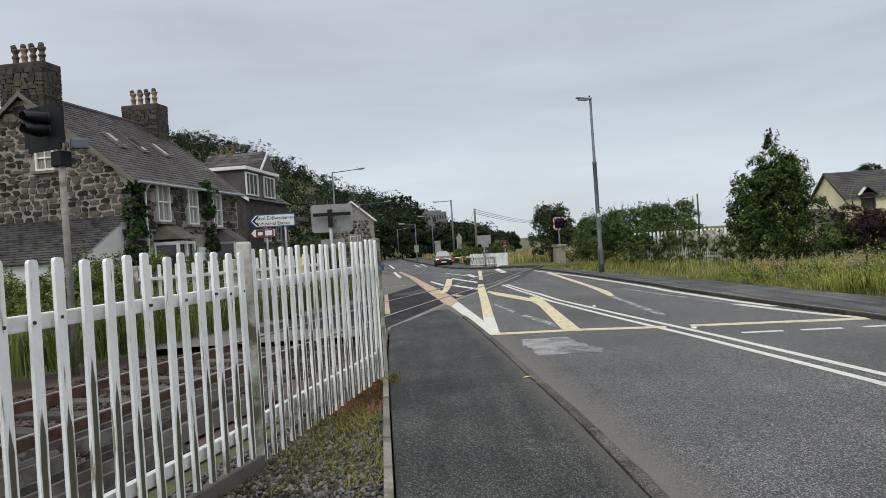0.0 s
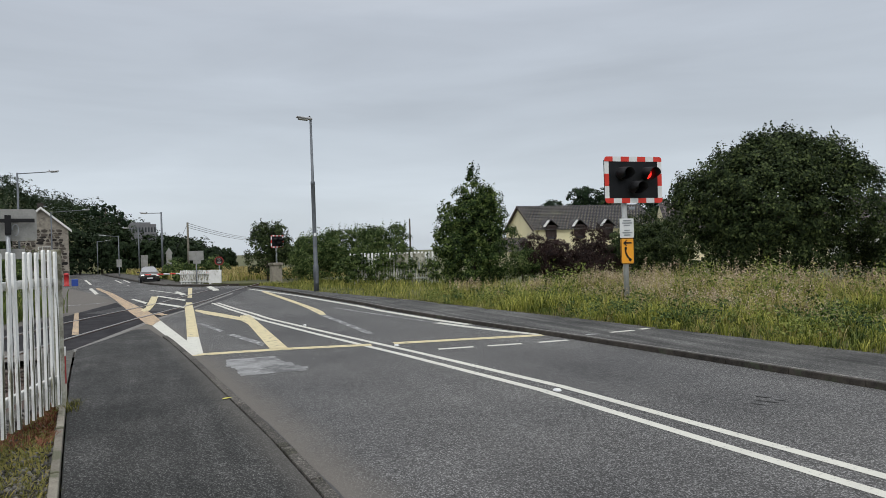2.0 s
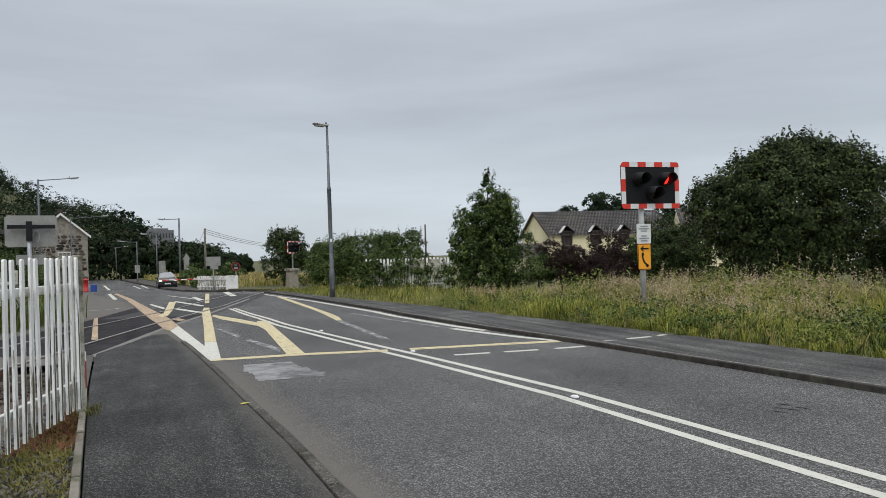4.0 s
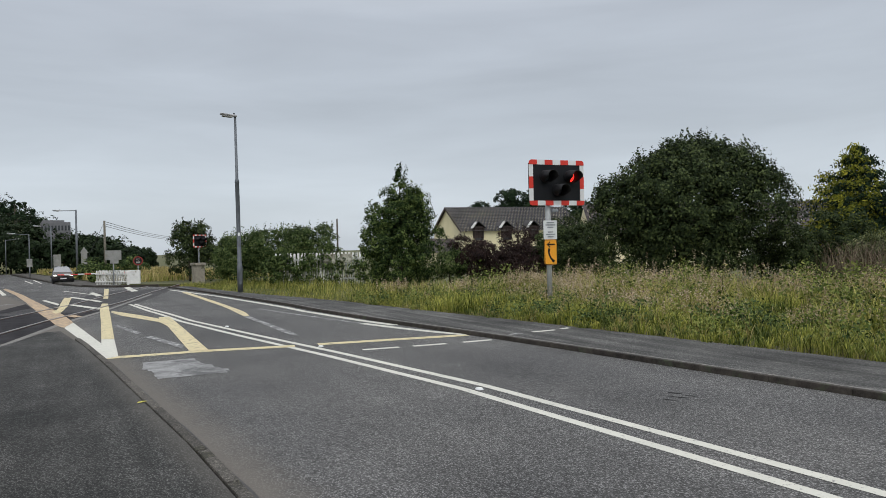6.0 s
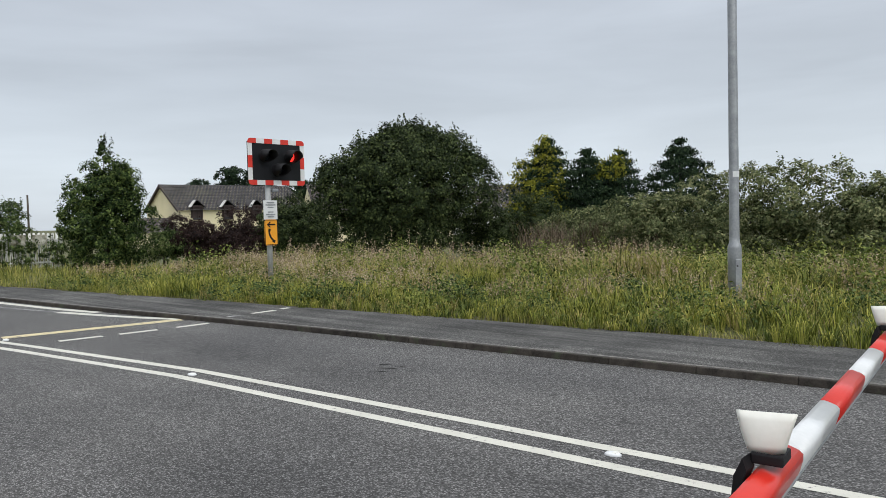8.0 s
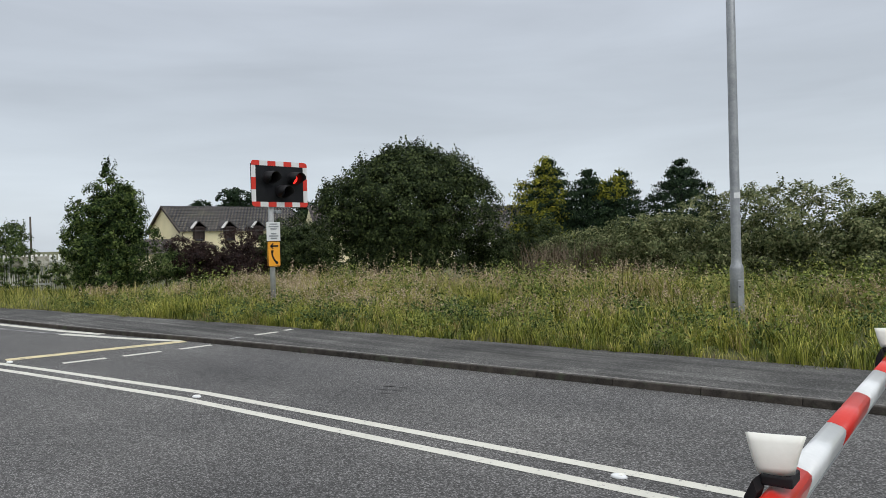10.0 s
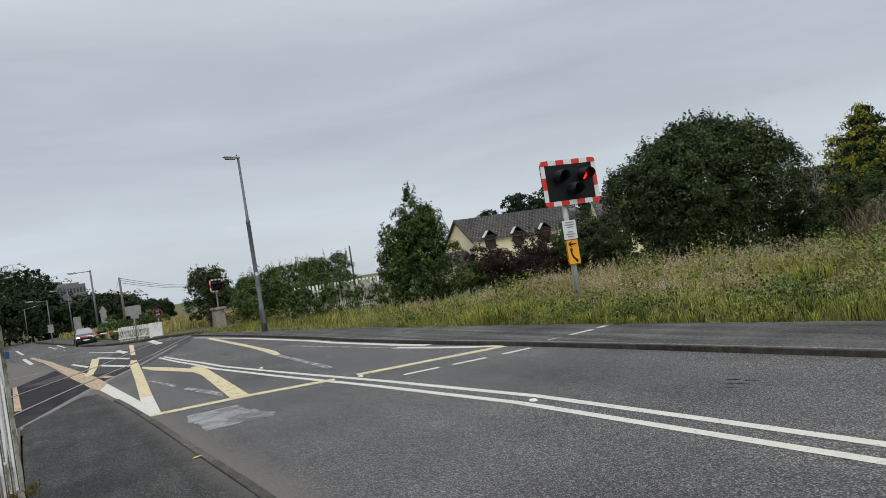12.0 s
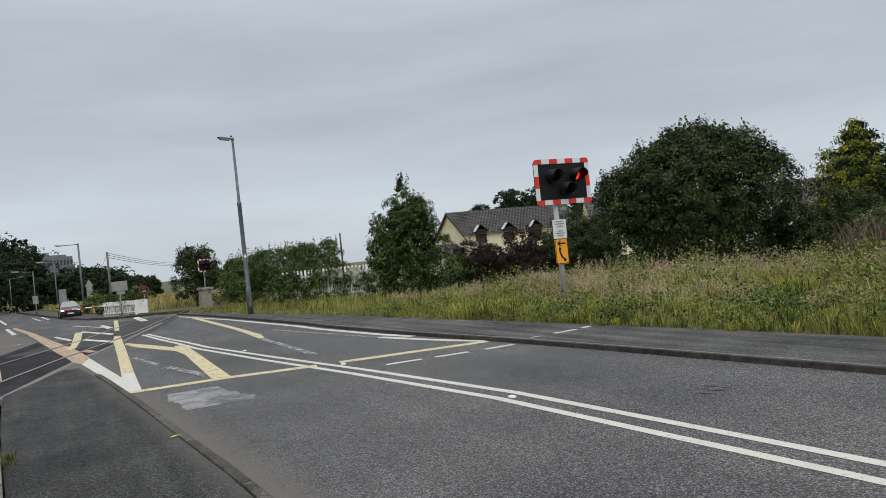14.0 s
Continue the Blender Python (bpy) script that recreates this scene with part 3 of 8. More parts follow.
bm = bmesh.new()
xs = [-2500, -600, -150, -60, -30, -15, -6, 0, 6, 15, 30, 60, 150, 600, 2500]
ys = [-2500, -600, -150, -50, -20, 0, 10, 20, 30, 40, 50, 60, 80, 120, 200, 500, 2500]
grid = [[bm.verts.new((x, y, ground_z(y) - 0.16)) for x in xs] for y in ys]
for p, q in zip(grid, grid[1:]):
    for i in range(len(p) - 1):
        bm.faces.new((p[i], p[i + 1], q[i + 1], q[i]))
ground = structure("ground", bm, M["soil"], "rough grassy ground reaching to the horizon", "ground")

bm = bmesh.new()
step = [-60, -30, -10] + list(range(-4, 20)) + list(range(20, 48, 2))
strip(bm, lambda y: along(NEAR_KERB, y) - 0.08, lambda y: along(FAR_KERB, y), [y for y in step if y <= 17], 0.0)
strip(bm, lambda y: -5.6, lambda y: along(NEAR_KERB, y) + 0.02, [13.0, 15.0, 17.0], -0.003)
strip(bm, lambda y: -3.2 - 0.55 * (y - 17) * 0.9 if y < 40 else -14.6, lambda y: along(FAR_KERB, y), [17, 20, 24, 28, 32, 36, 40, 44], 0.0)
strip(bm, lambda y: -14.6 if y < 60 else -14.6 + (y - 60) * 0.10, lambda y: 4.9 - (y - 44) * 0.175, [44, 50, 58, 66, 80, 100], 0.0)
strip(bm, lambda y: -10.6 - (y - 100) * 0.24, lambda y: -4.9 - (y - 100) * 0.24, [100, 115, 130, 150], 0.0)
road = structure("road", bm, M["asphalt"], "worn grey asphalt road with patches and tyre polish", "road")

bm = bmesh.new()
ys_f = [-30, -10, -5, 0, 2, 4, 6, 8, 10, 12, 13.6]
strip(bm, lambda y: along(EDGING, y) + 0.045, lambda y: along(NEAR_KERB, y) - 0.171, ys_f, 0.055)
a = [bm.verts.new(p) for p in ((-1.115, 13.6, 0.055), (0.335, 13.6, 0.055), (-0.27, 17.0, 0.012), (0.0, 17.0, 0.012))]
bm.faces.new((a[0], a[1], a[3], a[2]))
footway_near = structure("pavement_near", bm, M["footway"], "dark tarmac footway beside the road", "pavement")
bm = bmesh.new()
ys_f = [-40, -20, -10, -4, 0, 2, 4, 6, 8, 10, 13, 16, 20, 24, 28, 32, 36, 41]
strip(bm, lambda y: along(FAR_KERB, y) + 0.068, lambda y: along(FAR_BACK, y), ys_f, 0.065)
footway_far = structure("pavement_far", bm, M["footway_far"], "dark tarmac footway along the grass verge", "pavement")

# crossing deck: rubber panels between and beside the rails
RAIL_NEAR = [(-8, -8.17), (8.1, -3.64), (16, -1.43), (24.7, 1.06), (28, 1.95), (37.3, 3.95), (48, 6.6), (59.3, 8.6), (90, 14.0)]


def rail_x(y, off=0.0):
    """x of the near rail at y; off moves it square to the track, to its left."""
    return along(RAIL_NEAR, y) - off * 1.04


# the deck is laid as separate panels
deck = thing("crossing_deck", (0, 0, 0), 0, "dark rubber level crossing panels between the rails", "crossing deck", kind="structure")
pan_me = {}
for name, off, wid in (("panel_inner", 0.76, 1.34), ("panel_outer", -0.36, 0.56), ("panel_far", 2.0, 0.80)):
    b = bmesh.new()
    box(b, (0, 0, 0), (wid, 1.76, 0.05), 0, 0.012)
    pan_me[name] = finish("deck_panel", b, M["panel"])
    b = bmesh.new()
    box(b, (0, 0, 0), (wid, 1.76, 0.05), 0, 0.012)
    pan_me[name + "_worn"] = finish("deck_panel", b, M["panel_worn"])
y = 14.6
while y < 40.5:
    slope = math.degrees(math.atan2(rail_x(y + 1.8) - rail_x(y), 1.8))
    for name, off in (("panel_inner", 0.76), ("panel_outer", -0.36), ("panel_far", 2.0)):
        shared("deck_panel", pan_me[name + "_worn" if y > 22.5 else name], deck, pose(rail_x(y + 0.9, off), y + 0.9, ground_z(y + 0.9) - 0.021, -0.69 if y > 19 else 0, 0, -slope))
    y += 1.74


# ---- kerbs ----
def kerb_mesh(width, height, length, mat="kerb"):
    b = bmesh.new()
    box(b, (0, 0, 0), (width, length - 0.005, height), 0, 0.012)
    return finish("kerb_stone", b, M[mat])


kerb_far = thing("kerb_far", (0, 0, 0), 0, "dark weathered concrete kerb of long stones", "kerb", kind="structure")
M["kerb_pale"] = shader("worn_kerb", (0.044, 0.040, 0.035), (0.104, 0.095, 0.082), 0.92, 7, 70, 0.4, rnd=0.3, c3=(0.045, 0.042, 0.03), stain=0.05, grit=(80, 0.5, 2.4))
kerb_near = thing("kerb_near", (0, 0, 0), 0, "low dark concrete kerb beside the footway", "kerb", kind="structure")
KM_far, KM_near = kerb_mesh(0.07, 0.25, 0.915), kerb_mesh(0.088, 0.22, 0.905, "kerb_pale")


def lay(table, y0, y1, me, parent, name, dx, dz, length=0.915):
    y = y0
    while y < y1:
        x, x2 = along(table, y), along(table, y + length)
        ang = math.degrees(math.atan2(x2 - x, length))
        sy = length * math.cos(radians(ang))
        shared(name, me, parent, pose((x + x2) / 2 + dx, y + sy / 2, ground_z(y) + dz, random.uniform(-0.3, 0.3), random.uniform(-0.6, 0.6), -ang))
        y += sy


lay(FAR_KERB, -12, 41, KM_far, kerb_far, "kerb_stone", 0.034, -0.054)
lay(NEAR_KERB, -8, 14.4, KM_near, kerb_near, "kerb_stone", -0.110, -0.052)
M["kerb_grit"] = worn_paint("pale_kerb_grit", (0.22, 0.205, 0.18), (0.07, 0.068, 0.064), 0.52, 14)
bm = bmesh.new()
strip(bm, lambda y: along(FAR_KERB, y) + 0.068, lambda y: along(FAR_KERB, y) + 0.125, list(range(-10, 41)), 0.069)
structure("kerb_grit", bm, M["kerb_grit"], "pale grit and worn edge along the far kerb", "pavement")
# kerb round the corner beyond the rails, falling away to the far road
CORNER = [(5.05, 45.6), (4.0, 45.9), (3.0, 46.6), (2.0, 48.3), (1.2, 51.3), (0.1, 58.0), (-1.2, 69.0), (-3.2, 84.0), (-5.4, 102.0)]
corner_kerb = thing("kerb_corner", (0, 0, 0), 0, "concrete kerb sweeping round the road corner", "kerb", kind="structure")
for (xa, ya), (xb, yb) in zip(CORNER, CORNER[1:]):
    b = bmesh.new()
    box(b, ((xa + xb) / 2, (ya + yb) / 2, ground_z((ya + yb) / 2) + 0.0), (0.14, math.hypot(xb - xa, yb - ya), 0.24), math.degrees(math.atan2(xa - xb, yb - ya)), 0.015)
    part("kerb_stone", b, M["kerb"], corner_kerb)
bm = bmesh.new()
slab(bm, [(5.0, 45.7), (3.0, 46.7), (1.3, 51.4), (0.2, 58), (-1.1, 69), (-5.2, 102), (-3.5, 102), (0.9, 69), (2.2, 58), (3.2, 52.5), (5.4, 48.5)], -0.72, -0.36)
structure("pavement_corner", bm, M["footway"], "tarmac footway round the road corner", "pavement")
bm = bmesh.new()
slab(bm, [(5.4, 48.5), (3.2, 52.5), (2.2, 58), (0.9, 69), (-3.5, 102), (30, 160), (60, 120), (40, 60), (9, 45)], -0.8, -0.30)
structure("ground_corner", bm, M["soil"], "rough grass bank beside the railway", "ground")

edging = thing("footway_edging", (0, 0, 0), 0, "pale worn concrete edging beside the footway", "edging", kind="structure")
b = bmesh.new()
box(b, (0, 0, 0), (0.06, 1.47, 0.2), 0, 0.012)
EM = finish("edging_slab", b, M["concrete"])
lay(EDGING, 2.65, 8.3, EM, edging, "edging_slab", 0.0, 0.0, 1.49)

# ---- road markings ----
RED_Z = 0.004


def marking(name, polys, material, label, z=RED_Z):
    bm = bmesh.new()
    for pts in polys:
        bm.faces.new([bm.verts.new((x, y, 0.0)) for x, y in pts])
    bmesh.ops.triangulate(bm, faces=bm.faces)
    for cut in range(20, 61, 2):
        bmesh.ops.bisect_plane(bm, geom=list(bm.verts) + list(bm.edges) + list(bm.faces), plane_co=(0, cut, 0), plane_no=(0, 1, 0))
    for v in bm.verts:
        v.co.z = ground_z(v.co.y) + z
    return structure(name, bm, material, label, "road marking")


def line_polys(pts, w, breaks=None):
    """Quads of width w along a line of (x, y) points, cut so that they follow the fall of the ground."""
    out = []
    for (xa, ya), (xb, yb) in zip(pts, pts[1:]):
        L = math.hypot(xb - xa, yb - ya)
        k = max(1, int(L / 2))
        nx, ny = (yb - ya) / L * w / 2, -(xb - xa) / L * w / 2
        for i in range(k):
            s, e = i / k, (i + 1) / k
            p, q = (xa + (xb - xa) * s, ya + (yb - ya) * s), (xa + (xb - xa) * e, ya + (yb - ya) * e)
            out.append([(p[0] - nx, p[1] - ny), (p[0] + nx, p[1] + ny), (q[0] + nx, q[1] + ny), (q[0] - nx, q[1] - ny)])
    return out


CL = [(4.55, -30), (4.36, -4), (4.160, 1.6), (4.092, 3.3), (4.035, 4.5), (3.93, 6.9), (3.52, 10.2), (3.0, 13.7), (2.49, 17.6), (2.22, 21.8), (2.06, 26.0)]
CL = [(x - 0.05, y) for x, y in CL]
marking("centre_line_near", line_polys(CL, 0.108), M["white_line"], "solid white centre line painted on the road")
marking("centre_line_far", line_polys([(x + 0.27 + 0.045 * min(1.0, max(0.0, (9 - y) / 4)) - max(0, y - 12) * 0.008, y + 0.05) for x, y in CL], 0.108), M["white_line"], "solid white centre line painted on the road")
marking("box_edge_line", line_polys([(0.62, 12.08), (2.06, 11.94), (3.38, 11.62)], 0.26) + line_polys([(3.75, 11.58), (5.0, 11.36), (6.3, 11.12)], 0.26), M["yellow_line"], "yellow box junction edge line across the road", 0.0055)
# box junction and crossing markings
marking("box_corner_white", [[(0.07, 17.79), (0.26, 19.08), (0.64, 14.14), (0.67, 14.83), (0.88, 14.69), (0.79, 12.18), (0.61, 12.00)]], M["white_line"], "broad white painted corner of the crossing box", 0.007)
marking("box_band", [[(0.07, 17.79), (-0.07, 18.35), (-0.52, 23.28), (-0.17, 24.79), (0.07, 22.13), (0.26, 19.08)], [(-0.52, 23.28), (-1.14, 31.26), (-0.85, 31.95), (-0.17, 24.79)], [(-1.14, 31.26), (-1.96, 40.84), (-3.14, 52.15), (-3.17, 54.97), (-1.60, 40.31), (-0.85, 31.95)]], M["orange_line"], "faded orange and yellow box edge band", 0.01)
marking("box_diagonal", [[(0.67, 14.83), (0.88, 14.69), (1.08, 19.33), (1.42, 27.25), (1.24, 27.46), (1.05, 24.51), (0.81, 18.16)]], M["yellow_line"], "yellow box junction diagonal", 0.009)
marking("box_diagonal", [[(2.12, 44.47), (2.32, 44.13), (1.62, 31.05), (1.46, 31.26)]], M["yellow_line"], "yellow box junction diagonal", 0.012)
marking("box_vee", [[(-0.23, 23.89), (-0.09, 25.04), (0.12, 34.26), (0.39, 33.89), (0.21, 26.95), (0.02, 23.32), (-0.13, 22.89)]], M["yellow_line"], "yellow box junction vee", 0.014)
marking("box_stub", [[(0.09, 21.58), (0.25, 22.23), (0.49, 20.94), (0.31, 20.74)]], M["orange_line"], "faded orange dash between the rails", 0.012)
marking("box_diagonal", [[(1.29, 22.76), (1.55, 21.47), (2.09, 18.71), (2.00, 17.73), (1.39, 20.30), (1.22, 22.09)]], M["yellow_line"], "thin faded yellow box line", 0.006)
marking("box_diagonal", [[(2.13, 19.06), (2.37, 19.06), (2.29, 16.72), (2.09, 11.95), (1.81, 12.09), (1.86, 13.13), (2.03, 16.61), (1.99, 17.74)]], M["yellow_line"], "yellow box junction diagonal", 0.009)
marking("box_diagonal", [[(4.76, 34.21), (5.0, 34.4), (4.50, 24.23), (4.20, 18.87), (4.04, 17.81), (3.92, 17.93), (4.22, 22.44)]], M["yellow_line"], "faded yellow box junction diagonal", 0.006)
marking("box_ghost", [[(3.89, 17.93), (4.04, 17.81), (3.89, 13.17), (3.74, 13.17)]], M["white_worn"], "ghost of a worn-off box line", 0.007)
marking("box_ghost", [[(1.01, 17.69), (1.12, 17.61), (1.42, 15.58), (1.33, 15.28)], [(1.39, 14.77), (1.53, 14.78), (1.86, 12.94), (1.75, 12.50)]], M["white_worn"], "ghost of a worn-off box line", 0.007)
marking("footway_dash", [[(-2.03, 24.22), (-1.94, 24.42), (-1.33, 16.68), (-1.46, 16.72)]], M["orange_line"], "faded orange dash on the crossing deck", 0.012)
marking("give_way_dash", [[(-3.59, 52.91), (-3.46, 54.05), (-2.34, 41.38), (-2.49, 40.76)], [(-5.68, 78.07), (-5.53, 78.80), (-3.76, 60.58), (-3.89, 60.16)]], M["white_line"], "white edge dashes of the side road", 0.006)
marking("crossing_line", [[(-0.65, 32.24), (-0.55, 32.68), (-0.02, 28.50), (-0.10, 27.72)], [(0.32, 33.98), (0.40, 34.87), (1.34, 29.24), (1.22, 28.40)], [(0.25, 27.31), (0.32, 28.10), (1.08, 24.47), (0.98, 23.73)], [(1.20, 38.77), (1.38, 39.39), (1.61, 34.96), (1.33, 33.95)], [(3.14, 45.18), (3.53, 46.49), (3.33, 38.20), (2.97, 37.84)]], M["white_line"], "white lines across the rails", 0.016)
marking("deck_edge", [[(-1.18, 13.51), (-1.22, 13.94), (-0.08, 18.83), (-0.07, 18.20)], [(-0.08, 18.83), (-0.07, 18.20), (1.07, 22.54), (1.12, 23.42)], [(1.12, 23.42), (1.07, 22.54), (3.41, 33.12), (3.54, 34.43)]], M["concrete_line"], "pale concrete edge of the crossing deck", 0.008)
marking("deck_dark", [[(-1.52, 13.28), (-1.22, 13.94), (-0.08, 18.67), (0.07, 23.27), (-0.52, 23.28), (-1.11, 30.23), (-2.25, 22.34)]], M["panel"], "dark asphalt infill beside the rails", 0.0025)
marking("edge_line", line_polys([(4.75, 38.6), (5.30, 28.4), (5.50, 18.2), (5.78, 14.8), (5.98, 13.5)], 0.17), M["white_line"], "white edge line beside the far kerb", 0.005)
marking("edge_line", line_polys([(4.75, 20.0), (5.15, 17.0), (5.56, 14.25)], 0.10), M["white_worn"], "worn second edge line of the crossing box", 0.006)
marking("edge_line", line_polys([(5.56, 14.25), (5.83, 12.88), (6.06, 11.92), (6.30, 11.2)], 0.17), M["white_line"], "white edge line of the crossing box", 0.006)
marking("rail_boundary_dash", [q for a, b in (((4.12, 10.5), (4.69, 10.44)), ((4.92, 10.40), (5.48, 10.34)), ((5.77, 10.32), (6.30, 10.30))) for q in line_polys([a, b], 0.13)], M["white_line"], "short white dash painted across the lane")
for a, b in (((6.62, 10.26), (6.86, 10.24)), ((7.12, 10.30), (7.60, 10.32)), ((7.78, 10.38), (7.98, 10.42))):
    marking("footway_dash", line_polys([a, b], 0.12), M["white_worn"] if a[0] < 7 else M["white_line"], "short white dash painted on the footway", 0.07)
marking("side_road_dash", line_polys([(-2.8, 29.5), (-2.3, 29.8)], 0.3) + line_polys([(-2.15, 30.0), (-1.55, 30.6)], 0.3) + line_polys([(-4.6, 27.6), (-3.2, 29.0)], 0.2), M["white_worn"], "worn white dashes across the side road")
marking("lane_dash", line_polys([(-2.8, 73.5), (-1.3, 57.8)], 0.14) + line_polys([(-2.15, 74.4), (-1.04, 60.6)], 0.14) + line_polys([(0.1, 44.0), (1.3, 36.5)], 0.12), M["white_line"], "white lane lines beyond the crossing")
M["patch"] = shader("pale_worn_patch", (0.11, 0.11, 0.11), (0.34, 0.34, 0.335), 0.85, 4, 30, 0.2, c3=(0.10, 0.10, 0.10), stain=0.1)
for k in range(9):
    y = 9.70 + k * 0.178
    marking("surface_scrape", line_polys([(1.09 - 0.011 * k + random.uniform(-0.05, 0.05), y + 0.02), (1.95 - 0.026 * k + random.uniform(-0.06, 0.06), y)], 0.172), M["patch"], "pale scraped band on the asphalt", 0.004)
# dark tar for the scuffs; also colours the painted shade below the near kerb
M["tar_and_shade"] = shader("tar_scuff", (0.032, 0.031, 0.030), (0.075, 0.073, 0.070), 0.7, 8, 60, 0.3)
for k in range(5):
    a = random.uniform(-0.3, 0.3)
    cx, cy = 5.42 + random.uniform(-0.18, 0.18), 5.37 + random.uniform(-0.25, 0.25)
    marking("tar_scuff", line_polys([(cx, cy), (cx + 0.06 * math.cos(a), cy - 0.12 * math.cos(a))], random.uniform(0.02, 0.04)), M["tar_and_shade"], "small dark tar scuff on the asphalt", 0.004 + k * 0.001)
for x, y in ((4.27, 2.08), (3.99, 6.8), (3.68, 11.3), (4.42, -2.6), (3.05, 15.6)):
    t = thing("road_stud", (x + 0.03, y, 0.0), 5, "white reflective road stud between the centre lines", "road stud", "studs along the centre line")
    b = bmesh.new()
    wheel_profile(b, [(0.046, -0.004), (0.045, 0.008), (0.037, 0.016), (0.024, 0.020)], (0, 0, 0), 16)
    bmesh.ops.scale(b, vec=(0.85, 1.25, 1.0), verts=b.verts)
    part("stud_base", b, M["sign_white"], t, "", True)
    b = bmesh.new()
    box(b, (0, -0.016, 0.019), (0.04, 0.03, 0.008), 0, 0.003)
    part("lens", b, M["lamp_white"], t, "pale glass lens")

# ---- railway ----
track = thing("railway_track", (0, 0, 0), 0, "rusty single railway track on timber sleepers", "railway")
for off in (0.0, 1.5):
    for (name, w, h, z, mt) in (("rail", 0.065, 0.13, -0.07, M["rust"]), ("rail_head", 0.06, 0.014, 0.004, M["rail_top"])):
        bm = bmesh.new()
        ysr = [-8, -4, 0, 4, 8, 12, 16, 20, 24, 28, 32, 36, 40, 48, 59, 75, 90]
        for ya, yb in zip(ysr, ysr[1:]):
            a = [bm.verts.new((rail_x(yy, off) + sx * w / 2, yy, ground_z(yy) + z + sz * h / 2 + 0.016)) for yy in (ya, yb) for sx in (-1, 1) for sz in (-1, 1)]
            for q in ((0, 1, 5, 4), (2, 3, 7, 6), (1, 3, 7, 5), (0, 2, 6, 4)):
                bm.faces.new([a[i] for i in q])
        bmesh.ops.remove_doubles(bm, verts=bm.verts, dist=0.001)
        part(name, bm, mt, track)
b = bmesh.new()
box(b, (0, 0, 0), (2.6, 0.25, 0.13), 0, 0.015)
SL = finish("sleeper", b, M["sleeper"])
y = -6.0
while y < 90:
    if not 14.4 < y < 40.6:
        sl = math.degrees(math.atan2(rail_x(y + 1) - rail_x(y), 1))
        shared("sleeper", SL, track, pose(rail_x(y, 0.75), y, ground_z(y) - 0.16, random.uniform(-1, 1), random.uniform(-1, 1), -sl + random.uniform(-1.5, 1.5)))
    y += 0.68


def pebbles(name, n, place, size, material, label, category):
    """Loose stones: squashed octahedra."""
    base = np.array([(1, 0, 0), (-1, 0, 0), (0, 1, 0), (0, -1, 0), (0, 0, 1), (0, 0, -1)], float)
    tri = np.array([(0, 2, 4), (2, 1, 4), (1, 3, 4), (3, 0, 4), (2, 0, 5), (1, 2, 5), (3, 1, 5), (0, 3, 5)])
    pos = np.array([place() for _ in range(n)])
    s = size * rng.uniform(0.5, 1.3, (n, 1, 1)) * rng.uniform(0.6, 1.2, (n, 1, 3))
    a = rng.uniform(0, 6.28, n)
    v = base[None] * s + rng.normal(0, size * 0.18, (n, 6, 3))
    x = v[:, :, 0] * np.cos(a)[:, None] - v[:, :, 1] * np.sin(a)[:, None]
    yv = v[:, :, 0] * np.sin(a)[:, None] + v[:, :, 1] * np.cos(a)[:, None]
    v = np.stack([x, yv, v[:, :, 2] * 0.7], 2) + pos[:, None]
    polys = (np.arange(n)[:, None, None] * 6 + tri[None]).reshape(-1, 3)
    return tagged(new(name, raw_mesh(name, v.reshape(-1, 3), polys, material)), label, category, "", "stuff")


FENCE = [(0.0, (-0.81, 8.19)), (3.09, (-1.47, 5.17)), (6.19, (-2.30, 2.18)), (9.3, (-3.05, -0.85))]


def fence_x(y):
    return float(np.interp(y, [-0.85, 2.18, 5.17, 8.19], [-3.05, -2.30, -1.47, -0.81]))


def on_bed():
    y = rng.uniform(1.0, 14.5)
    return (rail_x(y, 0.75) + rng.uniform(-1.9, 1.9), y, -0.150 + rng.uniform(0, 0.03))


bm = bmesh.new()
for off0, off1, z0, z1, yy0, yy1 in ((-1.9, 3.6, -0.12, -0.12, -12, 14.6), (-1.9, 3.6, -0.12, -0.12, 40.6, 95)):
    seg = np.linspace(yy0, yy1, 9)
    for ya, yb in zip(seg, seg[1:]):
        q = [bm.verts.new((rail_x(yy, o), yy, ground_z(yy) - 0.145)) for yy, o in ((ya, off1), (ya, off0), (yb, off0), (yb, off1))]
        bm.faces.new(q)
structure("ballast_bed", bm, M["ballast_brown"], "brown stained ballast bed under the track", "ballast")
pebbles("ballast", 12000, on_bed, 0.036, M["ballast_brown"], "loose rust-brown ballast stones along the track", "ballast")


guard = thing("trespass_guard", (0, 0, -0.15), 0, "weathered triangular timbers laid beside the track", "trespass guard")
b = bmesh.new()
solid(b, [(-0.095, -1.19, 0), (0.095, -1.19, 0), (0.018, -1.19, 0.14), (-0.018, -1.19, 0.14)], -2.38)
TB = finish("timber", b, M["grey_timber"])
for k in range(7):
    y = 6.15 + 0.22 * (k % 2)
    while y + 2.4 < 14.3:
        x, x2 = rail_x(y, -0.32 - 0.25 * k), rail_x(y + 2.4, -0.32 - 0.25 * k)
        if max(x2 + 0.25 - (fence_x(y + 2.4) if y + 2.4 < 8.2 else along(EDGING, y + 2.4) - 0.15), x + 0.3 - fence_x(y)) < 0:
            shared("timber", TB, guard, pose((x + x2) / 2 + random.uniform(-0.03, 0.03), y + 1.2, random.uniform(-0.035, 0.02), random.uniform(-0.6, 0.6), random.uniform(-9, 9), -math.degrees(math.atan2(x2 - x, 2.4)) + random.uniform(-1.6, 1.6)))
        y += 2.42


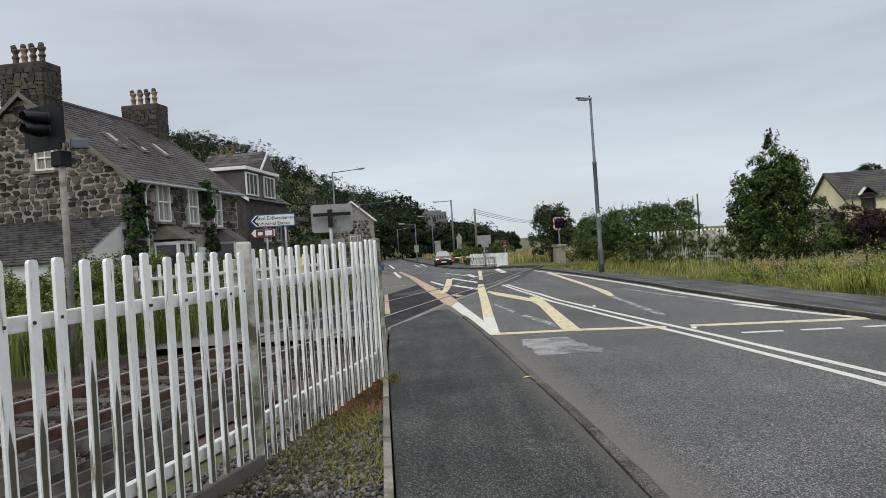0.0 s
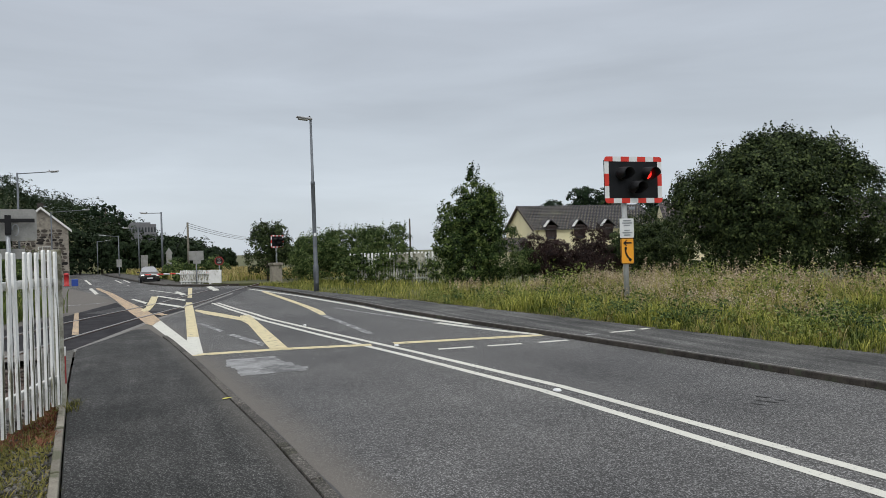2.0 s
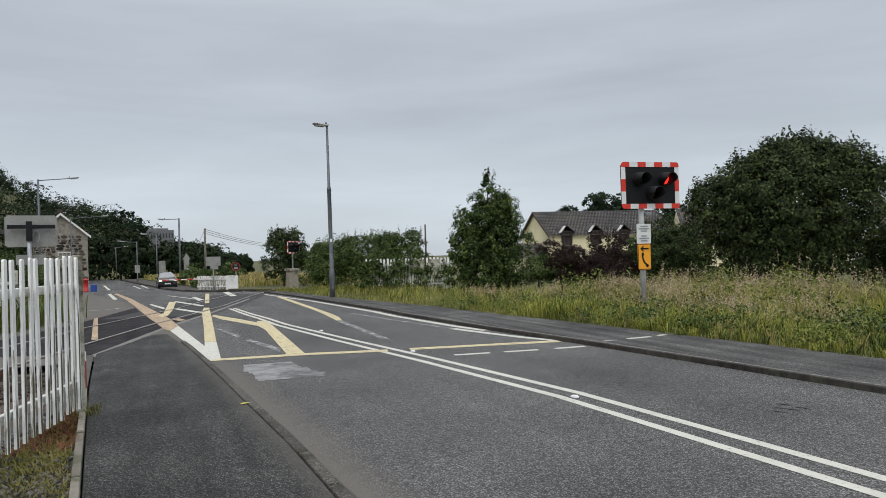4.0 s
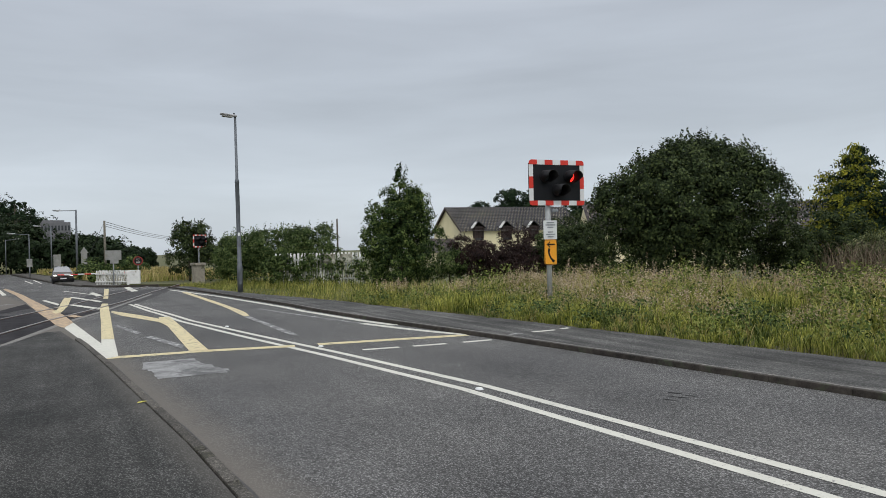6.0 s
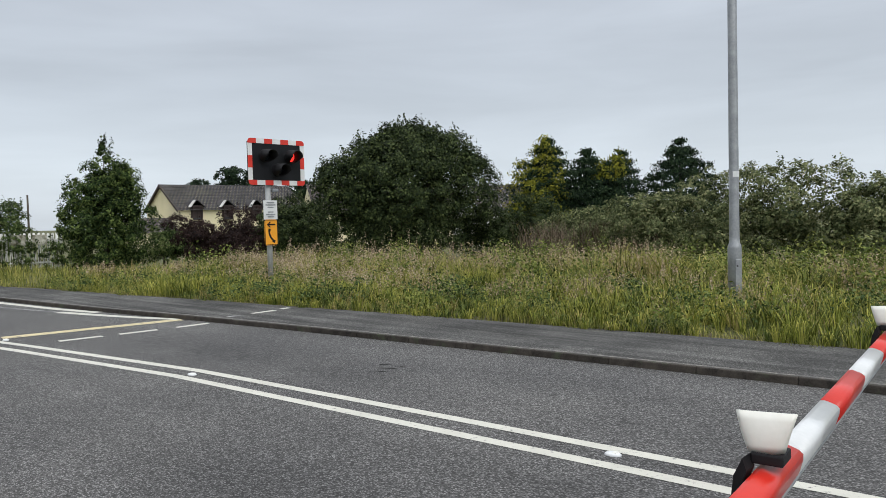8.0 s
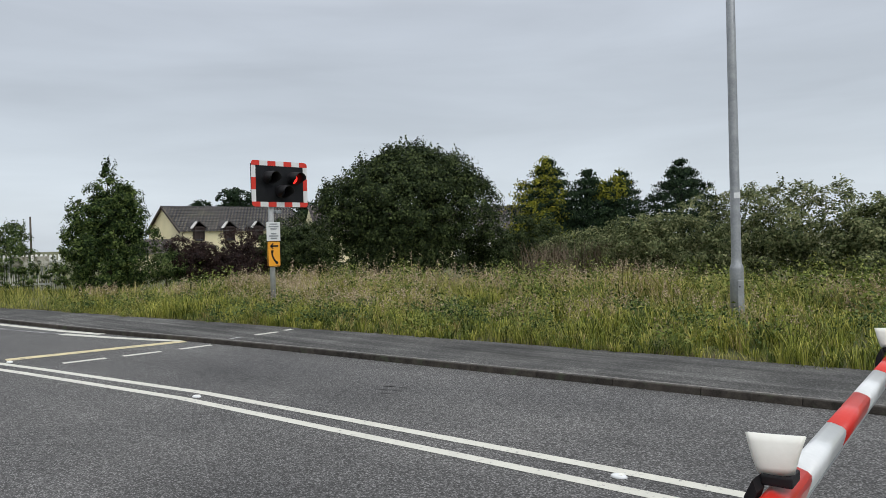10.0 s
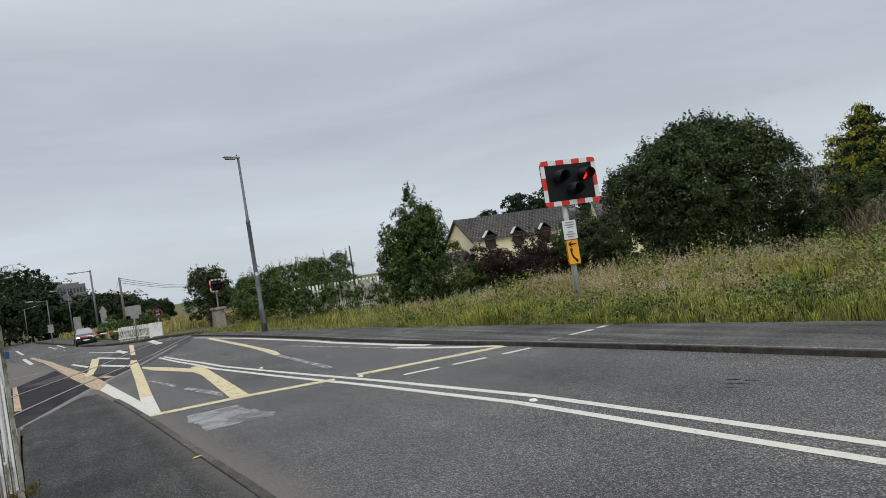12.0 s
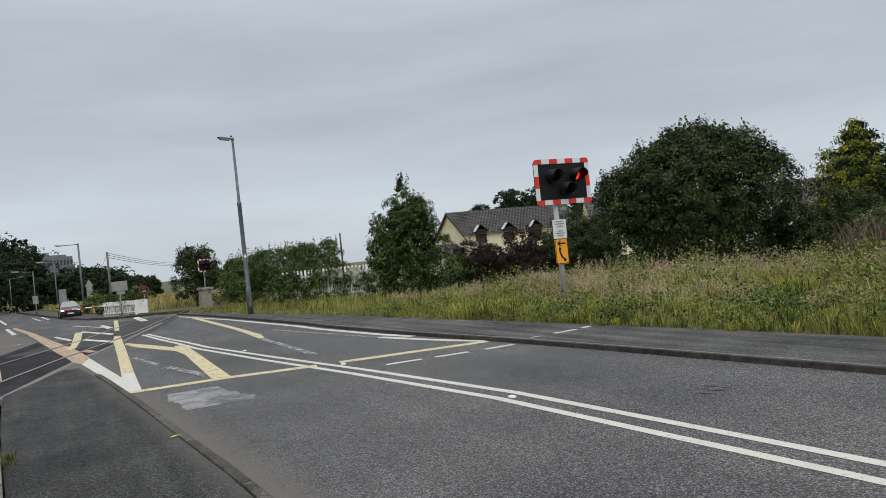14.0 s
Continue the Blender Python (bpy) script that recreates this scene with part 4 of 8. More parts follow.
def by_fence():
    y = rng.uniform(2.6, 8.4) if rng.random() < 0.3 else rng.uniform(2.6, 6.0)
    x0, x1 = fence_x(y) - 0.35, along(EDGING, y) - 0.04
    return (rng.uniform(x0, x1), y, 0.045 + rng.uniform(-0.01, 0.02))


bm = bmesh.new()
q = []
for ya, yb in ((-4, 0), (0, 3), (3, 6), (6, 8.6), (8.6, 13.6)):
    bm.faces.new([bm.verts.new(p) for p in ((fence_x(ya) - 0.4, ya, 0.02), (along(EDGING, ya), ya, 0.045), (along(EDGING, yb), yb, 0.045), (min(fence_x(yb), along(EDGING, yb) - 0.1) - 0.4, yb, 0.02))])
structure("gravel_strip", bm, M["gravel_bed"], "gravel and dirt strip between fence and footway", "ground")
pebbles("gravel", 9000, by_fence, 0.024, M["gravel"], "loose grey gravel beside the fence", "gravel")

leaf = thing("fallen_leaf", (0.735, 7.9, 0.060), 20, "yellow fallen leaf lying on the kerb", "leaf")
bm = bmesh.new()
solid(bm, [(-0.05, 0, 0), (-0.02, 0.028, 0.004), (0.03, 0.022, 0.006), (0.06, 0, 0.002), (0.03, -0.022, 0.006), (-0.02, -0.028, 0.004)], 0.002)
part("blade", bm, M["leaf_fallen"], leaf)

# drop shadow of the near kerb, painted as a dark strip at its road-side foot
marking("kerb_foot_shade", line_polys([(along(NEAR_KERB, yy) - 0.045 + 0.012 * math.sin(yy * 3.1), yy) for yy in np.arange(-3.0, 13.1, 0.7)], 0.05), M["tar_and_shade"], "dark strip painted as the kerb's drop shadow", 0.004)



# ---- picket fences ----
def picket_mesh(w, h, th):
    """A paling with a rounded top."""
    b = bmesh.new()
    prof = [(-w / 2, 0), (w / 2, 0), (w / 2, h - w * 0.30), (w * 0.40, h - w * 0.08), (w * 0.15, h), (-w * 0.15, h), (-w * 0.40, h - w * 0.08), (-w / 2, h - w * 0.30)]
    solid(b, [(x, 0, z) for x, z in prof], th)
    return finish("picket", b, M["white_picket"])


def dirty_white():
    """White paint, flaked and green-brown in long upright runs."""
    m = shader("flaking_white_paint", (0.74, 0.74, 0.71), (0.88, 0.88, 0.86), 0.6, 3, 40, 0.2, rnd=0.15)
    nt = m.node_tree
    p = nt.nodes["Principled BSDF"]
    g = nt.nodes.new("ShaderNodeNewGeometry")
    mp = nt.nodes.new("ShaderNodeMapping")
    mp.inputs["Scale"].default_value = (14, 14, 1.2)
    nt.links.new(g.outputs["Position"], mp.inputs[0])
    n = nt.nodes.new("ShaderNodeTexNoise")
    n.inputs["Scale"].default_value, n.inputs["Detail"].default_value, n.inputs["Roughness"].default_value = 2.2, 6, 0.6
    nt.links.new(mp.outputs[0], n.inputs["Vector"])
    mr = nt.nodes.new("ShaderNodeMapRange")
    mr.inputs["From Min"].default_value, mr.inputs["From Max"].default_value = 0.50, 0.57
    sz = nt.nodes.new("ShaderNodeSeparateXYZ")
    nt.links.new(g.outputs["Position"], sz.inputs[0])
    wear = nt.nodes.new("ShaderNodeMapRange")
    wear.inputs["From Min"].default_value, wear.inputs["From Max"].default_value = 0.2, 1.5
    wear.inputs["To Min"].default_value, wear.inputs["To Max"].default_value = -0.02, -0.13
    nt.links.new(sz.outputs[2], wear.inputs["Value"])
    sm = nt.nodes.new("ShaderNodeMath")
    sm.operation = "ADD"
    nt.links.new(n.outputs[0], sm.inputs[0])
    nt.links.new(wear.outputs[0], sm.inputs[1])
    nt.links.new(sm.outputs[0], mr.inputs["Value"])
    mx = nt.nodes.new("ShaderNodeMix")
    mx.data_type = "RGBA"
    old = p.inputs["Base Color"].links[0].from_socket
    nt.links.new(mr.outputs[0], mx.inputs[0])
    nt.links.new(old, mx.inputs[6])
    mx.inputs[7].default_value = (0.25, 0.24, 0.17, 1)
    # rot and algae down the middle of each paling, up to its own height
    tc = nt.nodes.new("ShaderNodeTexCoord")
    so = nt.nodes.new("ShaderNodeSeparateXYZ")
    nt.links.new(tc.outputs["Object"], so.inputs[0])
    oi = nt.nodes.new("ShaderNodeObjectInfo")

    def mth(op, a, b):
        q = nt.nodes.new("ShaderNodeMath")
        q.operation = op
        for k, s in enumerate((a, b)):
            if isinstance(s, (int, float)):
                q.inputs[k].default_value = s
            else:
                nt.links.new(s, q.inputs[k])
        return q.outputs[0]
    top = mth("MULTIPLY_ADD", oi.outputs["Random"], 0.60)
    top.node.inputs[2].default_value = 0.42
    below = mth("SUBTRACT", top, so.outputs[2])
    wide = mth("MINIMUM", mth("MULTIPLY", below, 0.14), 0.019)
    ragged = mth("ADD", wide, mth("MULTIPLY", mth("SUBTRACT", n.outputs[0], 0.5), 0.022))
    inside = mth("SUBTRACT", ragged, mth("ABSOLUTE", so.outputs[0], 0.0))
    edge = nt.nodes.new("ShaderNodeMapRange")
    edge.inputs["From Min"].default_value, edge.inputs["From Max"].default_value = -0.001, 0.004
    nt.links.new(inside, edge.inputs["Value"])
    mx2 = nt.nodes.new("ShaderNodeMix")
    mx2.data_type = "RGBA"
    nt.links.new(edge.outputs[0], mx2.inputs[0])
    nt.links.new(mx.outputs[2], mx2.inputs[6])
    mx2.inputs[7].default_value = (0.092, 0.087, 0.052, 1)
    nt.links.new(mx2.outputs[2], p.inputs["Base Color"])
    return m


M["white_picket"] = dirty_white()


def fence_run(parent, a, b, base, h, spacing, pm, lean=0.0, rails=(0.35, 1.32), base2=None, nails=False):
    """Palings and two rails from a to b."""
    base2 = base if base2 is None else base2
    ax, ay = a
    bx, by = b
    L = math.hypot(bx - ax, by - ay)
    ang = math.degrees(math.atan2(by - ay, bx - ax))
    n = int(L / spacing)
    for i in range(n):
        s = (i + 0.6) / n
        shared("picket", pm, parent, pose(ax + (bx - ax) * s, ay + (by - ay) * s, base + (base2 - base) * s + random.uniform(-0.015, 0.015), random.uniform(-0.6, 0.6), lean + random.uniform(-0.9, 0.9), ang))
    for rz in rails:
        bm = bmesh.new()
        nx, ny = (by - ay) / L * 0.045, -(bx - ax) / L * 0.045
        box(bm, ((ax + bx) / 2 + nx, (ay + by) / 2 + ny, (base + base2) / 2 + rz - 0.1), (L, 0.05, 0.075), ang, 0.008)
        part("rail_bar", bm, M["white_wood"], parent)
        if nails and rz > 1:
            for i in range(n):
                s = (i + 0.6) / n
                bm = bmesh.new()
                nn = Vector((nx, ny, 0)).normalized()
                c = Vector((ax + (bx - ax) * s, ay + (by - ay) * s, base + (base2 - base) * s + rz - 0.1 + random.uniform(-0.012, 0.012)))
                c += nn * 0.004
                rod(bm, c - nn * 0.03, c + nn * 0.0, 0.009, 0.009, 6)
                rod(bm, c, c + nn * 0.003, 0.009, 0.006, 6)
                part("nail", bm, M["sleeper"], parent)


near_fence = thing("picket_fence", (0, 0, 0), 0, "white picket fence with flaking paint beside the railway", "fence")
PM = picket_mesh(0.056, 1.50, 0.02)
pts = [p for _, p in FENCE]
for a, b in zip(pts, pts[1:]):
    fence_run(near_fence, a, b, 0.14 if a[1] > 8 else 0.092, 1.5, 0.158, PM, base2=0.092 if a[1] > 4 else 0.07, nails=a[1] < 6)
for i, (x, y) in enumerate(pts):
    bm = bmesh.new()
    box(bm, (x - 0.02, y + 0.02, 0.80), (0.10 if i else 0.09, 0.12, 1.70), 12, 0.015)
    part("post", bm, M["white_post"], near_fence, "weathered post with bare mossy patches")
for (xa, ya), (xb, yb) in zip(pts[1:], pts[2:]):
    bm = bmesh.new()
    box(bm, ((xa + xb) / 2 + 0.02, (ya + yb) / 2, 0.09), (0.05, math.hypot(xb - xa, yb - ya), 0.14), math.degrees(math.atan2(xa - xb, yb - ya)), 0.01)
    part("gravel_board", bm, M["grey_timber"], near_fence, "bare weathered timber board")

far_fence = thing("picket_fence", (0, 0, 0), 0, "white picket fence on the far side of the track", "fence")
fp = [(-6.95, 16.5), (-5.3, 18.6), (-3.6, 21.5)]
for a, b in zip(fp, fp[1:]):
    fence_run(far_fence, a, b, 0.05, 1.4, 0.22, picket_mesh(0.075, 1.42, 0.022), rails=(0.4, 1.2))
for x, y in fp:
    bm = bmesh.new()
    box(bm, (x, y, 0.72), (0.11, 0.11, 1.5), 12, 0.015)
    part("post", bm, M["white_post"], far_fence)

marker = thing("marker_post", (-0.86, 8.95, 0.0), 0, "short marker post with flaking red and white paint", "post")
for z0, z1, mt, nm in ((0.0, 0.20, "white_post", "foot"), (0.20, 0.50, "dull_red", "band"), (0.50, 0.60, "frame_white", "cap")):
    bm = bmesh.new()
    box(bm, (0, 0, (z0 + z1) / 2), (0.045, 0.045, z1 - z0), 10, 0.008)
    part(nm, bm, M[mt], marker, "flaking red band" if nm == "band" else "")


# ---- street lamps ----
def lantern(parent, at, d, length=0.62):
    """A side-entry lantern on the column's top, pointing along d."""
    bm = bmesh.new()
    box(bm, (0, 0, 0), (length, 0.23, 0.10), 0, 0.045)
    for v in bm.verts:
        if v.co.x > 0 and v.co.z < 0:
            v.co.z += 0.02
        v.co.y *= 1.0 - 0.25 * (v.co.x < 0)
    bmesh.ops.transform(bm, matrix=Matrix.Translation(at) @ Matrix.Rotation(d, 4, "Z") @ pose(length * 0.34, 0, 0.03, 0, -4, 0), verts=bm.verts)
    head = part("lantern", bm, M["lamp_cap"], parent, "pale grey lantern", True)
    bm = bmesh.new()
    box(bm, (0, 0, 0), (length * 0.6, 0.18, 0.05), 0, 0.02)
    bmesh.ops.transform(bm, matrix=Matrix.Translation(at) @ Matrix.Rotation(d, 4, "Z") @ pose(length * 0.42, 0, -0.03, 0, -4, 0), verts=bm.verts)
    part("diffuser", bm, M["sign_back"], head, "cloudy lamp bowl")
    bm = bmesh.new()
    rod(bm, (at[0], at[1], at[2] + 0.05), (at[0], at[1], at[2] + 0.13), 0.035, 0.03, 8)
    part("photocell", bm, M["black"], head)


lamp_a = thing("street_lamp", (6.40, 29.85, ground_z(29.8) + 0.09), 0, "tall grey street lamp beside the far footway", "street lamp", "street lamps")
bm = bmesh.new()
wheel_profile(bm, [(0.11, -0.1), (0.11, 1.0), (0.105, 1.03), (0.085, 1.06), (0.083, 4.35), (0.09, 4.36), (0.09, 4.46), (0.06, 4.50), (0.047, 7.0)], (0, 0, 0), 14)
bmesh.ops.transform(bm, matrix=Matrix.Rotation(radians(-0.35), 4, "Y"), verts=bm.verts)
part("column", bm, M["lamp_paint"], lamp_a, "", True)
bm = bmesh.new()
box(bm, (0.0, -0.11, 0.55), (0.11, 0.02, 0.5), 0, 0.006)
part("access_door", bm, M["lamp_paint"], lamp_a)
bm = bmesh.new()
box(bm, (-0.02, -0.09, 2.3), (0.09, 0.012, 0.13), 0, 0.003)
part("number_plate", bm, M["sign_white"], lamp_a, "small white plate")
lantern(lamp_a, (-0.08, 0, 7.03), radians(185), 0.66)

lamp_b = thing("street_lamp", (12.14, 4.095, 0.08), 0, "galvanised street lamp column standing in long grass", "street lamp", "street lamps")
bm = bmesh.new()
wheel_profile(bm, [(0.108, -0.2), (0.108, 0.90), (0.103, 0.95), (0.083, 0.99), (0.078, 1.1), (0.071, 4.5), (0.062, 8.0)], (0, 0, 0), 16)
bmesh.ops.transform(bm, matrix=Matrix.Rotation(radians(-0.25), 4, "Y"), verts=bm.verts)
part("column", bm, M["galv"], lamp_b, "", True)
bm = bmesh.new()
box(bm, (-0.07, -0.085, 0.45), (0.10, 0.02, 0.55), -50, 0.006)
part("access_door", bm, M["galv"], lamp_b)
bm = bmesh.new()
rod(bm, (-0.085, -0.07, 0.62), (-0.098, -0.08, 0.62), 0.012, 0.012, 8)
part("lock", bm, M["black"], lamp_b)
bm = bmesh.new()
box(bm, (-0.057, -0.052, 2.1), (0.10, 0.012, 0.09), -50, 0.003)
part("number_plate", bm, M["sign_white"], lamp_b, "small white plate")
lantern(lamp_b, (-0.05, 0, 8.0), radians(180), 0.7)


# ---- level crossing signals ----
def hooded_lamp(parent, x, z, r, depth, tip, lens):
    """A round aspect with a long visor, on a board whose face looks along -y."""
    bm = bmesh.new()
    rod(bm, (x, 0.06, z), (x, -0.05, z), r * 1.12, r * 1.12, 18)
    body = part("lamp_housing", bm, M["black"], parent, "", True)
    bm = bmesh.new()
    n = 20
    rings = []
    for k, yy in enumerate((-0.05, -0.05 - depth)):
        for rr in (r * 1.1, r * 1.02):
            row = []
            for i in range(n):
                a = 2 * math.pi * i / n
                cut = 0.0 if k == 0 else (depth * 0.75 * max(0.0, -math.sin(a)))
                row.append(bm.verts.new((x + rr * math.cos(a), yy + cut - 0.0, z + rr * math.sin(a) - (tip if k else 0))))
            rings.append(row)
    for p, q in ((0, 2), (3, 1), (2, 3)):
        for i in range(n):
            bm.faces.new((rings[p][i], rings[p][(i + 1) % n], rings[q][(i + 1) % n], rings[q][i]))
    part("visor", bm, M["black"], body, "", True)
    bm = bmesh.new()
    wheel_profile(bm, [(r, 0.0), (r * 0.9, 0.02), (r * 0.55, 0.035), (r * 0.1, 0.04)], (0, 0, 0), 18)
    bmesh.ops.transform(bm, matrix=Matrix.Translation((x, -0.052, z)) @ Matrix.Rotation(radians(90), 4, "X"), verts=bm.verts)
    part("lens", bm, lens, body, "lit red lens" if lens is M["lit"] else "dark lens", True)


def crossing_signal(at, rz, w, h, z0, post_r, label, lit_right, border=True, post_mat="galv", scale_lamp=0.13, px=0.0, stacked=False):
    t = thing("crossing_signal", at, rz, label, "traffic signal", "level crossing signals")
    bm = bmesh.new()
    rod(bm, (px, 0.10, -0.15), (px, 0.10, z0 + h * 0.7), post_r, post_r, 14)
    part("pole", bm, M[post_mat], t, "", True)
    zc = z0 + h / 2
    bw = 0.105 * h / 1.0
    bm = bmesh.new()
    box(bm, (0, 0, zc), (w, 0.03, h), 0, 0.0)
    ed = [e for e in bm.edges if abs(e.verts[0].co.y - e.verts[1].co.y) > 0.02]
    bmesh.ops.bevel(bm, geom=ed, offset=0.078, segments=6, affect="EDGES")
    board = part("backboard", bm, M["sign_black"], t, "matt black board")
    if border:
        nx, nz = 7, 3
        seg = (h - 2 * bw) / nz
        cells = [(-w / 2 + (i + 0.5) * w / nx, zz, w / nx - 0.0005, bw, i % 2 == 0, i) for i in range(nx) for zz in (z0 + bw / 2, z0 + h - bw / 2)]
        cells += [(xx, z0 + bw + (k + 0.5) * seg, bw, seg - 0.0005, k % 2 == 1, 3) for k in range(nz) for xx in (-w / 2 + bw / 2, w / 2 - bw / 2)]
        for x, z, sx, sz, isred, i in cells:
            b = bmesh.new()
            if i in (0, 6):
                side, up, rc = (-1 if i == 0 else 1), (1 if z > zc else -1), 0.075
                ox, oz = x + side * sx / 2, z + up * sz / 2
                arc = [(ox - side * rc * (1 - math.cos(a)), oz - up * rc * (1 - math.sin(a))) for a in np.linspace(0, math.pi / 2, 7)]
                out = [(ox, z - up * sz / 2)] + arc + [(x - side * sx / 2, oz), (x - side * sx / 2, z - up * sz / 2)]
                solid(b, [(px_, -0.022, pz_) for px_, pz_ in (out if side * up > 0 else out[::-1])], -0.008)
            else:
                box(b, (x, -0.018, z), (sx, 0.008, sz), 0)
            part("border_red" if isred else "border_white", b, M["red"] if isred else M["sign_white"], board)
    r = scale_lamp
    if stacked:
        hooded_lamp(t, w * 0.12, zc + h * 0.20, r, 0.36, 0.03, M["glass"])
        hooded_lamp(t, w * 0.12, zc - h * 0.06, r, 0.36, 0.03, M["glass"])
    else:
        hooded_lamp(t, -w * 0.22, zc + h * 0.14, r, 0.36, 0.03, M["glass"])
        hooded_lamp(t, w * 0.22, zc + h * 0.14, r, 0.36, 0.03, M["lit"] if lit_right else M["glass"])
        hooded_lamp(t, 0.0, zc - h * 0.16, r, 0.36, 0.03, M["glass"])
    bm = bmesh.new()
    for zz in (z0 + h * 0.2, z0 + h * 0.65):
        box(bm, (0, 0.05, zz), (w * 0.7, 0.06, 0.06), 0, 0.008)
    part("bracket", bm, M["galv"], t)
    return t


sig = crossing_signal((10.39, 13.97, 0.06), -4, 1.50, 1.06, 2.40, 0.062, "level crossing signal with red and white bordered board, one red lit", True, post_mat="pale_pole", px=-0.19)
bm = bmesh.new()
box(bm, (-0.19, 0.02, 1.83), (0.36, 0.012, 0.44), 0, 0.0)
plate = part("notice_plate", bm, M["sign_white"], sig, "small white notice plate")
for k, wd in enumerate((0.20, 0.26, 0.16, 0.0, 0.14, 0.24, 0.16)):
    if wd:
        bm = bmesh.new()
        box(bm, (-0.19, 0.008, 2.0 - k * 0.055), (wd, 0.008, 0.026), 0)
        part("text_bar", bm, M["galv"], plate, "grey line of lettering")
bm = bmesh.new()
box(bm, (-0.19, 0.02, 1.31), (0.34, 0.014, 0.60), 0)
edge = [e for e in bm.edges if abs(e.verts[0].co.y - e.verts[1].co.y) > 0.01]
bmesh.ops.bevel(bm, geom=edge, offset=0.03, segments=3, affect="EDGES")
tel = part("telephone_sign", bm, M["orange"], sig, "orange emergency telephone sign")
bm = bmesh.new()
for x, z, sx, sz in ((-0.19, 1.595, 0.34, 0.012), (-0.19, 1.025, 0.34, 0.012), (-0.354, 1.31, 0.012, 0.56), (-0.026, 1.31, 0.012, 0.56)):
    box(bm, (x, 0.008, z), (sx, 0.006, sz), 0)
part("sign_border", bm, M["black"], tel, "black border line")
bm = bmesh.new()
box(bm, (-0.17, 0.008, 1.49), (0.17, 0.006, 0.035), 0)
for s in (-1, 1):
    solid(bm, [(-0.305, 0.004, 1.49), (-0.23, 0.004, 1.49 + s * 0.065), (-0.20, 0.004, 1.49 + s * 0.065), (-0.26, 0.004, 1.49)], 0.005)
part("arrow", bm, M["black"], tel, "black arrow")
bm = bmesh.new()
arc = [(-0.25, 1.36), (-0.24, 1.27), (-0.20, 1.18), (-0.13, 1.11)]
for (xa, za), (xb, zb) in zip(arc, arc[1:]):
    rod(bm, (xa, 0.010, za), (xb, 0.010, zb), 0.022, 0.022, 8)
rod(bm, (-0.265, 0.010, 1.37), (-0.21, 0.010, 1.36), 0.034, 0.03, 8)
rod(bm, (-0.16, 0.010, 1.12), (-0.10, 0.010, 1.09), 0.03, 0.034, 8)
for v in bm.verts:
    v.co.y = 0.010 + (v.co.y - 0.010) * 0.12
part("handset", bm, M["black"], tel, "black telephone handset symbol")
bm = bmesh.new()
box(bm, (-0.05, 0.05, 2.28), (0.16, 0.12, 0.08), 0, 0.02)
part("sensor_box", bm, M["galv"], sig)

sig2 = crossing_signal((-6.12, 11.45, 0.0), -28, 0.94, 0.70, 3.36, 0.052, "level crossing signal with dark board on a timber-grey pole", False, False, "grey_pole", 0.085, 0.23, True)
bm = bmesh.new()
box(bm, (0.46, 0.26, 3.44), (0.16, 0.26, 0.15), -30, 0.02)
part("camera_box", bm, M["lamp_paint"], sig2, "small grey camera box")
bm = bmesh.new()
box(bm, (0.20, 0.12, 3.22), (0.24, 0.20, 0.24), 0, 0.02)
part("junction_box", bm, M["black"], sig2)

sig3 = crossing_signal((8.2, 50.2, ground_z(50)), 0, 1.05, 0.85, 2.15, 0.06, "level crossing signal half hidden in a bush", False, True, "galv", 0.10)
sig3.matrix_basis = pose(8.15, 50.2, ground_z(50) + 0.15, 0, 0, 28)

# ---- barrier boom ----
barrier = thing("barrier", (0, 0, 0), 0, "red and white lifting barrier boom lowered across the lane", "barrier", "crossing barriers")
ends = [-0.60, -0.12, 0.36, 0.84, 1.32, 1.80, 2.27, 2.75, 3.23, 3.71, 4.19]


def boom_at(x):
    return Vector((x, 0.148 + 0.073 * x, 0.985))


def boom_ring(bm, x, hw, hh, y=0.0, z=0.0, seg=20, power=4.5, turn=17):
    """A rounded box section of the boom at x, leaning a little towards the footway."""
    k = 1.0 - 0.02 * (x + 0.6)
    c, s = math.cos(radians(turn)), math.sin(radians(turn))
    out = []
    for j in range(seg):
        a = 2 * math.pi * (j + 0.5) / seg
        cy, cz = math.cos(a), math.sin(a)
        f = (abs(cy) ** power + abs(cz) ** power) ** (-1 / power)
        u, v = hw * f * cy + y, hh * f * cz + z
        out.append(bm.verts.new(boom_at(x) + Vector((0, k * (u * c - v * s), k * (u * s + v * c)))))
    return out


def tube(bm, rings):
    n = len(rings[0])
    for p, q in zip(rings, rings[1:]):
        for j in range(n):
            bm.faces.new((p[j], p[(j + 1) % n], q[(j + 1) % n], q[j]))
    bm.faces.new(rings[0][::-1])
    bm.faces.new(rings[-1])


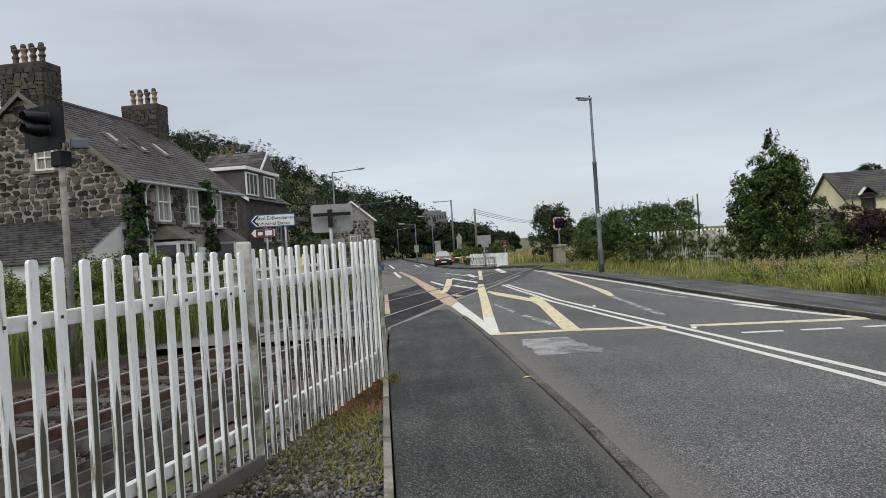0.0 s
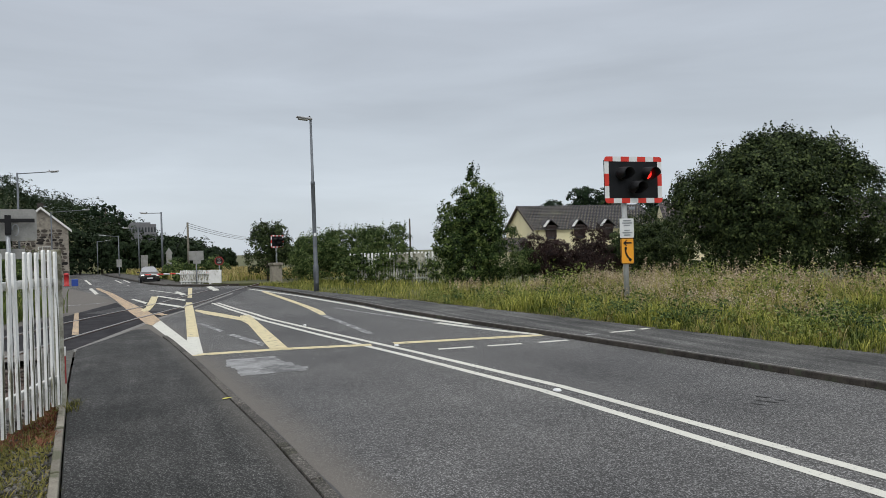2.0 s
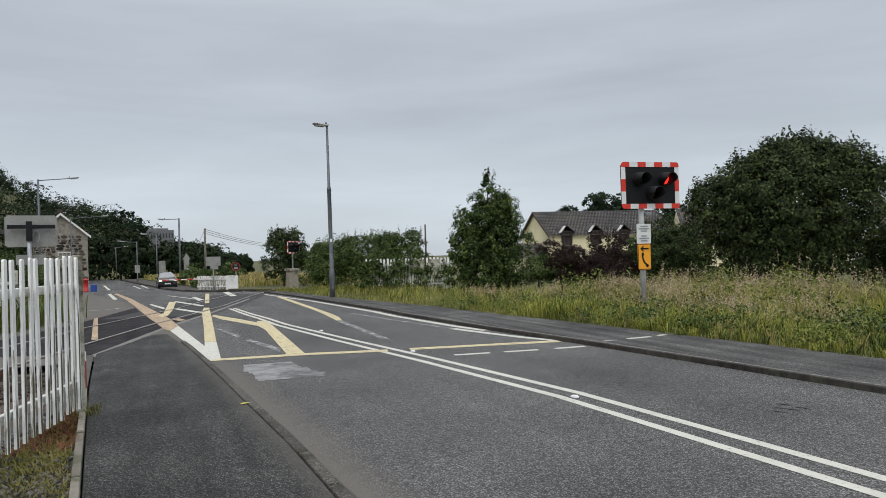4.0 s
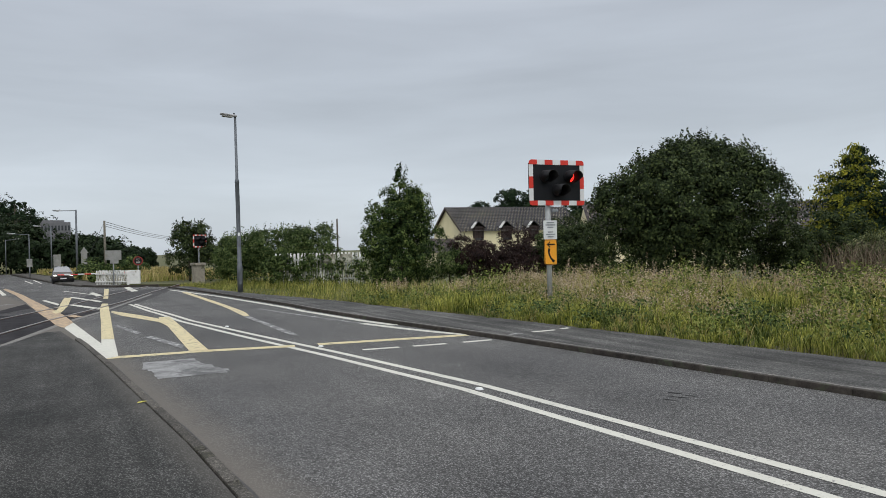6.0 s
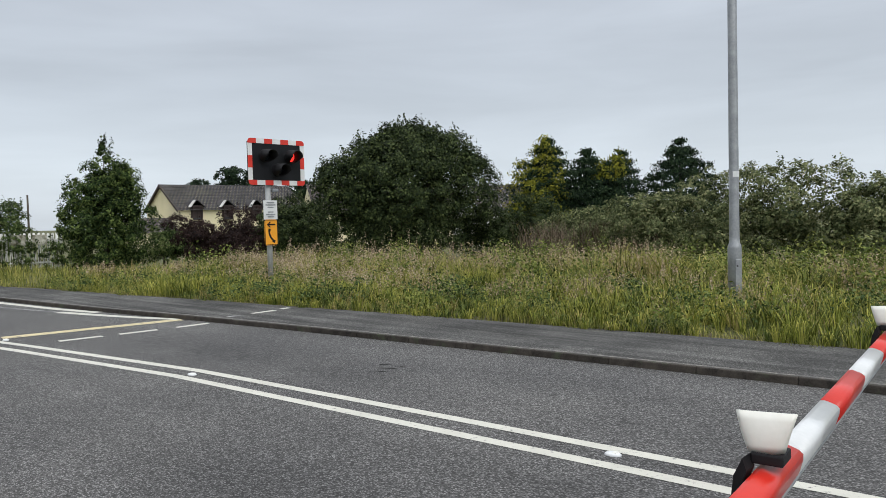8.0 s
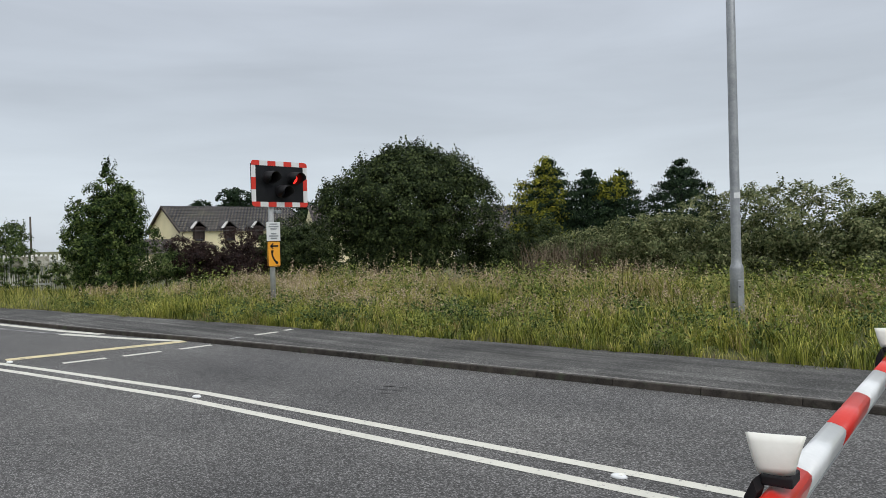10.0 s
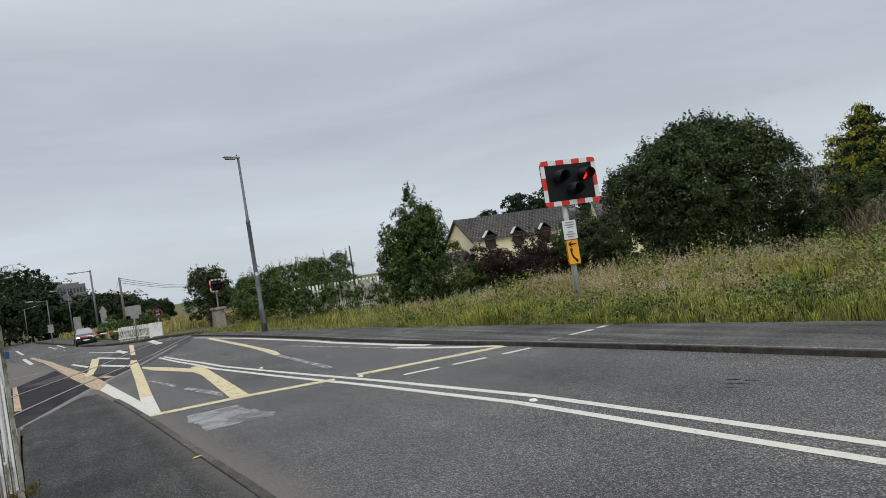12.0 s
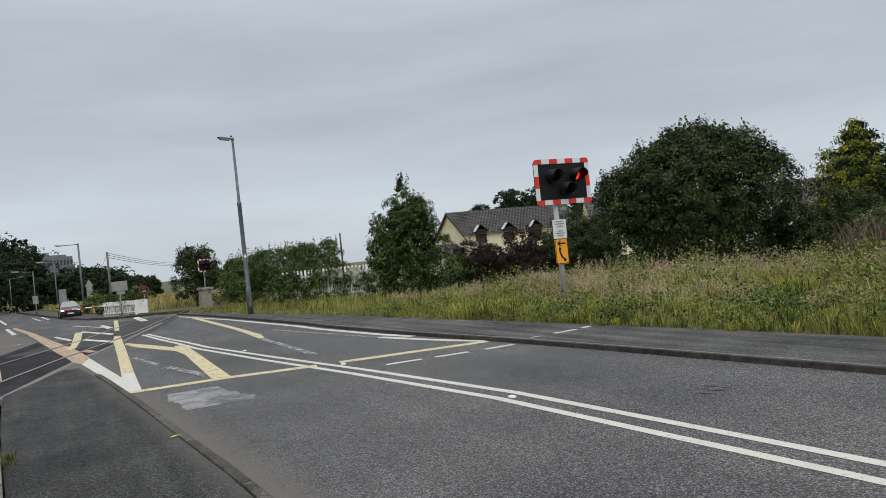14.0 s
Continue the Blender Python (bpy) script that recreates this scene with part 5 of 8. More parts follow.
for i, (a, b) in enumerate(zip(ends, ends[1:])):
    bm = bmesh.new()
    tube(bm, [boom_ring(bm, x, 0.032, 0.039) for x in (a, b)])
    band = part("boom_band", bm, M["boom_red"] if i % 2 == 0 else M["boom_white"], barrier, "glossy red band" if i % 2 == 0 else "glossy white band", True)
    bm = bmesh.new()
    tube(bm, [boom_ring(bm, x, 0.0045, 0.006, -0.026, -0.042, 8) for x in (a, b)])
    part("skirt_rail", bm, M["galv"], band, "thin bare metal lip under the boom")
for x in (1.62, 3.66):
    bx, by, bz = boom_at(x)
    bm = bmesh.new()
    rings = []
    for inner in (0.0, 0.005):
        for k in range(6):
            s = k / 5 if not inner else 1 - k / 5
            half = 0.038 + 0.024 * s - inner
            z = bz + 0.070 + 0.083 * s + (inner if s < 0.5 else 0.0)
            lean = 0.006 * math.sin(s * 3.1)
            row = []
            for j in range(13):
                u = -1 + 2 * j / 12
                row.append(bm.verts.new((bx - (0.020 - 0.017 * s) * (1 - abs(u) ** 4) - lean + inner, by + 0.001 + half * u, z - 0.004 * u)))
            rings.append(row)
    for p, q in zip(rings, rings[1:] + rings[:1]):
        for j in range(12):
            bm.faces.new((p[j], p[j + 1], q[j + 1], q[j]))
    for j in (0, 12):
        for p in range(5):
            bm.faces.new((rings[p][j], rings[p + 1][j], rings[10 - p][j], rings[11 - p][j]))
    shell = part("boom_lamp", bm, M["lamp_white"], barrier, "cream boom lamp shell", True)
    bm = bmesh.new()
    box(bm, (bx + 0.012, by - 0.004, bz + 0.060), (0.075, 0.064, 0.024), 4, 0.005)
    solid(bm, [(bx - 0.015, by + 0.028, bz + 0.068), (bx - 0.015, by + 0.046, bz + 0.030), (bx - 0.015, by + 0.052, bz - 0.018), (bx - 0.015, by + 0.040, bz - 0.018), (bx - 0.015, by + 0.020, bz + 0.042)], -0.05)
    part("clamp", bm, M["black"], shell, "black clamp")
    bm = bmesh.new()
    rod(bm, (bx + 0.02, by - 0.004, bz + 0.085), (bx + 0.034, by - 0.004, bz + 0.085), 0.028, 0.024, 14)
    part("lens", bm, M["dull_red"], shell, "dark red lens", True)
bm = bmesh.new()
box(bm, (-0.82, 0.17, 0.52), (0.42, 0.34, 1.02), 3, 0.03)
part("machine_cabinet", bm, M["galv"], barrier, "grey barrier machine cabinet")

far_barrier = thing("barrier", (0, 0, 0), 0, "red and white barrier boom lowered beyond the rails", "barrier", "crossing barriers")
xs_b = np.linspace(-0.2, 4.4, 12)
for i, (a, b) in enumerate(zip(xs_b, xs_b[1:])):
    bm = bmesh.new()
    rod(bm, (a, 57.2, 0.30), (b, 57.2, 0.28), 0.045, 0.045, 8)
    part("boom_band", bm, M["boom_red"] if i % 2 == 0 else M["boom_white"], far_barrier)
bm = bmesh.new()
box(bm, (2.75, 57.5, -0.02), (0.5, 0.5, 0.95), 0, 0.03)
part("machine_cabinet", bm, M["white_render"], far_barrier, "white barrier machine cabinet")

# ---- signs and poles ----
back = thing("road_sign", (-2.95, 19.75, 0.0), 10, "grey back of a road sign on a steel post", "road sign")
bm = bmesh.new()
rod(bm, (-0.02, 0, -0.2), (-0.06, 0, 2.62), 0.05, 0.05, 12)
part("post", bm, M["galv"], back, "", True)
bm = bmesh.new()
box(bm, (0, 0.08, 2.40), (1.10, 0.025, 0.75), 0, 0.0)
ed = [e for e in bm.edges if abs(e.verts[0].co.y - e.verts[1].co.y) > 0.02]
bmesh.ops.bevel(bm, geom=ed, offset=0.04, segments=3, affect="EDGES")
part("panel", bm, M["sign_back"], back, "dull stained aluminium panel")
bm = bmesh.new()
box(bm, (0, -0.06, 2.50), (1.0, 0.03, 0.09), 0, 0.006)
box(bm, (-0.05, -0.055, 2.40), (0.13, 0.06, 0.46), 0, 0.006)
part("channel", bm, M["black"], back, "dark mounting channel")
bm = bmesh.new()
box(bm, (-0.02, 0.08, 1.72), (0.62, 0.02, 0.24), 0, 0.0)
part("lower_panel", bm, M["sign_back"], back)
bm = bmesh.new()
ringp = [(0.10 + 0.07 * math.cos(a), -0.02, 2.28 + 0.13 * math.sin(a)) for a in np.linspace(-1.6, 3.2, 14)]
for p, q in zip(ringp, ringp[1:]):
    rod(bm, p, q, 0.013, 0.013, 6)
part("cable_loop", bm, M["galv"], back)


def lettering(text, size, m, parent, material, name="lettering"):
    cu = bpy.data.curves.new(name, "FONT")
    cu.body, cu.size, cu.extrude, cu.align_x, cu.align_y = text, size, 0.002, "LEFT", "CENTER"
    tmp = new(name, cu)
    dg = bpy.context.evaluated_depsgraph_get()
    me = bpy.data.meshes.new_from_object(tmp.evaluated_get(dg))
    bpy.data.objects.remove(tmp)
    me.materials.clear()
    me.materials.append(material)
    ob = new(name, me)
    ob.parent = parent
    ob.matrix_basis = m
    return ob


dsign = thing("direction_sign", (-7.2, 31.9, -0.15), 12.5, "white and brown direction signs pointing down the side road", "road sign")
for x in (0.45, -0.35):
    bm = bmesh.new()
    rod(bm, (x, 0.06, 0.0), (x, 0.06, 3.3), 0.045, 0.045, 10)
    part("post", bm, M["galv"], dsign, "", True)


def pointer(w, h, z, mat, rim, x0, name, label):
    bm = bmesh.new()
    out = [(x0, z), (x0 + h * 0.42, z - h / 2), (x0 + w, z - h / 2), (x0 + w, z + h / 2), (x0 + h * 0.42, z + h / 2)]
    solid(bm, [(x, 0, zz) for x, zz in out], 0.02)
    p = part(name, bm, rim, dsign, label)
    bm = bmesh.new()
    k = 0.045
    out = [(x0 + k * 1.3, z), (x0 + h * 0.42 + k * 0.5, z - h / 2 + k), (x0 + w - k, z - h / 2 + k), (x0 + w - k, z + h / 2 - k), (x0 + h * 0.42 + k * 0.5, z + h / 2 - k)]
    solid(bm, [(x, -0.006, zz) for x, zz in out], 0.004)
    part("face", bm, mat, p)
    return p


p1 = pointer(1.92, 0.56, 3.13, M["sign_white"], M["blue"], -1.03, "arrow_panel", "white arrow panel with a blue border")
bm = bmesh.new()
solid(bm, [(-0.93, -0.012, 3.13), (-0.72, -0.012, 2.92), (-0.64, -0.012, 2.92), (-0.82, -0.012, 3.13), (-0.64, -0.012, 3.34), (-0.72, -0.012, 3.34)], 0.004)
part("chevron", bm, M["black"], p1, "dark chevron")
lettering("Stad Ddiwydiannol", 0.215, pose(-0.74, -0.013, 3.23, 90, 0, 0), p1, M["black"])
lettering("Industrial Estate", 0.215, pose(-0.74, -0.013, 3.00, 90, 0, 0), p1, M["black"])
p2 = pointer(1.08, 0.40, 2.60, M["sign_white"], M["brown_sign"], -1.05, "brown_panel", "brown and white tourist panel")
bm = bmesh.new()
solid(bm, [(-0.80, -0.012, 2.45), (-0.06, -0.012, 2.45), (-0.06, -0.012, 2.75), (-0.80, -0.012, 2.75)], 0.004)
f2 = part("brown_field", bm, M["brown_sign"], p2, "brown picture field")
bm = bmesh.new()
box(bm, (-0.27, -0.017, 2.60), (0.30, 0.004, 0.22), 0)
box(bm, (-0.62, -0.017, 2.58), (0.20, 0.004, 0.14), 0)
part("pictogram", bm, M["sign_white"], f2, "white pictogram shapes")


def pole(name, at, top, r0, r1, mat, label, category, arm=None, group=""):
    t = thing(name, at, 0, label, category, group)
    bm = bmesh.new()
    rod(bm, (0, 0, -0.2), (0, 0, top), r0, r1, 10)
    part("shaft", bm, mat, t, "", True)
    if arm:
        bm = bmesh.new()
        dx, dy, dz = arm
        rod(bm, (0, 0, top - 0.08), (dx, dy, top + dz), 0.035, 0.03, 8)
        part("arm", bm, mat, t, "", True)
        lantern(t, (dx * 0.92, dy * 0.92, top + dz), math.atan2(dy, dx), 0.75)
    return t


G60 = ground_z(60)
pole("street_lamp", (-8.40, 59.5, G60), 8.3, 0.085, 0.06, M["lamp_paint"], "street lamp with a long arm at the junction", "street lamp", (2.2, 0, 0.1), "street lamps")
pole("street_lamp", (-9.4, 88, G60), 7.2, 0.08, 0.06, M["lamp_paint"], "street lamp down the road below the woods", "street lamp", (3.4, 0, 0.15), "street lamps")
pole("telegraph_pole", (1.33, 75, G60), 6.3, 0.11, 0.08, M["lamp_paint"], "grey pole carrying a street lamp", "pole", (-1.4, 0, -0.1), "telegraph poles")
tp = pole("telegraph_pole", (3.92, 80, G60), 5.5, 0.14, 0.10, M["old_wood"], "wooden telegraph pole carrying wires", "pole", None, "telegraph poles")
pole("telegraph_pole", (16.2, 46.0, -0.3), 3.9, 0.065, 0.05, M["sleeper"], "slim wooden pole behind the hedge", "pole", None, "telegraph poles")
pole("street_lamp", (-2.8, 85, G60), 4.4, 0.07, 0.05, M["lamp_paint"], "short street lamp down the road", "street lamp", (-1.4, 0, 0.05), "street lamps")
pole("street_lamp", (-0.9, 92, G60), 5.4, 0.08, 0.06, M["lamp_paint"], "street lamp down the road", "street lamp", (-1.2, 0, 0.05), "street lamps")
pole("street_lamp", (-6.0, 105, G60), 4.3, 0.07, 0.05, M["lamp_paint"], "street lamp far down the road", "street lamp", (1.2, 0, 0.05), "street lamps")
pole("telegraph_pole", (-10.8, 110, G60), 3.2, 0.10, 0.08, M["old_wood"], "wooden pole beside the grass bank", "pole", None, "telegraph poles")
cables = thing("overhead_wire", (0, 0, 0), 0, "overhead wires between the telegraph poles", "wire")
for k in range(3):
    bm = bmesh.new()
    a, b = Vector((3.92, 80, 4.95 - k * 0.22)), Vector((34.0, 190.0, 6.6 - k * 0.22))
    prev = a
    for i in range(1, 13):
        s = i / 12
        q = a.lerp(b, s) - Vector((0, 0, 1.4 * s * (1 - s) * 4))
        rod(bm, prev, q, 0.022, 0.022, 5, False)
        prev = q
    part("wire", bm, M["wire"], cables)
bm = bmesh.new()
rod(bm, (3.92, 80, 4.9), (2.2, 80, 1.0), 0.015, 0.015, 5, False)
part("stay_wire", bm, M["wire"], cables)


def far_sign(at, w, h, z, mat, label, round_=False, rz=0, two=False):
    t = thing("road_sign", at, rz, label, "road sign", "distant road signs")
    bm = bmesh.new()
    for x in ((-w * 0.35, w * 0.35) if two else (0,)):
        rod(bm, (x, 0.06, -0.1), (x, 0.06, z + h * 0.4), 0.04, 0.04, 8)
    part("post", bm, M["galv"], t, "", True)
    bm = bmesh.new()
    if round_:
        rod(bm, (0, 0.02, z), (0, -0.005, z), w / 2, w / 2, 24)
    else:
        box(bm, (0, 0, z), (w, 0.025, h), 0, 0.004)
    p = part("panel", bm, mat, t)
    return t, p


far_sign((-0.35, 92.5, G60), 0.75, 1.5, 1.55, M["sign_back"], "grey back of a tall road sign", two=True)
far_sign((-2.75, 83.5, G60), 0.5, 0.8, 1.5, M["sign_back"], "small pale road sign on a lamp post")
t, p = far_sign((2.1, 82.0, G60), 0.55, 1.5, 1.6, M["sign_back"], "tall narrow grey sign panel", two=True)
bm = bmesh.new()
solid(bm, [(-0.4, -0.02, 2.35), (0.4, -0.02, 2.35), (0, -0.02, 3.0)], 0.02)
part("triangle", bm, M["sign_back"], t, "triangular sign back")
t, p = far_sign((3.02, 51.6, ground_z(51.6)), 0.95, 0.62, 1.95, M["sign_back"], "grey back of a level crossing sign")
bm = bmesh.new()
box(bm, (0.05, 0.0, 1.52), (0.5, 0.02, 0.22), 0)
part("lower_panel", bm, M["sign_back"], t)
t, p = far_sign((5.25, 60.5, G60), 0.70, 0.70, 1.58, M["dull_red"], "round speed limit sign with a dark face and red rim", True)
bm = bmesh.new()
rod(bm, (0, -0.006, 1.58), (0, -0.012, 1.58), 0.27, 0.27, 24)
f = part("face", bm, M["black"], p)
lettering("40", 0.27, pose(-0.16, -0.018, 1.69, 90, 0, 0), p, M["sign_back"])
bm = bmesh.new()
box(bm, (0, -0.017, 1.46), (0.30, 0.006, 0.13), 0)
part("text_bar", bm, M["sign_back"], f, "white line of figures")

gate = thing("crossing_gate_fence", (0, 0, 0), 0, "white painted wicket fence beside the crossing", "fence")
PM2 = picket_mesh(0.09, 1.0, 0.03)
fence_run(gate, (2.05, 53.6), (3.75, 51.7), -0.42, 1.0, 0.13, PM2, rails=(0.35, 0.85))
fence_run(gate, (3.75, 51.7), (4.55, 51.0), -0.42, 1.0, 0.10, PM2, rails=(0.35, 0.85))
bm = bmesh.new()
box(bm, (4.15, 51.1, 0.08), (0.85, 0.05, 0.95), -30, 0.01)
part("gate_panel", bm, M["white_wood"], gate, "boarded white panel")

pillar = thing("gate_pillar", (7.72, 48.3, -0.32), 8, "pale stone gate pillar with a capstone", "pillar")
bm = bmesh.new()
box(bm, (0, 0, 0.55), (0.66, 0.6, 1.15), 0, 0.02)
part("shaft", bm, M["concrete"], pillar)
bm = bmesh.new()
box(bm, (0, 0, 1.19), (0.80, 0.74, 0.16), 0, 0.03)
part("capstone", bm, M["concrete"], pillar)

# ---- parked things down the road ----
car = thing("car", (0.06, 63.5, ground_z(61)), 3, "dark grey hatchback waiting at the barrier with headlamps lit", "car")
bm = bmesh.new()
prof = [(-2.05, 0.30), (-2.08, 0.62), (-1.95, 0.82), (-1.0, 0.98), (-0.25, 1.42), (0.9, 1.50), (1.75, 1.32), (2.02, 0.95), (2.05, 0.35)]
L = [[bm.verts.new((sx * (0.80 if z < 0.5 else 0.87 if z < 0.9 else 0.80 if z < 1.0 else 0.57), y, z)) for y, z in prof] for sx in (-1, 1)]
for i in range(len(prof) - 1):
    bm.faces.new((L[0][i], L[0][i + 1], L[1][i + 1], L[1][i]))
bm.faces.new(L[0][::-1])
bm.faces.new(L[1])
bm.faces.new((L[0][0], L[1][0], L[1][-1], L[0][-1]))
bmesh.ops.bevel(bm, geom=list(bm.edges), offset=0.09, segments=3, affect="EDGES")
body = part("body", bm, M["car_paint"], car, "", True)
bm = bmesh.new()
solid(bm, [(-0.70, -1.03, 1.01), (0.70, -1.03, 1.01), (0.53, -0.33, 1.43), (-0.53, -0.33, 1.43)], 0.02)
part("windscreen", bm, M["windscreen"], car, "glass reflecting the pale sky")
bm = bmesh.new()
box(bm, (0, -2.07, 0.36), (1.5, 0.08, 0.20), 0, 0.03)
part("bumper", bm, M["black"], car, "black lower bumper")
for sx in (-1, 1):
    bm = bmesh.new()
    box(bm, (sx * 0.64, -2.03, 0.74), (0.26, 0.10, 0.12), 0, 0.03)
    part("headlamp", bm, M["headlamp"], car, "lit headlamp")
    bm = bmesh.new()
    box(bm, (sx * 0.97, -0.75, 1.0), (0.16, 0.10, 0.12), 0, 0.03)
    part("mirror", bm, M["car_paint"], car)
    for yy in (-1.3, 1.3):
        bm = bmesh.new()
        rod(bm, (sx * 0.68, yy, 0.31), (sx * 0.87, yy, 0.31), 0.31, 0.31, 18)
        wh = part("wheel", bm, M["tyre"], car)
        bm = bmesh.new()
        rod(bm, (sx * 0.86, yy, 0.31), (sx * 0.885, yy, 0.31), 0.19, 0.17, 12)
        part("rim", bm, M["galv"], wh)
bm = bmesh.new()
box(bm, (0, -2.09, 0.50), (0.9, 0.04, 0.22), 0, 0.01)
part("grille", bm, M["black"], car)
bm = bmesh.new()
box(bm, (0, -2.115, 0.47), (0.52, 0.02, 0.11), 0)
part("number_plate", bm, M["sign_white"], car, "pale plate")
car.scale = (0.84, 0.84, 0.86)

bx = thing("post_box", (-5.75, 62.5, G60), 0, "red pillar box beside the side road", "post box")
bm = bmesh.new()
wheel_profile(bm, [(0.20, -0.05), (0.20, 0.10), (0.17, 0.11), (0.17, 0.85), (0.21, 0.87), (0.20, 0.93), (0.11, 1.0), (0.03, 1.03)], (0, 0, 0), 16)
part("body", bm, M["phone_red"], bx, "", True)
bin_ = thing("plastic_bin", (-5.15, 62.0, G60), 8, "blue plastic bin on the pavement", "bin")
bm = bmesh.new()
box(bm, (0, 0, 0.26), (0.45, 0.4, 0.55), 0, 0.04)
part("body", bm, M["blue"], bin_)
grit = thing("grit_bin", (-5.6, 29.4, -0.15), 10, "yellow grit bin behind the fence", "bin")
bm = bmesh.new()
box(bm, (0, 0, 0.72), (0.42, 0.5, 1.5), 0, 0.06)
part("body", bm, M["yellow"], grit)



# ---- vegetation on the far verge ----
def lumps_random(n, ext, r, zmin=0.4, seed=1):
    rr = np.random.default_rng(seed)
    out = []
    for _ in range(n):
        k = rr.uniform(0.7, 1.2)
        out.append(((rr.uniform(-ext[0], ext[0]), rr.uniform(-ext[1], ext[1]), rr.uniform(zmin, ext[2])), (r * k, r * k, r * k * 0.9)))
    return out


# large rounded willow-like bush
plant("bush", (20.35, 19.85, 0.0),
      [((0.1, -0.1, 2.7), (2.4, 2.4, 2.1)), ((-1.3, 1.0, 2.7), (1.3, 1.3, 1.3)), ((1.8, -1.4, 2.6), (1.5, 1.5, 1.6)), ((0.5, -0.2, 3.95), (1.6, 1.6, 1.15)), ((-0.8, 0.7, 3.6), (1.1, 1.1, 1.0)), ((1.55, -1.25, 3.75), (1.1, 1.1, 1.0)), ((2.35, -1.9, 2.9), (0.8, 0.8, 1.0)), ((-1.95, 1.55, 2.95), (0.65, 0.65, 0.75)), ((-1.75, 1.4, 1.9), (0.8, 0.8, 0.8)), ((0.1, -0.2, 1.0), (1.6, 1.6, 1.1)), ((-0.9, 0.6, 1.0), (1.0, 1.0, 1.0)), ((1.1, -1.0, 1.0), (1.1, 1.1, 1.0)), ((0.4, -0.2, 4.65), (0.8, 0.8, 0.5)), ((1.0, -0.9, 4.45), (0.55, 0.55, 0.45)), ((-0.3, 0.3, 4.5), (0.5, 0.5, 0.4)), ((0, 0, 2.3), (1.9, 1.9, 1.9))],
      92000, 0.110, M["leaf_bush"], "large rounded dark green bush behind the verge", "bush", (2.6, 0.22), 0.21, 10, 0.26, "", 620)

# upright young tree
plant("tree", (11.9, 26.4, 0.0),
      [((0, 0, 1.3), (1.35, 1.35, 1.3)), ((-0.3, 0.2, 2.4), (1.0, 1.0, 1.0)), ((0.35, -0.1, 2.7), (0.9, 0.9, 0.9)), ((0.0, 0.0, 3.6), (0.55, 0.55, 0.75)), ((-0.75, 0.3, 1.8), (0.7, 0.7, 0.8)), ((0.85, -0.3, 1.9), (0.75, 0.75, 0.9)), ((0.05, 0.0, 4.2), (0.2, 0.2, 0.45)), ((0.75, -0.2, 3.2), (0.35, 0.35, 0.5)), ((0, 0, 0.6), (1.15, 1.15, 0.7)), ((0.5, -0.2, 3.3), (0.5, 0.5, 0.5)), ((0.2, 0, 2.0), (0.9, 0.9, 1.2))],
      38000, 0.10, M["leaf_tree"], "young leafy tree with a pointed top behind the verge", "tree", (3.2, 0.11), 0.14, 12, 0.3, "", 60)

# hedge line behind the street lamp
for i, (x, y, w, h) in enumerate(((8.6, 39.8, 1.6, 2.7), (10.3, 39.0, 1.9, 3.0), (12.0, 38.2, 1.6, 3.0))):
    plant("hedge_bush", (x, y, ground_z(y)), [((0, 0, h * 0.5), (w * 0.8, 1.2, h * 0.5)), ((-w * 0.4, 0.2, h * 0.55), (w * 0.5, 0.9, h * 0.4)), ((w * 0.45, 0, h * 0.6), (w * 0.5, 0.9, h * 0.4))],
          17000, 0.10, M["leaf_hedge"], "tall green hedge bush behind the verge", "bush", (1.2, 0.07), 0.16, 12, 0.3, "hedge bushes", 50)
plant("bush", (7.65, 51.4, -0.4), [((-0.4, 0, 1.7), (0.9, 1.0, 1.6)), ((-0.2, 0, 3.1), (0.7, 0.8, 0.9)), ((0.7, -0.2, 3.1), (0.5, 1.2, 0.8)), ((1.0, -0.9, 1.9), (0.6, 0.6, 0.6)), ((0.9, 0.2, 2.2), (0.8, 0.8, 1.2))], 14000, 0.14, M["leaf_bush"], "dark bush growing round the far signal", "bush", (1.6, 0.08), 0.2, 12, 0.3, "", 30)
for x, y, w, h in ((10.0, 50.0, 1.6, 2.3),):
    plant("hedge_bush", (x, y, ground_z(y)), lumps_random(5, (w, 0.8, h * 0.7), h * 0.42, 0.4, int(x * 10)), 6000, 0.13, M["leaf_hedge"], "tall green hedge bush behind the verge", "bush", (1.0, 0.06), 0.18, 12, 0.3, "hedge bushes", 30)

# ivy-covered white fence
ivy_fence = thing("picket_fence", (0, 0, 0), 0, "old white paling fence half buried in ivy", "fence")
PM3 = picket_mesh(0.10, 1.55, 0.025)
fence_run(ivy_fence, (8.9, 34.2), (13.0, 33.0), -0.12, 1.5, 0.17, PM3, rails=(0.4, 1.35))
for k in range(2):
    bm = bmesh.new()
    box(bm, (11.3 + k * 0.75, 33.2 - k * 0.2, 1.15), (0.55, 0.04, 0.42), -16, 0.01)
    part("top_board", bm, M["white_post"], ivy_fence, "pale board at the fence top")
for x, y, w, h, n in ((9.0, 33.9, 0.9, 1.3, 4500), (10.2, 33.5, 0.7, 1.3, 2000), (11.0, 33.3, 0.4, 1.45, 1100), (11.7, 33.1, 0.3, 1.0, 450), (12.5, 32.8, 0.5, 1.0, 1000), (13.3, 32.4, 0.9, 1.5, 4500)):
    plant("ivy", (x, y, -0.12), [((0, 0, h * 0.5), (w, 0.28, h * 0.55)), ((w * 0.3, 0, h * 0.8), (w * 0.5, 0.3, h * 0.35))], n, 0.10, M["leaf_hedge"], "ivy growing over the old fence", "ivy", None, 0.12, 10, 0.4, "ivy on the fence", 12)

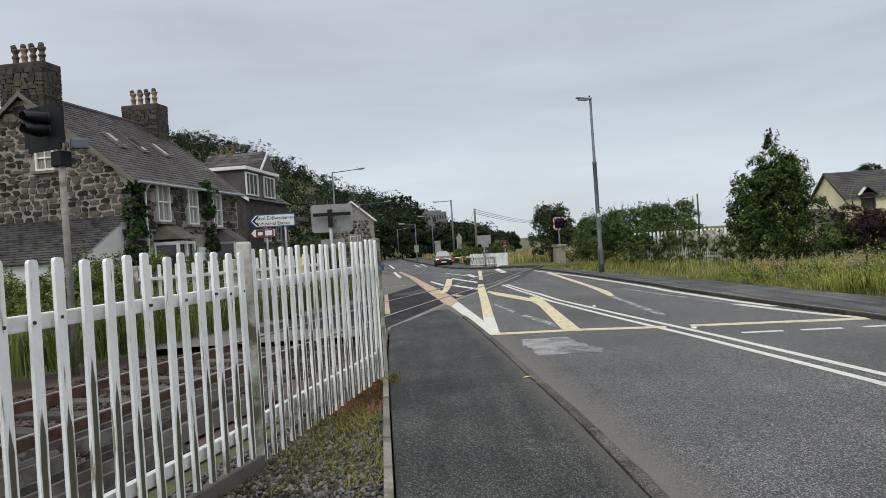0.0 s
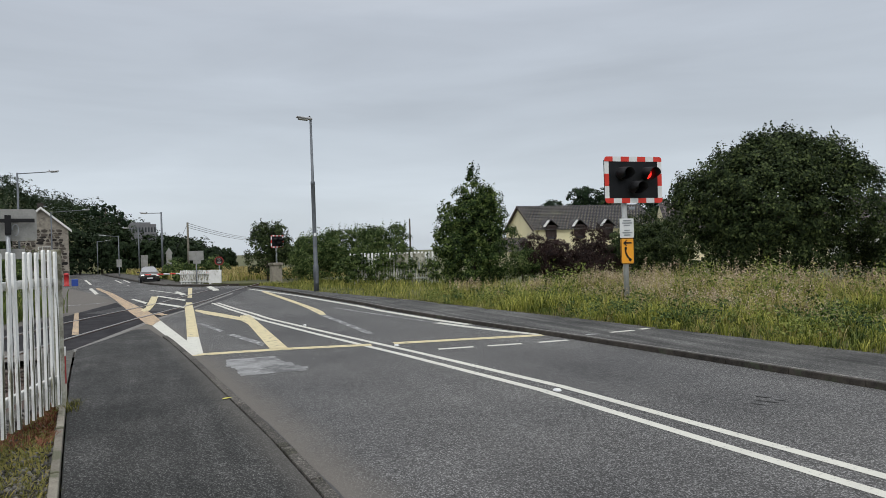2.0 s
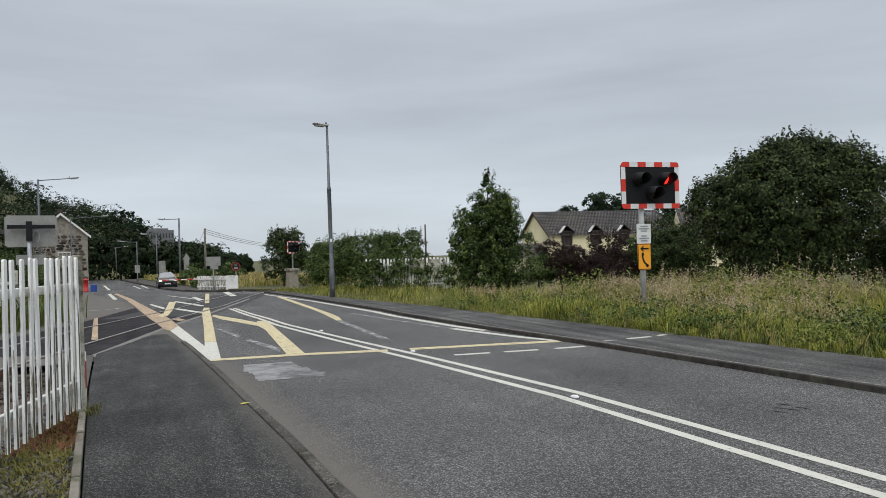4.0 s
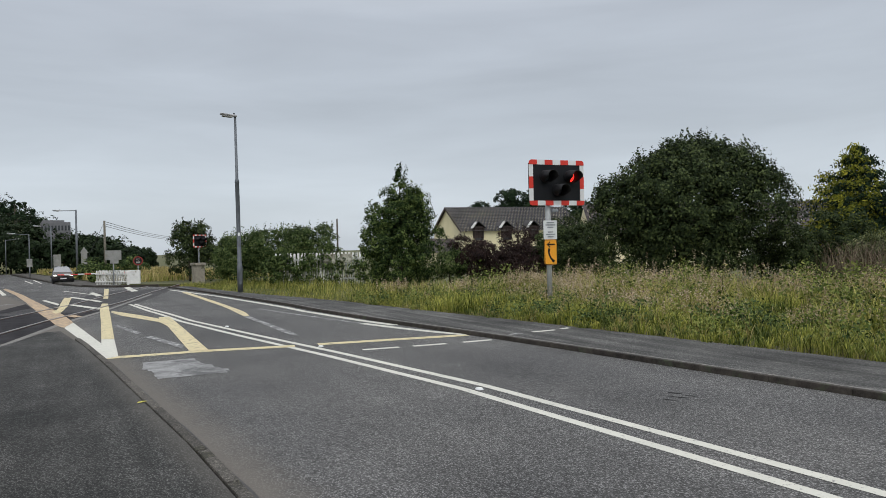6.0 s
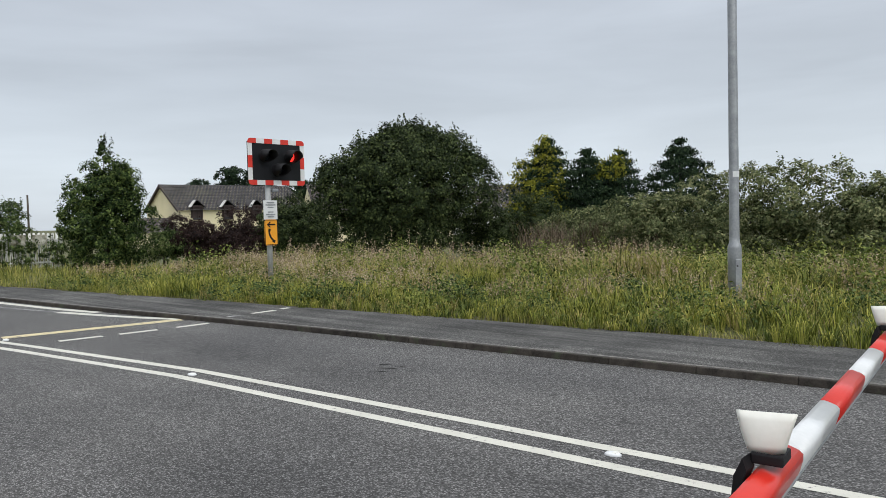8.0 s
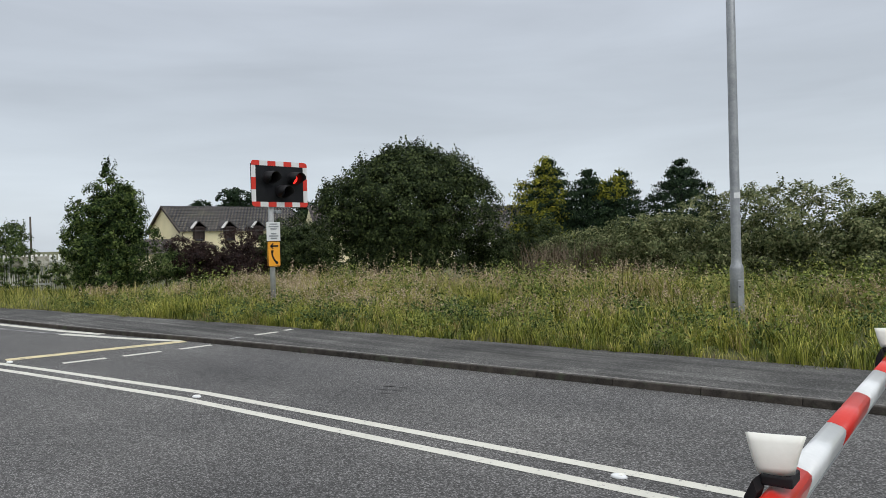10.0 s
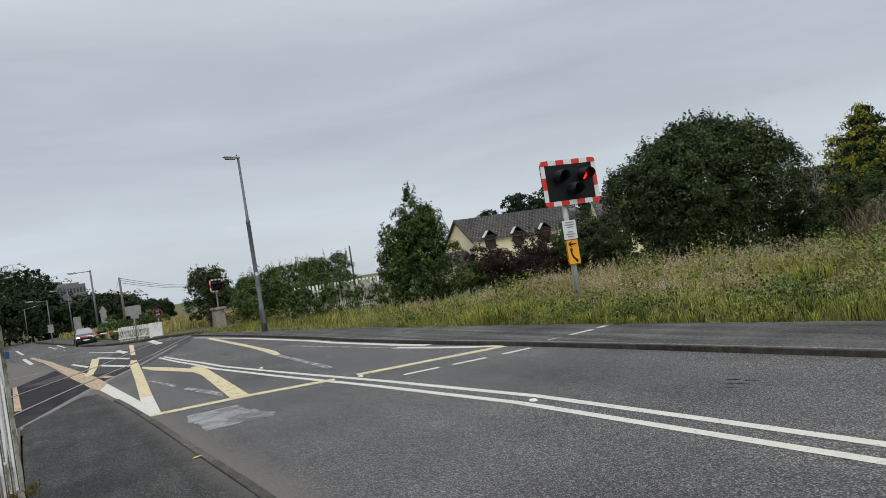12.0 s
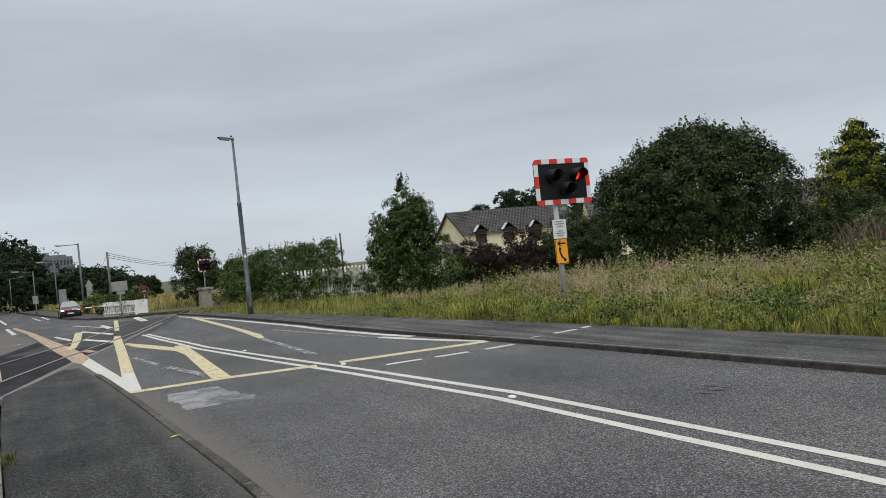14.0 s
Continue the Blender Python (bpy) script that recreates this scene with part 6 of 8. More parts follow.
# shrubs between the tree and the houses
for x, y, w, h, mt, lab, n in ((14.4, 27.0, 1.0, 1.4, "leaf_hedge", "light green shrub behind the long grass", 6000), (15.9, 26.6, 1.1, 1.75, "leaf_purple", "dark purple-leaved shrub behind the long grass", 9500), (17.6, 26.2, 1.0, 1.65, "leaf_purple", "dark purple-leaved shrub behind the long grass", 8500), (19.3, 25.4, 1.1, 2.3, "leaf_bush", "dark green shrub behind the long grass", 14000),
                                (20.2, 27.0, 1.4, 2.3, "leaf_hedge", "light green shrub behind the long grass", 16000), (22.0, 27.5, 1.5, 2.6, "leaf_bush", "dark green shrub behind the long grass", 12000), (24.0, 26.0, 1.8, 2.4, "leaf_bush", "dark green shrub behind the long grass", 6000),
                                (23.4, 29.4, 1.7, 2.5, "leaf_bush", "dark green shrub behind the long grass", 9000),
                                (20.9, 31.5, 1.3, 2.4, "leaf_purple", "dark purple-leaved shrub behind the long grass", 4500)):
    plant("shrub", (x, y, 0), lumps_random(6, (w, 0.7, h * 0.75), h * 0.36, 0.3, int(x * 7)) + [((0, 0, h * 0.48), (w * 1.05, 0.7, h * 0.46))] * 2, int(n * 1.25), 0.09, M[mt], lab, "shrub", (0.8, 0.05), 0.14, 12, 0.3, "shrubs", 25)


def conifer(at, h, r, mat, n, label, tips=None, seed=0, columns=1):
    """A conifer: whorls of drooping sprays on a straight trunk."""
    t = thing("conifer", at, 0, label, "conifer", "conifers")
    rr = np.random.default_rng(seed)
    bm = bmesh.new()
    rod(bm, (0, 0, -0.1), (0, 0, h * 0.93), 0.14, 0.02, 8)
    part("trunk", bm, M["bark"], t, "", True)
    k = n // 16
    zf = rr.beta(1.0, 1.35, k)
    lay_ = np.round(zf * 11) / 11 + rr.normal(0, 0.018, k)
    z = np.clip(lay_, 0.02, 0.99) * h
    ang = rr.uniform(0, 2 * math.pi, k)
    lobes = 1 + 0.30 * np.sin(ang * 3 + seed + z * 0.8) + 0.20 * np.sin(ang * 7 + z * 5)
    rad = 1.12 * r * (1 - z / h) ** 0.74 * lobes * rr.uniform(0.5, 1.12, k)
    c = np.stack([rad * np.cos(ang), rad * np.sin(ang), z - rad * 0.18], 1)
    d = np.stack([np.cos(ang), np.sin(ang), np.full(k, 0.35)], 1)
    pos = np.repeat(c, 16, 0) + rr.normal(0, 0.105, (k * 16, 3)) * np.array([1, 1, 0.6])
    pos[:, 2] = np.maximum(pos[:, 2], 0.05)
    out = np.repeat(d, 16, 0)
    ob = new("crown", leaf_mesh("crown", pos, out, 0.15, M[mat], 0.42, 0.5))
    ob.parent = t
    if tips:
        sel = (pos[:, 2] > h * tips[1]) & (np.repeat(rr.random(k), 16) < 0.6) & (np.repeat(np.cos(ang - 2.6), 16) > -0.35)
        q = pos[sel] + rr.normal(0, 0.06, (sel.sum(), 3)) + np.array([-0.15, 0.1, 0.12])
        ob = new("golden_foliage", leaf_mesh("golden_foliage", q, out[sel], 0.15, M[tips[0]], 0.42, 0.3))
        ob.parent = t
        tagged(ob, "yellow-green young tips")
    return t


conifer((29.4, 18.9, -0.1), 5.3, 2.7, "leaf_conifer", 26000, "broad golden and green garden conifer", ("leaf_gold", 0.12), 3)
conifer((30.5, 17.5, -0.1), 4.75, 2.6, "leaf_conifer", 26000, "broad dark green garden conifer", None, 5)
conifer((28.2, 18.9, -0.1), 2.9, 1.9, "leaf_conifer", 11000, "low spreading golden conifer", ("leaf_gold", 0.3), 9)
conifer((31.2, 16.0, -0.1), 4.6, 1.6, "leaf_conifer", 15000, "slim conifer with yellow tips", ("leaf_gold", 0.72), 7)
conifer((30.6, 16.5, -0.1), 4.1, 1.5, "leaf_conifer", 13000, "slim conifer with yellow tips", ("leaf_gold", 0.78), 11)
conifer((32.0, 13.6, -0.1), 5.0, 2.9, "leaf_conifer", 28000, "broad dark green garden conifer", None, 13)

# scrub bank behind the second lamp
for i, (x, y, w, h, mt) in enumerate(((24.0, 14.2, 1.9, 1.7, "leaf_grey"), (23.6, 12.2, 1.6, 1.7, "leaf_grey"), (21.6, 9.4, 1.5, 2.2, "leaf_grey"), (21.5, 7.0, 1.7, 2.9, "leaf_grey"), (21.6, 5.0, 1.7, 2.9, "leaf_grey"), (20.6, 3.2, 1.5, 2.3, "leaf_grey"), (21.0, 0.5, 2.0, 2.8, "leaf_grey"), (20.5, -3.0, 2.2, 2.6, "leaf_grey"), (26.2, 17.6, 1.6, 2.6, "leaf_bush"), (24.4, 18.8, 1.2, 2.2, "leaf_bush"))):
    plant("scrub_bush", (x, y, 0), lumps_random(9, (0.9, w * 0.8, h * 0.66), h * 0.42, 0.4, 40 + i) + [((0, 0, h * 0.48), (0.95, w * 1.0, h * 0.50))] * 3, 19500 if y > 2 else 8000, 0.090, M[mt], "olive-green scrub bush on the bank", "bush", (1.0, 0.05), 0.13, 10, 0.3, "scrub bushes", 12, 0.5)


def stalks(name, n, place, length, material, label, category, width=0.006, bend=0.4, kinds=None):
    """Bent tapering blades, two quads and a tip each."""
    P = np.array([place() for _ in range(n)])
    base, hgt = P[:, :3], P[:, 3] * length
    a = np.array([2.5 * math.pi * noise.noise(Vector((p[0] * 0.55, p[1] * 0.55, 4.0))) for p in base]) + rng.normal(0, 1.1, n)
    d = np.stack([np.cos(a), np.sin(a), np.zeros(n)], 1)
    sdir = np.stack([-np.sin(a + rng.normal(0, 0.6, n)), np.cos(a), np.zeros(n)], 1)
    b = (bend * rng.uniform(0.2, 1.4, n) * hgt)[:, None]
    w = (width * rng.uniform(0.7, 1.5, n) * np.clip(hgt / 0.55, 0.4, 1.1))[:, None]
    up = np.array([0, 0, 1.0])[None]
    p1 = base + up * (hgt * 0.45)[:, None] + d * b * 0.18
    p2 = base + up * (hgt * 0.82)[:, None] + d * b * 0.55
    p3 = base + up * (hgt * (1 - 0.12 * bend))[:, None] + d * b * 1.1
    v = np.stack([base - sdir * w, base + sdir * w, p1 - sdir * w * 0.9, p1 + sdir * w * 0.9, p2 - sdir * w * 0.6, p2 + sdir * w * 0.6, p3], 1).reshape(-1, 3)
    i = np.arange(n)[:, None] * 7
    tris = np.concatenate([i + np.array(t)[None] for t in ((0, 1, 3), (0, 3, 2), (2, 3, 5), (2, 5, 4), (4, 5, 6))])
    return tagged(new(name, raw_mesh(name, v, tris, material)), label, category, "", "stuff"), p3, d


def verge_place(y0, y1, w0, w1, h0, h1, front=2.0):
    def f():
        y = rng.uniform(y0, y1)
        e = along(FAR_BACK, y)
        s = rng.uniform(w0, w1) if w0 else rng.uniform(0, 1) ** 1.4 * w1
        x = e + 0.02 + s + 0.12 * math.sin(y * 2.3) + 0.08 * math.sin(y * 5.1)
        cl_ = 0.80 + 0.75 * noise.noise(Vector((x * 0.6, y * 0.6, 3.0))) + 0.35 * noise.noise(Vector((x * 0.22, y * 0.22, 17.0))) + 0.25 * noise.noise(Vector((x * 2.1, y * 2.1, 8.0)))
        k = min(1.0, s / front) ** 1.1
        return (x, y, ground_z(y) - 0.03, max(0.12, (h0 + (h1 - h0) * k) * cl_ * rng.uniform(0.6, 1.2)))
    return f


def patchy(f):
    """Keeps a place mostly where the drift of the verge favours it."""
    def g_():
        for _ in range(6):
            p = f()
            if noise.noise(Vector((p[0] * 0.35, p[1] * 0.35, 31.0))) + 0.5 * noise.noise(Vector((p[0] * 1.1, p[1] * 1.1, 5.0))) > 0.02:
                break
        return p
    return g_


bm = bmesh.new()
strip(bm, lambda y: along(FAR_BACK, y), lambda y: along(FAR_BACK, y) + 26, [-20, -10, -4, 0, 4, 8, 12, 16, 20, 24, 28, 32, 36, 41], 0.01)
structure("verge_ground", bm, M["soil"], "dark soil and thatch under the long grass", "ground")


def tufts(name, n, blades, y0, y1, w0, w1, height, material, label, width=0.007):
    """Clumps of blades that fan out from one root and arch over."""
    roots = []
    for _ in range(n):
        y = rng.uniform(y0, y1)
        s = w0 + (w1 - w0) * rng.random() ** 1.3
        x = along(FAR_BACK, y) + s + 0.1 * math.sin(y * 2.3)
        lush = 0.85 + 0.7 * noise.noise(Vector((x * 0.5, y * 0.5, 12.0)))
        roots.append((x, y, ground_z(y), height * max(0.35, lush) * rng.uniform(0.7, 1.2) * (0.55 + 0.45 * min(1.0, s / 0.8))))
    roots = np.repeat(np.array(roots), blades, 0)
    k = len(roots)
    a = rng.uniform(0, 2 * math.pi, k)
    d = np.stack([np.cos(a), np.sin(a), np.zeros(k)], 1)
    h = roots[:, 3] * rng.uniform(0.55, 1.15, k)
    reach = (h * rng.uniform(0.12, 0.75, k))[:, None]
    base = roots[:, :3] + d * rng.uniform(0.0, 0.09, k)[:, None]
    side = np.stack([-d[:, 1], d[:, 0], np.zeros(k)], 1) * (width * rng.uniform(0.6, 1.4, k))[:, None]
    up = np.array([0, 0, 1.0])
    p1 = base + up * (h * 0.55)[:, None] + d * reach * 0.25
    p2 = base + up * (h * 0.92)[:, None] + d * reach * 0.65
    p3 = base + up * (h * rng.uniform(0.62, 1.0, k))[:, None] + d * reach * 1.25
    v = np.stack([base - side, base + side, p1 - side, p1 + side, p2 - side * 0.7, p2 + side * 0.7, p3], 1).reshape(-1, 3)
    i = np.arange(k)[:, None] * 7
    tris = np.concatenate([i + np.array(t)[None] for t in ((0, 1, 3), (0, 3, 2), (2, 3, 5), (2, 5, 4), (4, 5, 6))])
    return tagged(new(name, raw_mesh(name, v, tris, material)), label, "grass", "", "stuff")


def seeds(tips, dirs, k, size, drop):
    """Feathery heads along the last part of each stalk."""
    pos = np.repeat(tips, k, 0) - np.repeat(dirs, k, 0) * 0.03 + rng.normal(0, 0.020, (len(tips) * k, 3)) + np.tile(np.linspace(-drop, 0.03, k), len(tips))[:, None] * np.array([0.2, 0.2, 1.0])
    return tagged(new("seed_heads", leaf_mesh("seed_heads", pos, np.zeros_like(pos) + np.array([0, -0.5, 0.6]), size, M["seed"], 0.45)), "pinkish feathery grass seed heads", "grass", "", "stuff")


stalks("verge_grass", 40000, verge_place(-3, 22, 0, 10.5, 0.22, 0.66, 5.5), 1.0, M["grass"], "long green grass on the verge", "grass", 0.008, 1.15)
tufts("verge_grass", 1250, 24, -3, 19, 0.05, 5.5, 0.37, M["grass_fresh"], "fresh yellow-green tufts of arching grass", 0.0055)
tufts("verge_grass", 360, 20, -3, 19, 0.02, 4.5, 0.34, M["grass_bank"], "darker rank grass tufts along the footway", 0.0065)
stalks("verge_grass", 12000, verge_place(20, 44, 0, 6.0, 0.20, 0.42), 1.0, M["grass"], "green grass on the verge by the hedge", "grass", 0.012, 0.5)
stalks("dry_grass", 4200, verge_place(-3, 24, 0, 0.30, 0.08, 0.20, 0.5), 1.0, M["twig"], "brown dead grass litter along the footway edge", "grass", 0.006, 1.4)
tufts("dry_grass", 150, 20, -3, 18, 0.05, 6.0, 0.38, M["grass_dry"], "bleached straw tufts leaning over the footway edge", 0.005)
stalks("dry_grass", 11000, patchy(verge_place(-3, 24, 1.2, 10.0, 0.24, 0.70, 6.5)), 1.0, M["grass_dry"], "dry straw-coloured grass stalks", "grass", 0.0045, 0.6)
_, tips, dirs = stalks("tall_grass", 6600, patchy(verge_place(-3, 22, 1.8, 10.5, 0.36, 0.78, 6.5)), 1.0, M["grass_dry"], "tall flowering grass stalks", "grass", 0.0038, 0.4)
seeds(tips, dirs, 8, 0.048, 0.14)
_, tips, dirs = stalks("tall_grass", 260, patchy(verge_place(11, 17, 4.5, 7.5, 0.80, 1.08, 3.0)), 1.0, M["grass_dry"], "tallest flowering grass in front of the bushes", "grass", 0.0042, 0.45)
seeds(tips, dirs, 12, 0.055, 0.24)


def bramble_place():
    y = rng.uniform(-3, 22)
    x = along(FAR_BACK, y) + rng.uniform(3.8, 11.5)
    if noise.noise(Vector((x * 0.45, y * 0.45, 21.0))) < -0.05:
        y = rng.uniform(-3, 12)
        x = along(FAR_BACK, y) + rng.uniform(5.5, 12.0)
    return (x, y, ground_z(y) + rng.uniform(0.1, 0.75))


M["leaf_weed"] = foliage("bramble_leaf", (0.020, 0.036, 0.007), (0.125, 0.165, 0.034), (0.33, 0.34, 0.10), patch=0.8)


def leafy(n, r0, r1, tall, leaves, size, material, label, place):
    """Sprawling clumps of broad leaves pushed up through the grass."""
    pts = []
    for c in (place() for _ in range(n)):
        r = rng.uniform(r0, r1)
        for _ in range(int(10 + 26 * r)):
            d = rng.normal(0, 1, 3)
            d /= np.linalg.norm(d)
            pts.append((c[0] + d[0] * r, c[1] + d[1] * r * 1.3, ground_z(c[1]) + 0.12 + abs(d[2]) * rng.uniform(0.5, 1.2) * min(r * 1.5, tall)))
    pos = np.repeat(np.array(pts), leaves, 0) + rng.normal(0, 0.09, (len(pts) * leaves, 3))
    pos[:, 2] = np.maximum(pos[:, 2], 0.03)
    return tagged(new("brambles", leaf_mesh("brambles", pos, np.zeros_like(pos) + np.array([0, -0.3, 0.8]), size, material, 0.55)), label, "brambles", "", "stuff")


def low_place():
    y = rng.uniform(-3, 20)
    return (along(FAR_BACK, y) + 0.25 + rng.random() ** 1.2 * 4.0, y, 0.0)


leafy(120, 0.25, 0.75, 0.72, 11, 0.080, M["leaf_weed"], "low bramble and weed leaves among the grass", bramble_place)
leafy(60, 0.12, 0.36, 0.32, 10, 0.065, M["leaf_hedge"], "dark green weed leaves near the footway", low_place)
leafy(60, 0.10, 0.30, 0.30, 10, 0.060, M["leaf_weed"], "yellow-green weed leaves near the footway", low_place)


def bare_place():
    y = rng.uniform(9.5, 15)
    return (along(FAR_BACK, y) + rng.uniform(13.0, 17), y, 0.2, rng.uniform(0.5, 1.5))




stalks("dry_twigs", 2200, bare_place, 1.0, M["twig"], "tangle of bare brown twigs", "twigs", 0.007, 0.9)


# ---- strip beside the near fence, and the railside ----
def weed_place(y0, y1):
    def f():
        y = rng.uniform(y0, y1)
        x0, x1 = fence_x(y) - 0.1, along(EDGING, y) - 0.05
        return (x0 + (x1 - x0) * rng.random() ** 0.8, y, 0.03, rng.uniform(0.4, 1.2))
    return f


stalks("weeds", 5200, weed_place(4.6, 8.3), 0.070, M["weed"], "low green and yellow weeds beside the fence", "weeds", 0.010, 1.2)
stalks("weeds", 1100, weed_place(3.4, 5.6), 0.050, M["weed"], "sparse low weeds in the gravel", "weeds", 0.009, 1.2)
stalks("weeds", 1500, weed_place(6.6, 8.4), 0.085, M["weed_red"], "reddish-brown weeds beside the fence", "weeds", 0.012, 1.0)
stalks("weeds", 200, lambda: (along(EDGING, 8.25) + rng.uniform(-0.1, 0.16), 8.25 + rng.uniform(-0.25, 0.25), 0.04, rng.uniform(0.5, 1.4)), 0.075, M["weed"], "tuft of weeds at the fence end", "weeds", 0.009, 1.1)


def bank_place():
    y = rng.uniform(4, 24)
    return (rail_x(y, 1.5) - 1.5 - rng.random() ** 1.3 * 9, y, 0.0, rng.uniform(0.3, 1.0))


stalks("bank_grass", 17000, bank_place, 1.0, M["grass_bank"], "long green grass on the far side of the track", "grass", 0.011, 0.5)
for i, (x, y, h) in enumerate(((-12.6, 21.0, 1.5), (-10.9, 20.2, 1.4), (-9.3, 20.6, 1.7), (-8.2, 22.0, 1.5), (-8.4, 25.5, 1.6), (-7.6, 28.5, 1.7), (-13.6, 18.0, 1.4), (-11.2, 15.6, 1.7), (-9.9, 16.6, 1.6), (-8.3, 17.4, 1.75), (-10.4, 13.4, 1.6))):
    plant("hedge_bush", (x, y, 0), lumps_random(5, (0.7, 0.7, h * 0.7), h * 0.42, 0.3, 90 + i), 4500, 0.085, M["leaf_lime"], "low bright green garden bush in front of the house", "bush", (0.7, 0.05), 0.12, 12, 0.3, "garden hedge", 25)
for i, (x, y, h) in enumerate(((-8.7, 39.0, 2.4), (-7.6, 42.5, 2.6), (-6.6, 46.0, 2.2), (-9.2, 35.6, 2.0))):
    plant("hedge_bush", (x, y, -0.2), lumps_random(5, (1.0, 1.0, h * 0.7), h * 0.4, 0.3, 190 + i), 5500, 0.11, M["leaf_hedge"], "tall garden bush beside the side road", "bush", (0.7, 0.05), 0.15, 12, 0.3, "garden hedge", 25)


# ---- wooded hill and far trees ----
def hill_z(x, y):
    """A long wooded hill: high to the west, falling away towards the sea."""
    az = math.degrees(math.atan2(x, y))
    crest = float(np.interp(az, [-60, -30, -20, -16, -13.5, -10.9, -8, -5.4, -2.8, -0.7, 3.7, 6.2, 6.8], [0.18, 0.175, 0.162, 0.156, 0.135, 0.118, 0.086, 0.071, 0.061, 0.036, 0.020, -0.010, -0.02]))
    d = math.hypot(x, y)
    peak = 1.55 + 230 * crest
    s = min(1.0, max(0.0, (d - 118) / 112))
    return -0.6 + (peak + 0.6 - 3.0) * s ** 0.8


bm = bmesh.new()
rows = []
for d in np.linspace(118, 300, 14):
    row = []
    for az in np.linspace(-58, 6.8, 44):
        x, y = d * math.sin(radians(az)), d * math.cos(radians(az))
        zz = hill_z(x, y) if d < 240 else hill_z(x * 235 / d, y * 235 / d) - (d - 240) * 0.3
        row.append(bm.verts.new((x, y, max(-0.7, zz))))
    rows.append(row)
for p, q in zip(rows, rows[1:]):
    for i in range(len(p) - 1):
        bm.faces.new((p[i], p[i + 1], q[i + 1], q[i]))
structure("hill_ground", bm, M["soil"], "steep hillside under the woods", "hill", smooth=True)
rw = np.random.default_rng(21)
allpos, allout = [], []
for i in range(760):
    az = rw.uniform(-48, 6.0)
    d = 118 + 118 * rw.random() ** 0.62
    x, y = d * math.sin(radians(az)), d * math.cos(radians(az))
    r = rw.uniform(2.2, 4.2) * (1.0 if az < -1 else 0.62)
    if az > 3.5:
        r *= 0.7
    c = np.array([x, y, hill_z(x, y) + r * 0.45])
    lumps = [(c + rw.normal(0, 0.4, 3) * r * np.array([1, 1, 0.5]), (r * 0.75, r * 0.75, r * 0.6)) for _ in range(4)]
    p, o = crown_points(lumps, 215, 2, 0.50, 0.05)
    allpos.append(p)
    allout.append(o)
pos, out = np.concatenate(allpos), np.concatenate(allout)
tagged(new("hillside_wood", leaf_mesh("hillside_wood", pos, out, 0.44, M["leaf_wood"], 0.75, 0.0, 0.28)), "dense dark green woodland covering the hill", "woodland", "", "stuff")
# near row of trees at the hill's foot
for i, (az, d, h) in enumerate(((-6.0, 112, 6.5), (-4.4, 110, 7.0), (-3.0, 108, 6.0), (-1.6, 104, 5.2), (0.2, 104, 4.6), (1.8, 102, 4.0), (3.2, 100, 3.9), (4.4, 98, 3.0), (-8.5, 100, 6.5), (-10.5, 92, 6.8), (5.4, 108, 2.8))):
    x, y = d * math.sin(radians(az)), d * math.cos(radians(az))
    plant("tree", (x, y, G60), [((0, 0, h * 0.6), (h * 0.36, h * 0.36, h * 0.4)), ((-h * 0.2, 0, h * 0.5), (h * 0.28, h * 0.28, h * 0.3)), ((h * 0.22, 0, h * 0.45), (h * 0.28, h * 0.28, h * 0.32)), ((0, 0, h * 0.2), (h * 0.42, h * 0.42, h * 0.24))], 3400, 0.42, M["leaf_wood"], "dark green tree at the foot of the hill", "tree", (h * 0.5, 0.16), 0.4, 8, 0.25, "trees below the hill")
# spreading pine on the skyline
pine_at = (-7.6, 162.0, hill_z(-7.6, 162.0))
plant("pine_tree", pine_at, [((0, 0, 6.2), (2.2, 2.2, 0.7)), ((-2.0, 0, 5.2), (1.8, 1.8, 0.6)), ((1.8, 0, 4.6), (1.9, 1.9, 0.6)), ((0.4, 0, 3.4), (2.4, 2.4, 0.7)), ((3.0, 0, 3.2), (1.4, 1.4, 0.5))], 2600, 0.42, M["leaf_conifer"], "spreading pine on the hill's skyline", "tree", (5.5, 0.28), 0.35, 8, 0.2)
# low scrub at the corner by the gate and sign
for i, (x, y, h) in enumerate(((1.5, 66, 1.4), (3.0, 68, 1.7), (4.6, 70, 1.5), (6.5, 72, 1.3), (2.8, 58.5, 0.7))):
    plant("scrub_bush", (x, y, -0.3), lumps_random(4, (0.9, 0.7, h * 0.7), h * 0.42, 0.2, 300 + i), 2600, 0.16, M["leaf_hedge"], "low scrub bush behind the crossing", "bush", (0.6, 0.05), 0.2, 10, 0.3, "scrub bushes")


def corner_place():
    y = rng.uniform(53, 95)
    lo = float(np.interp(y, [50, 58, 69, 102], [4.6, 2.3, 1.0, -3.4]))
    return (rng.uniform(lo, lo + 11), y, -0.32, rng.uniform(0.4, 1.0))


stalks("rough_grass", 8000, corner_place, 0.75, M["grass_dry"], "rough pale grass beside the railway", "grass", 0.03, 0.5)
stalks("rough_grass", 5000, corner_place, 0.6, M["grass"], "rough green grass beside the railway", "grass", 0.03, 0.5)
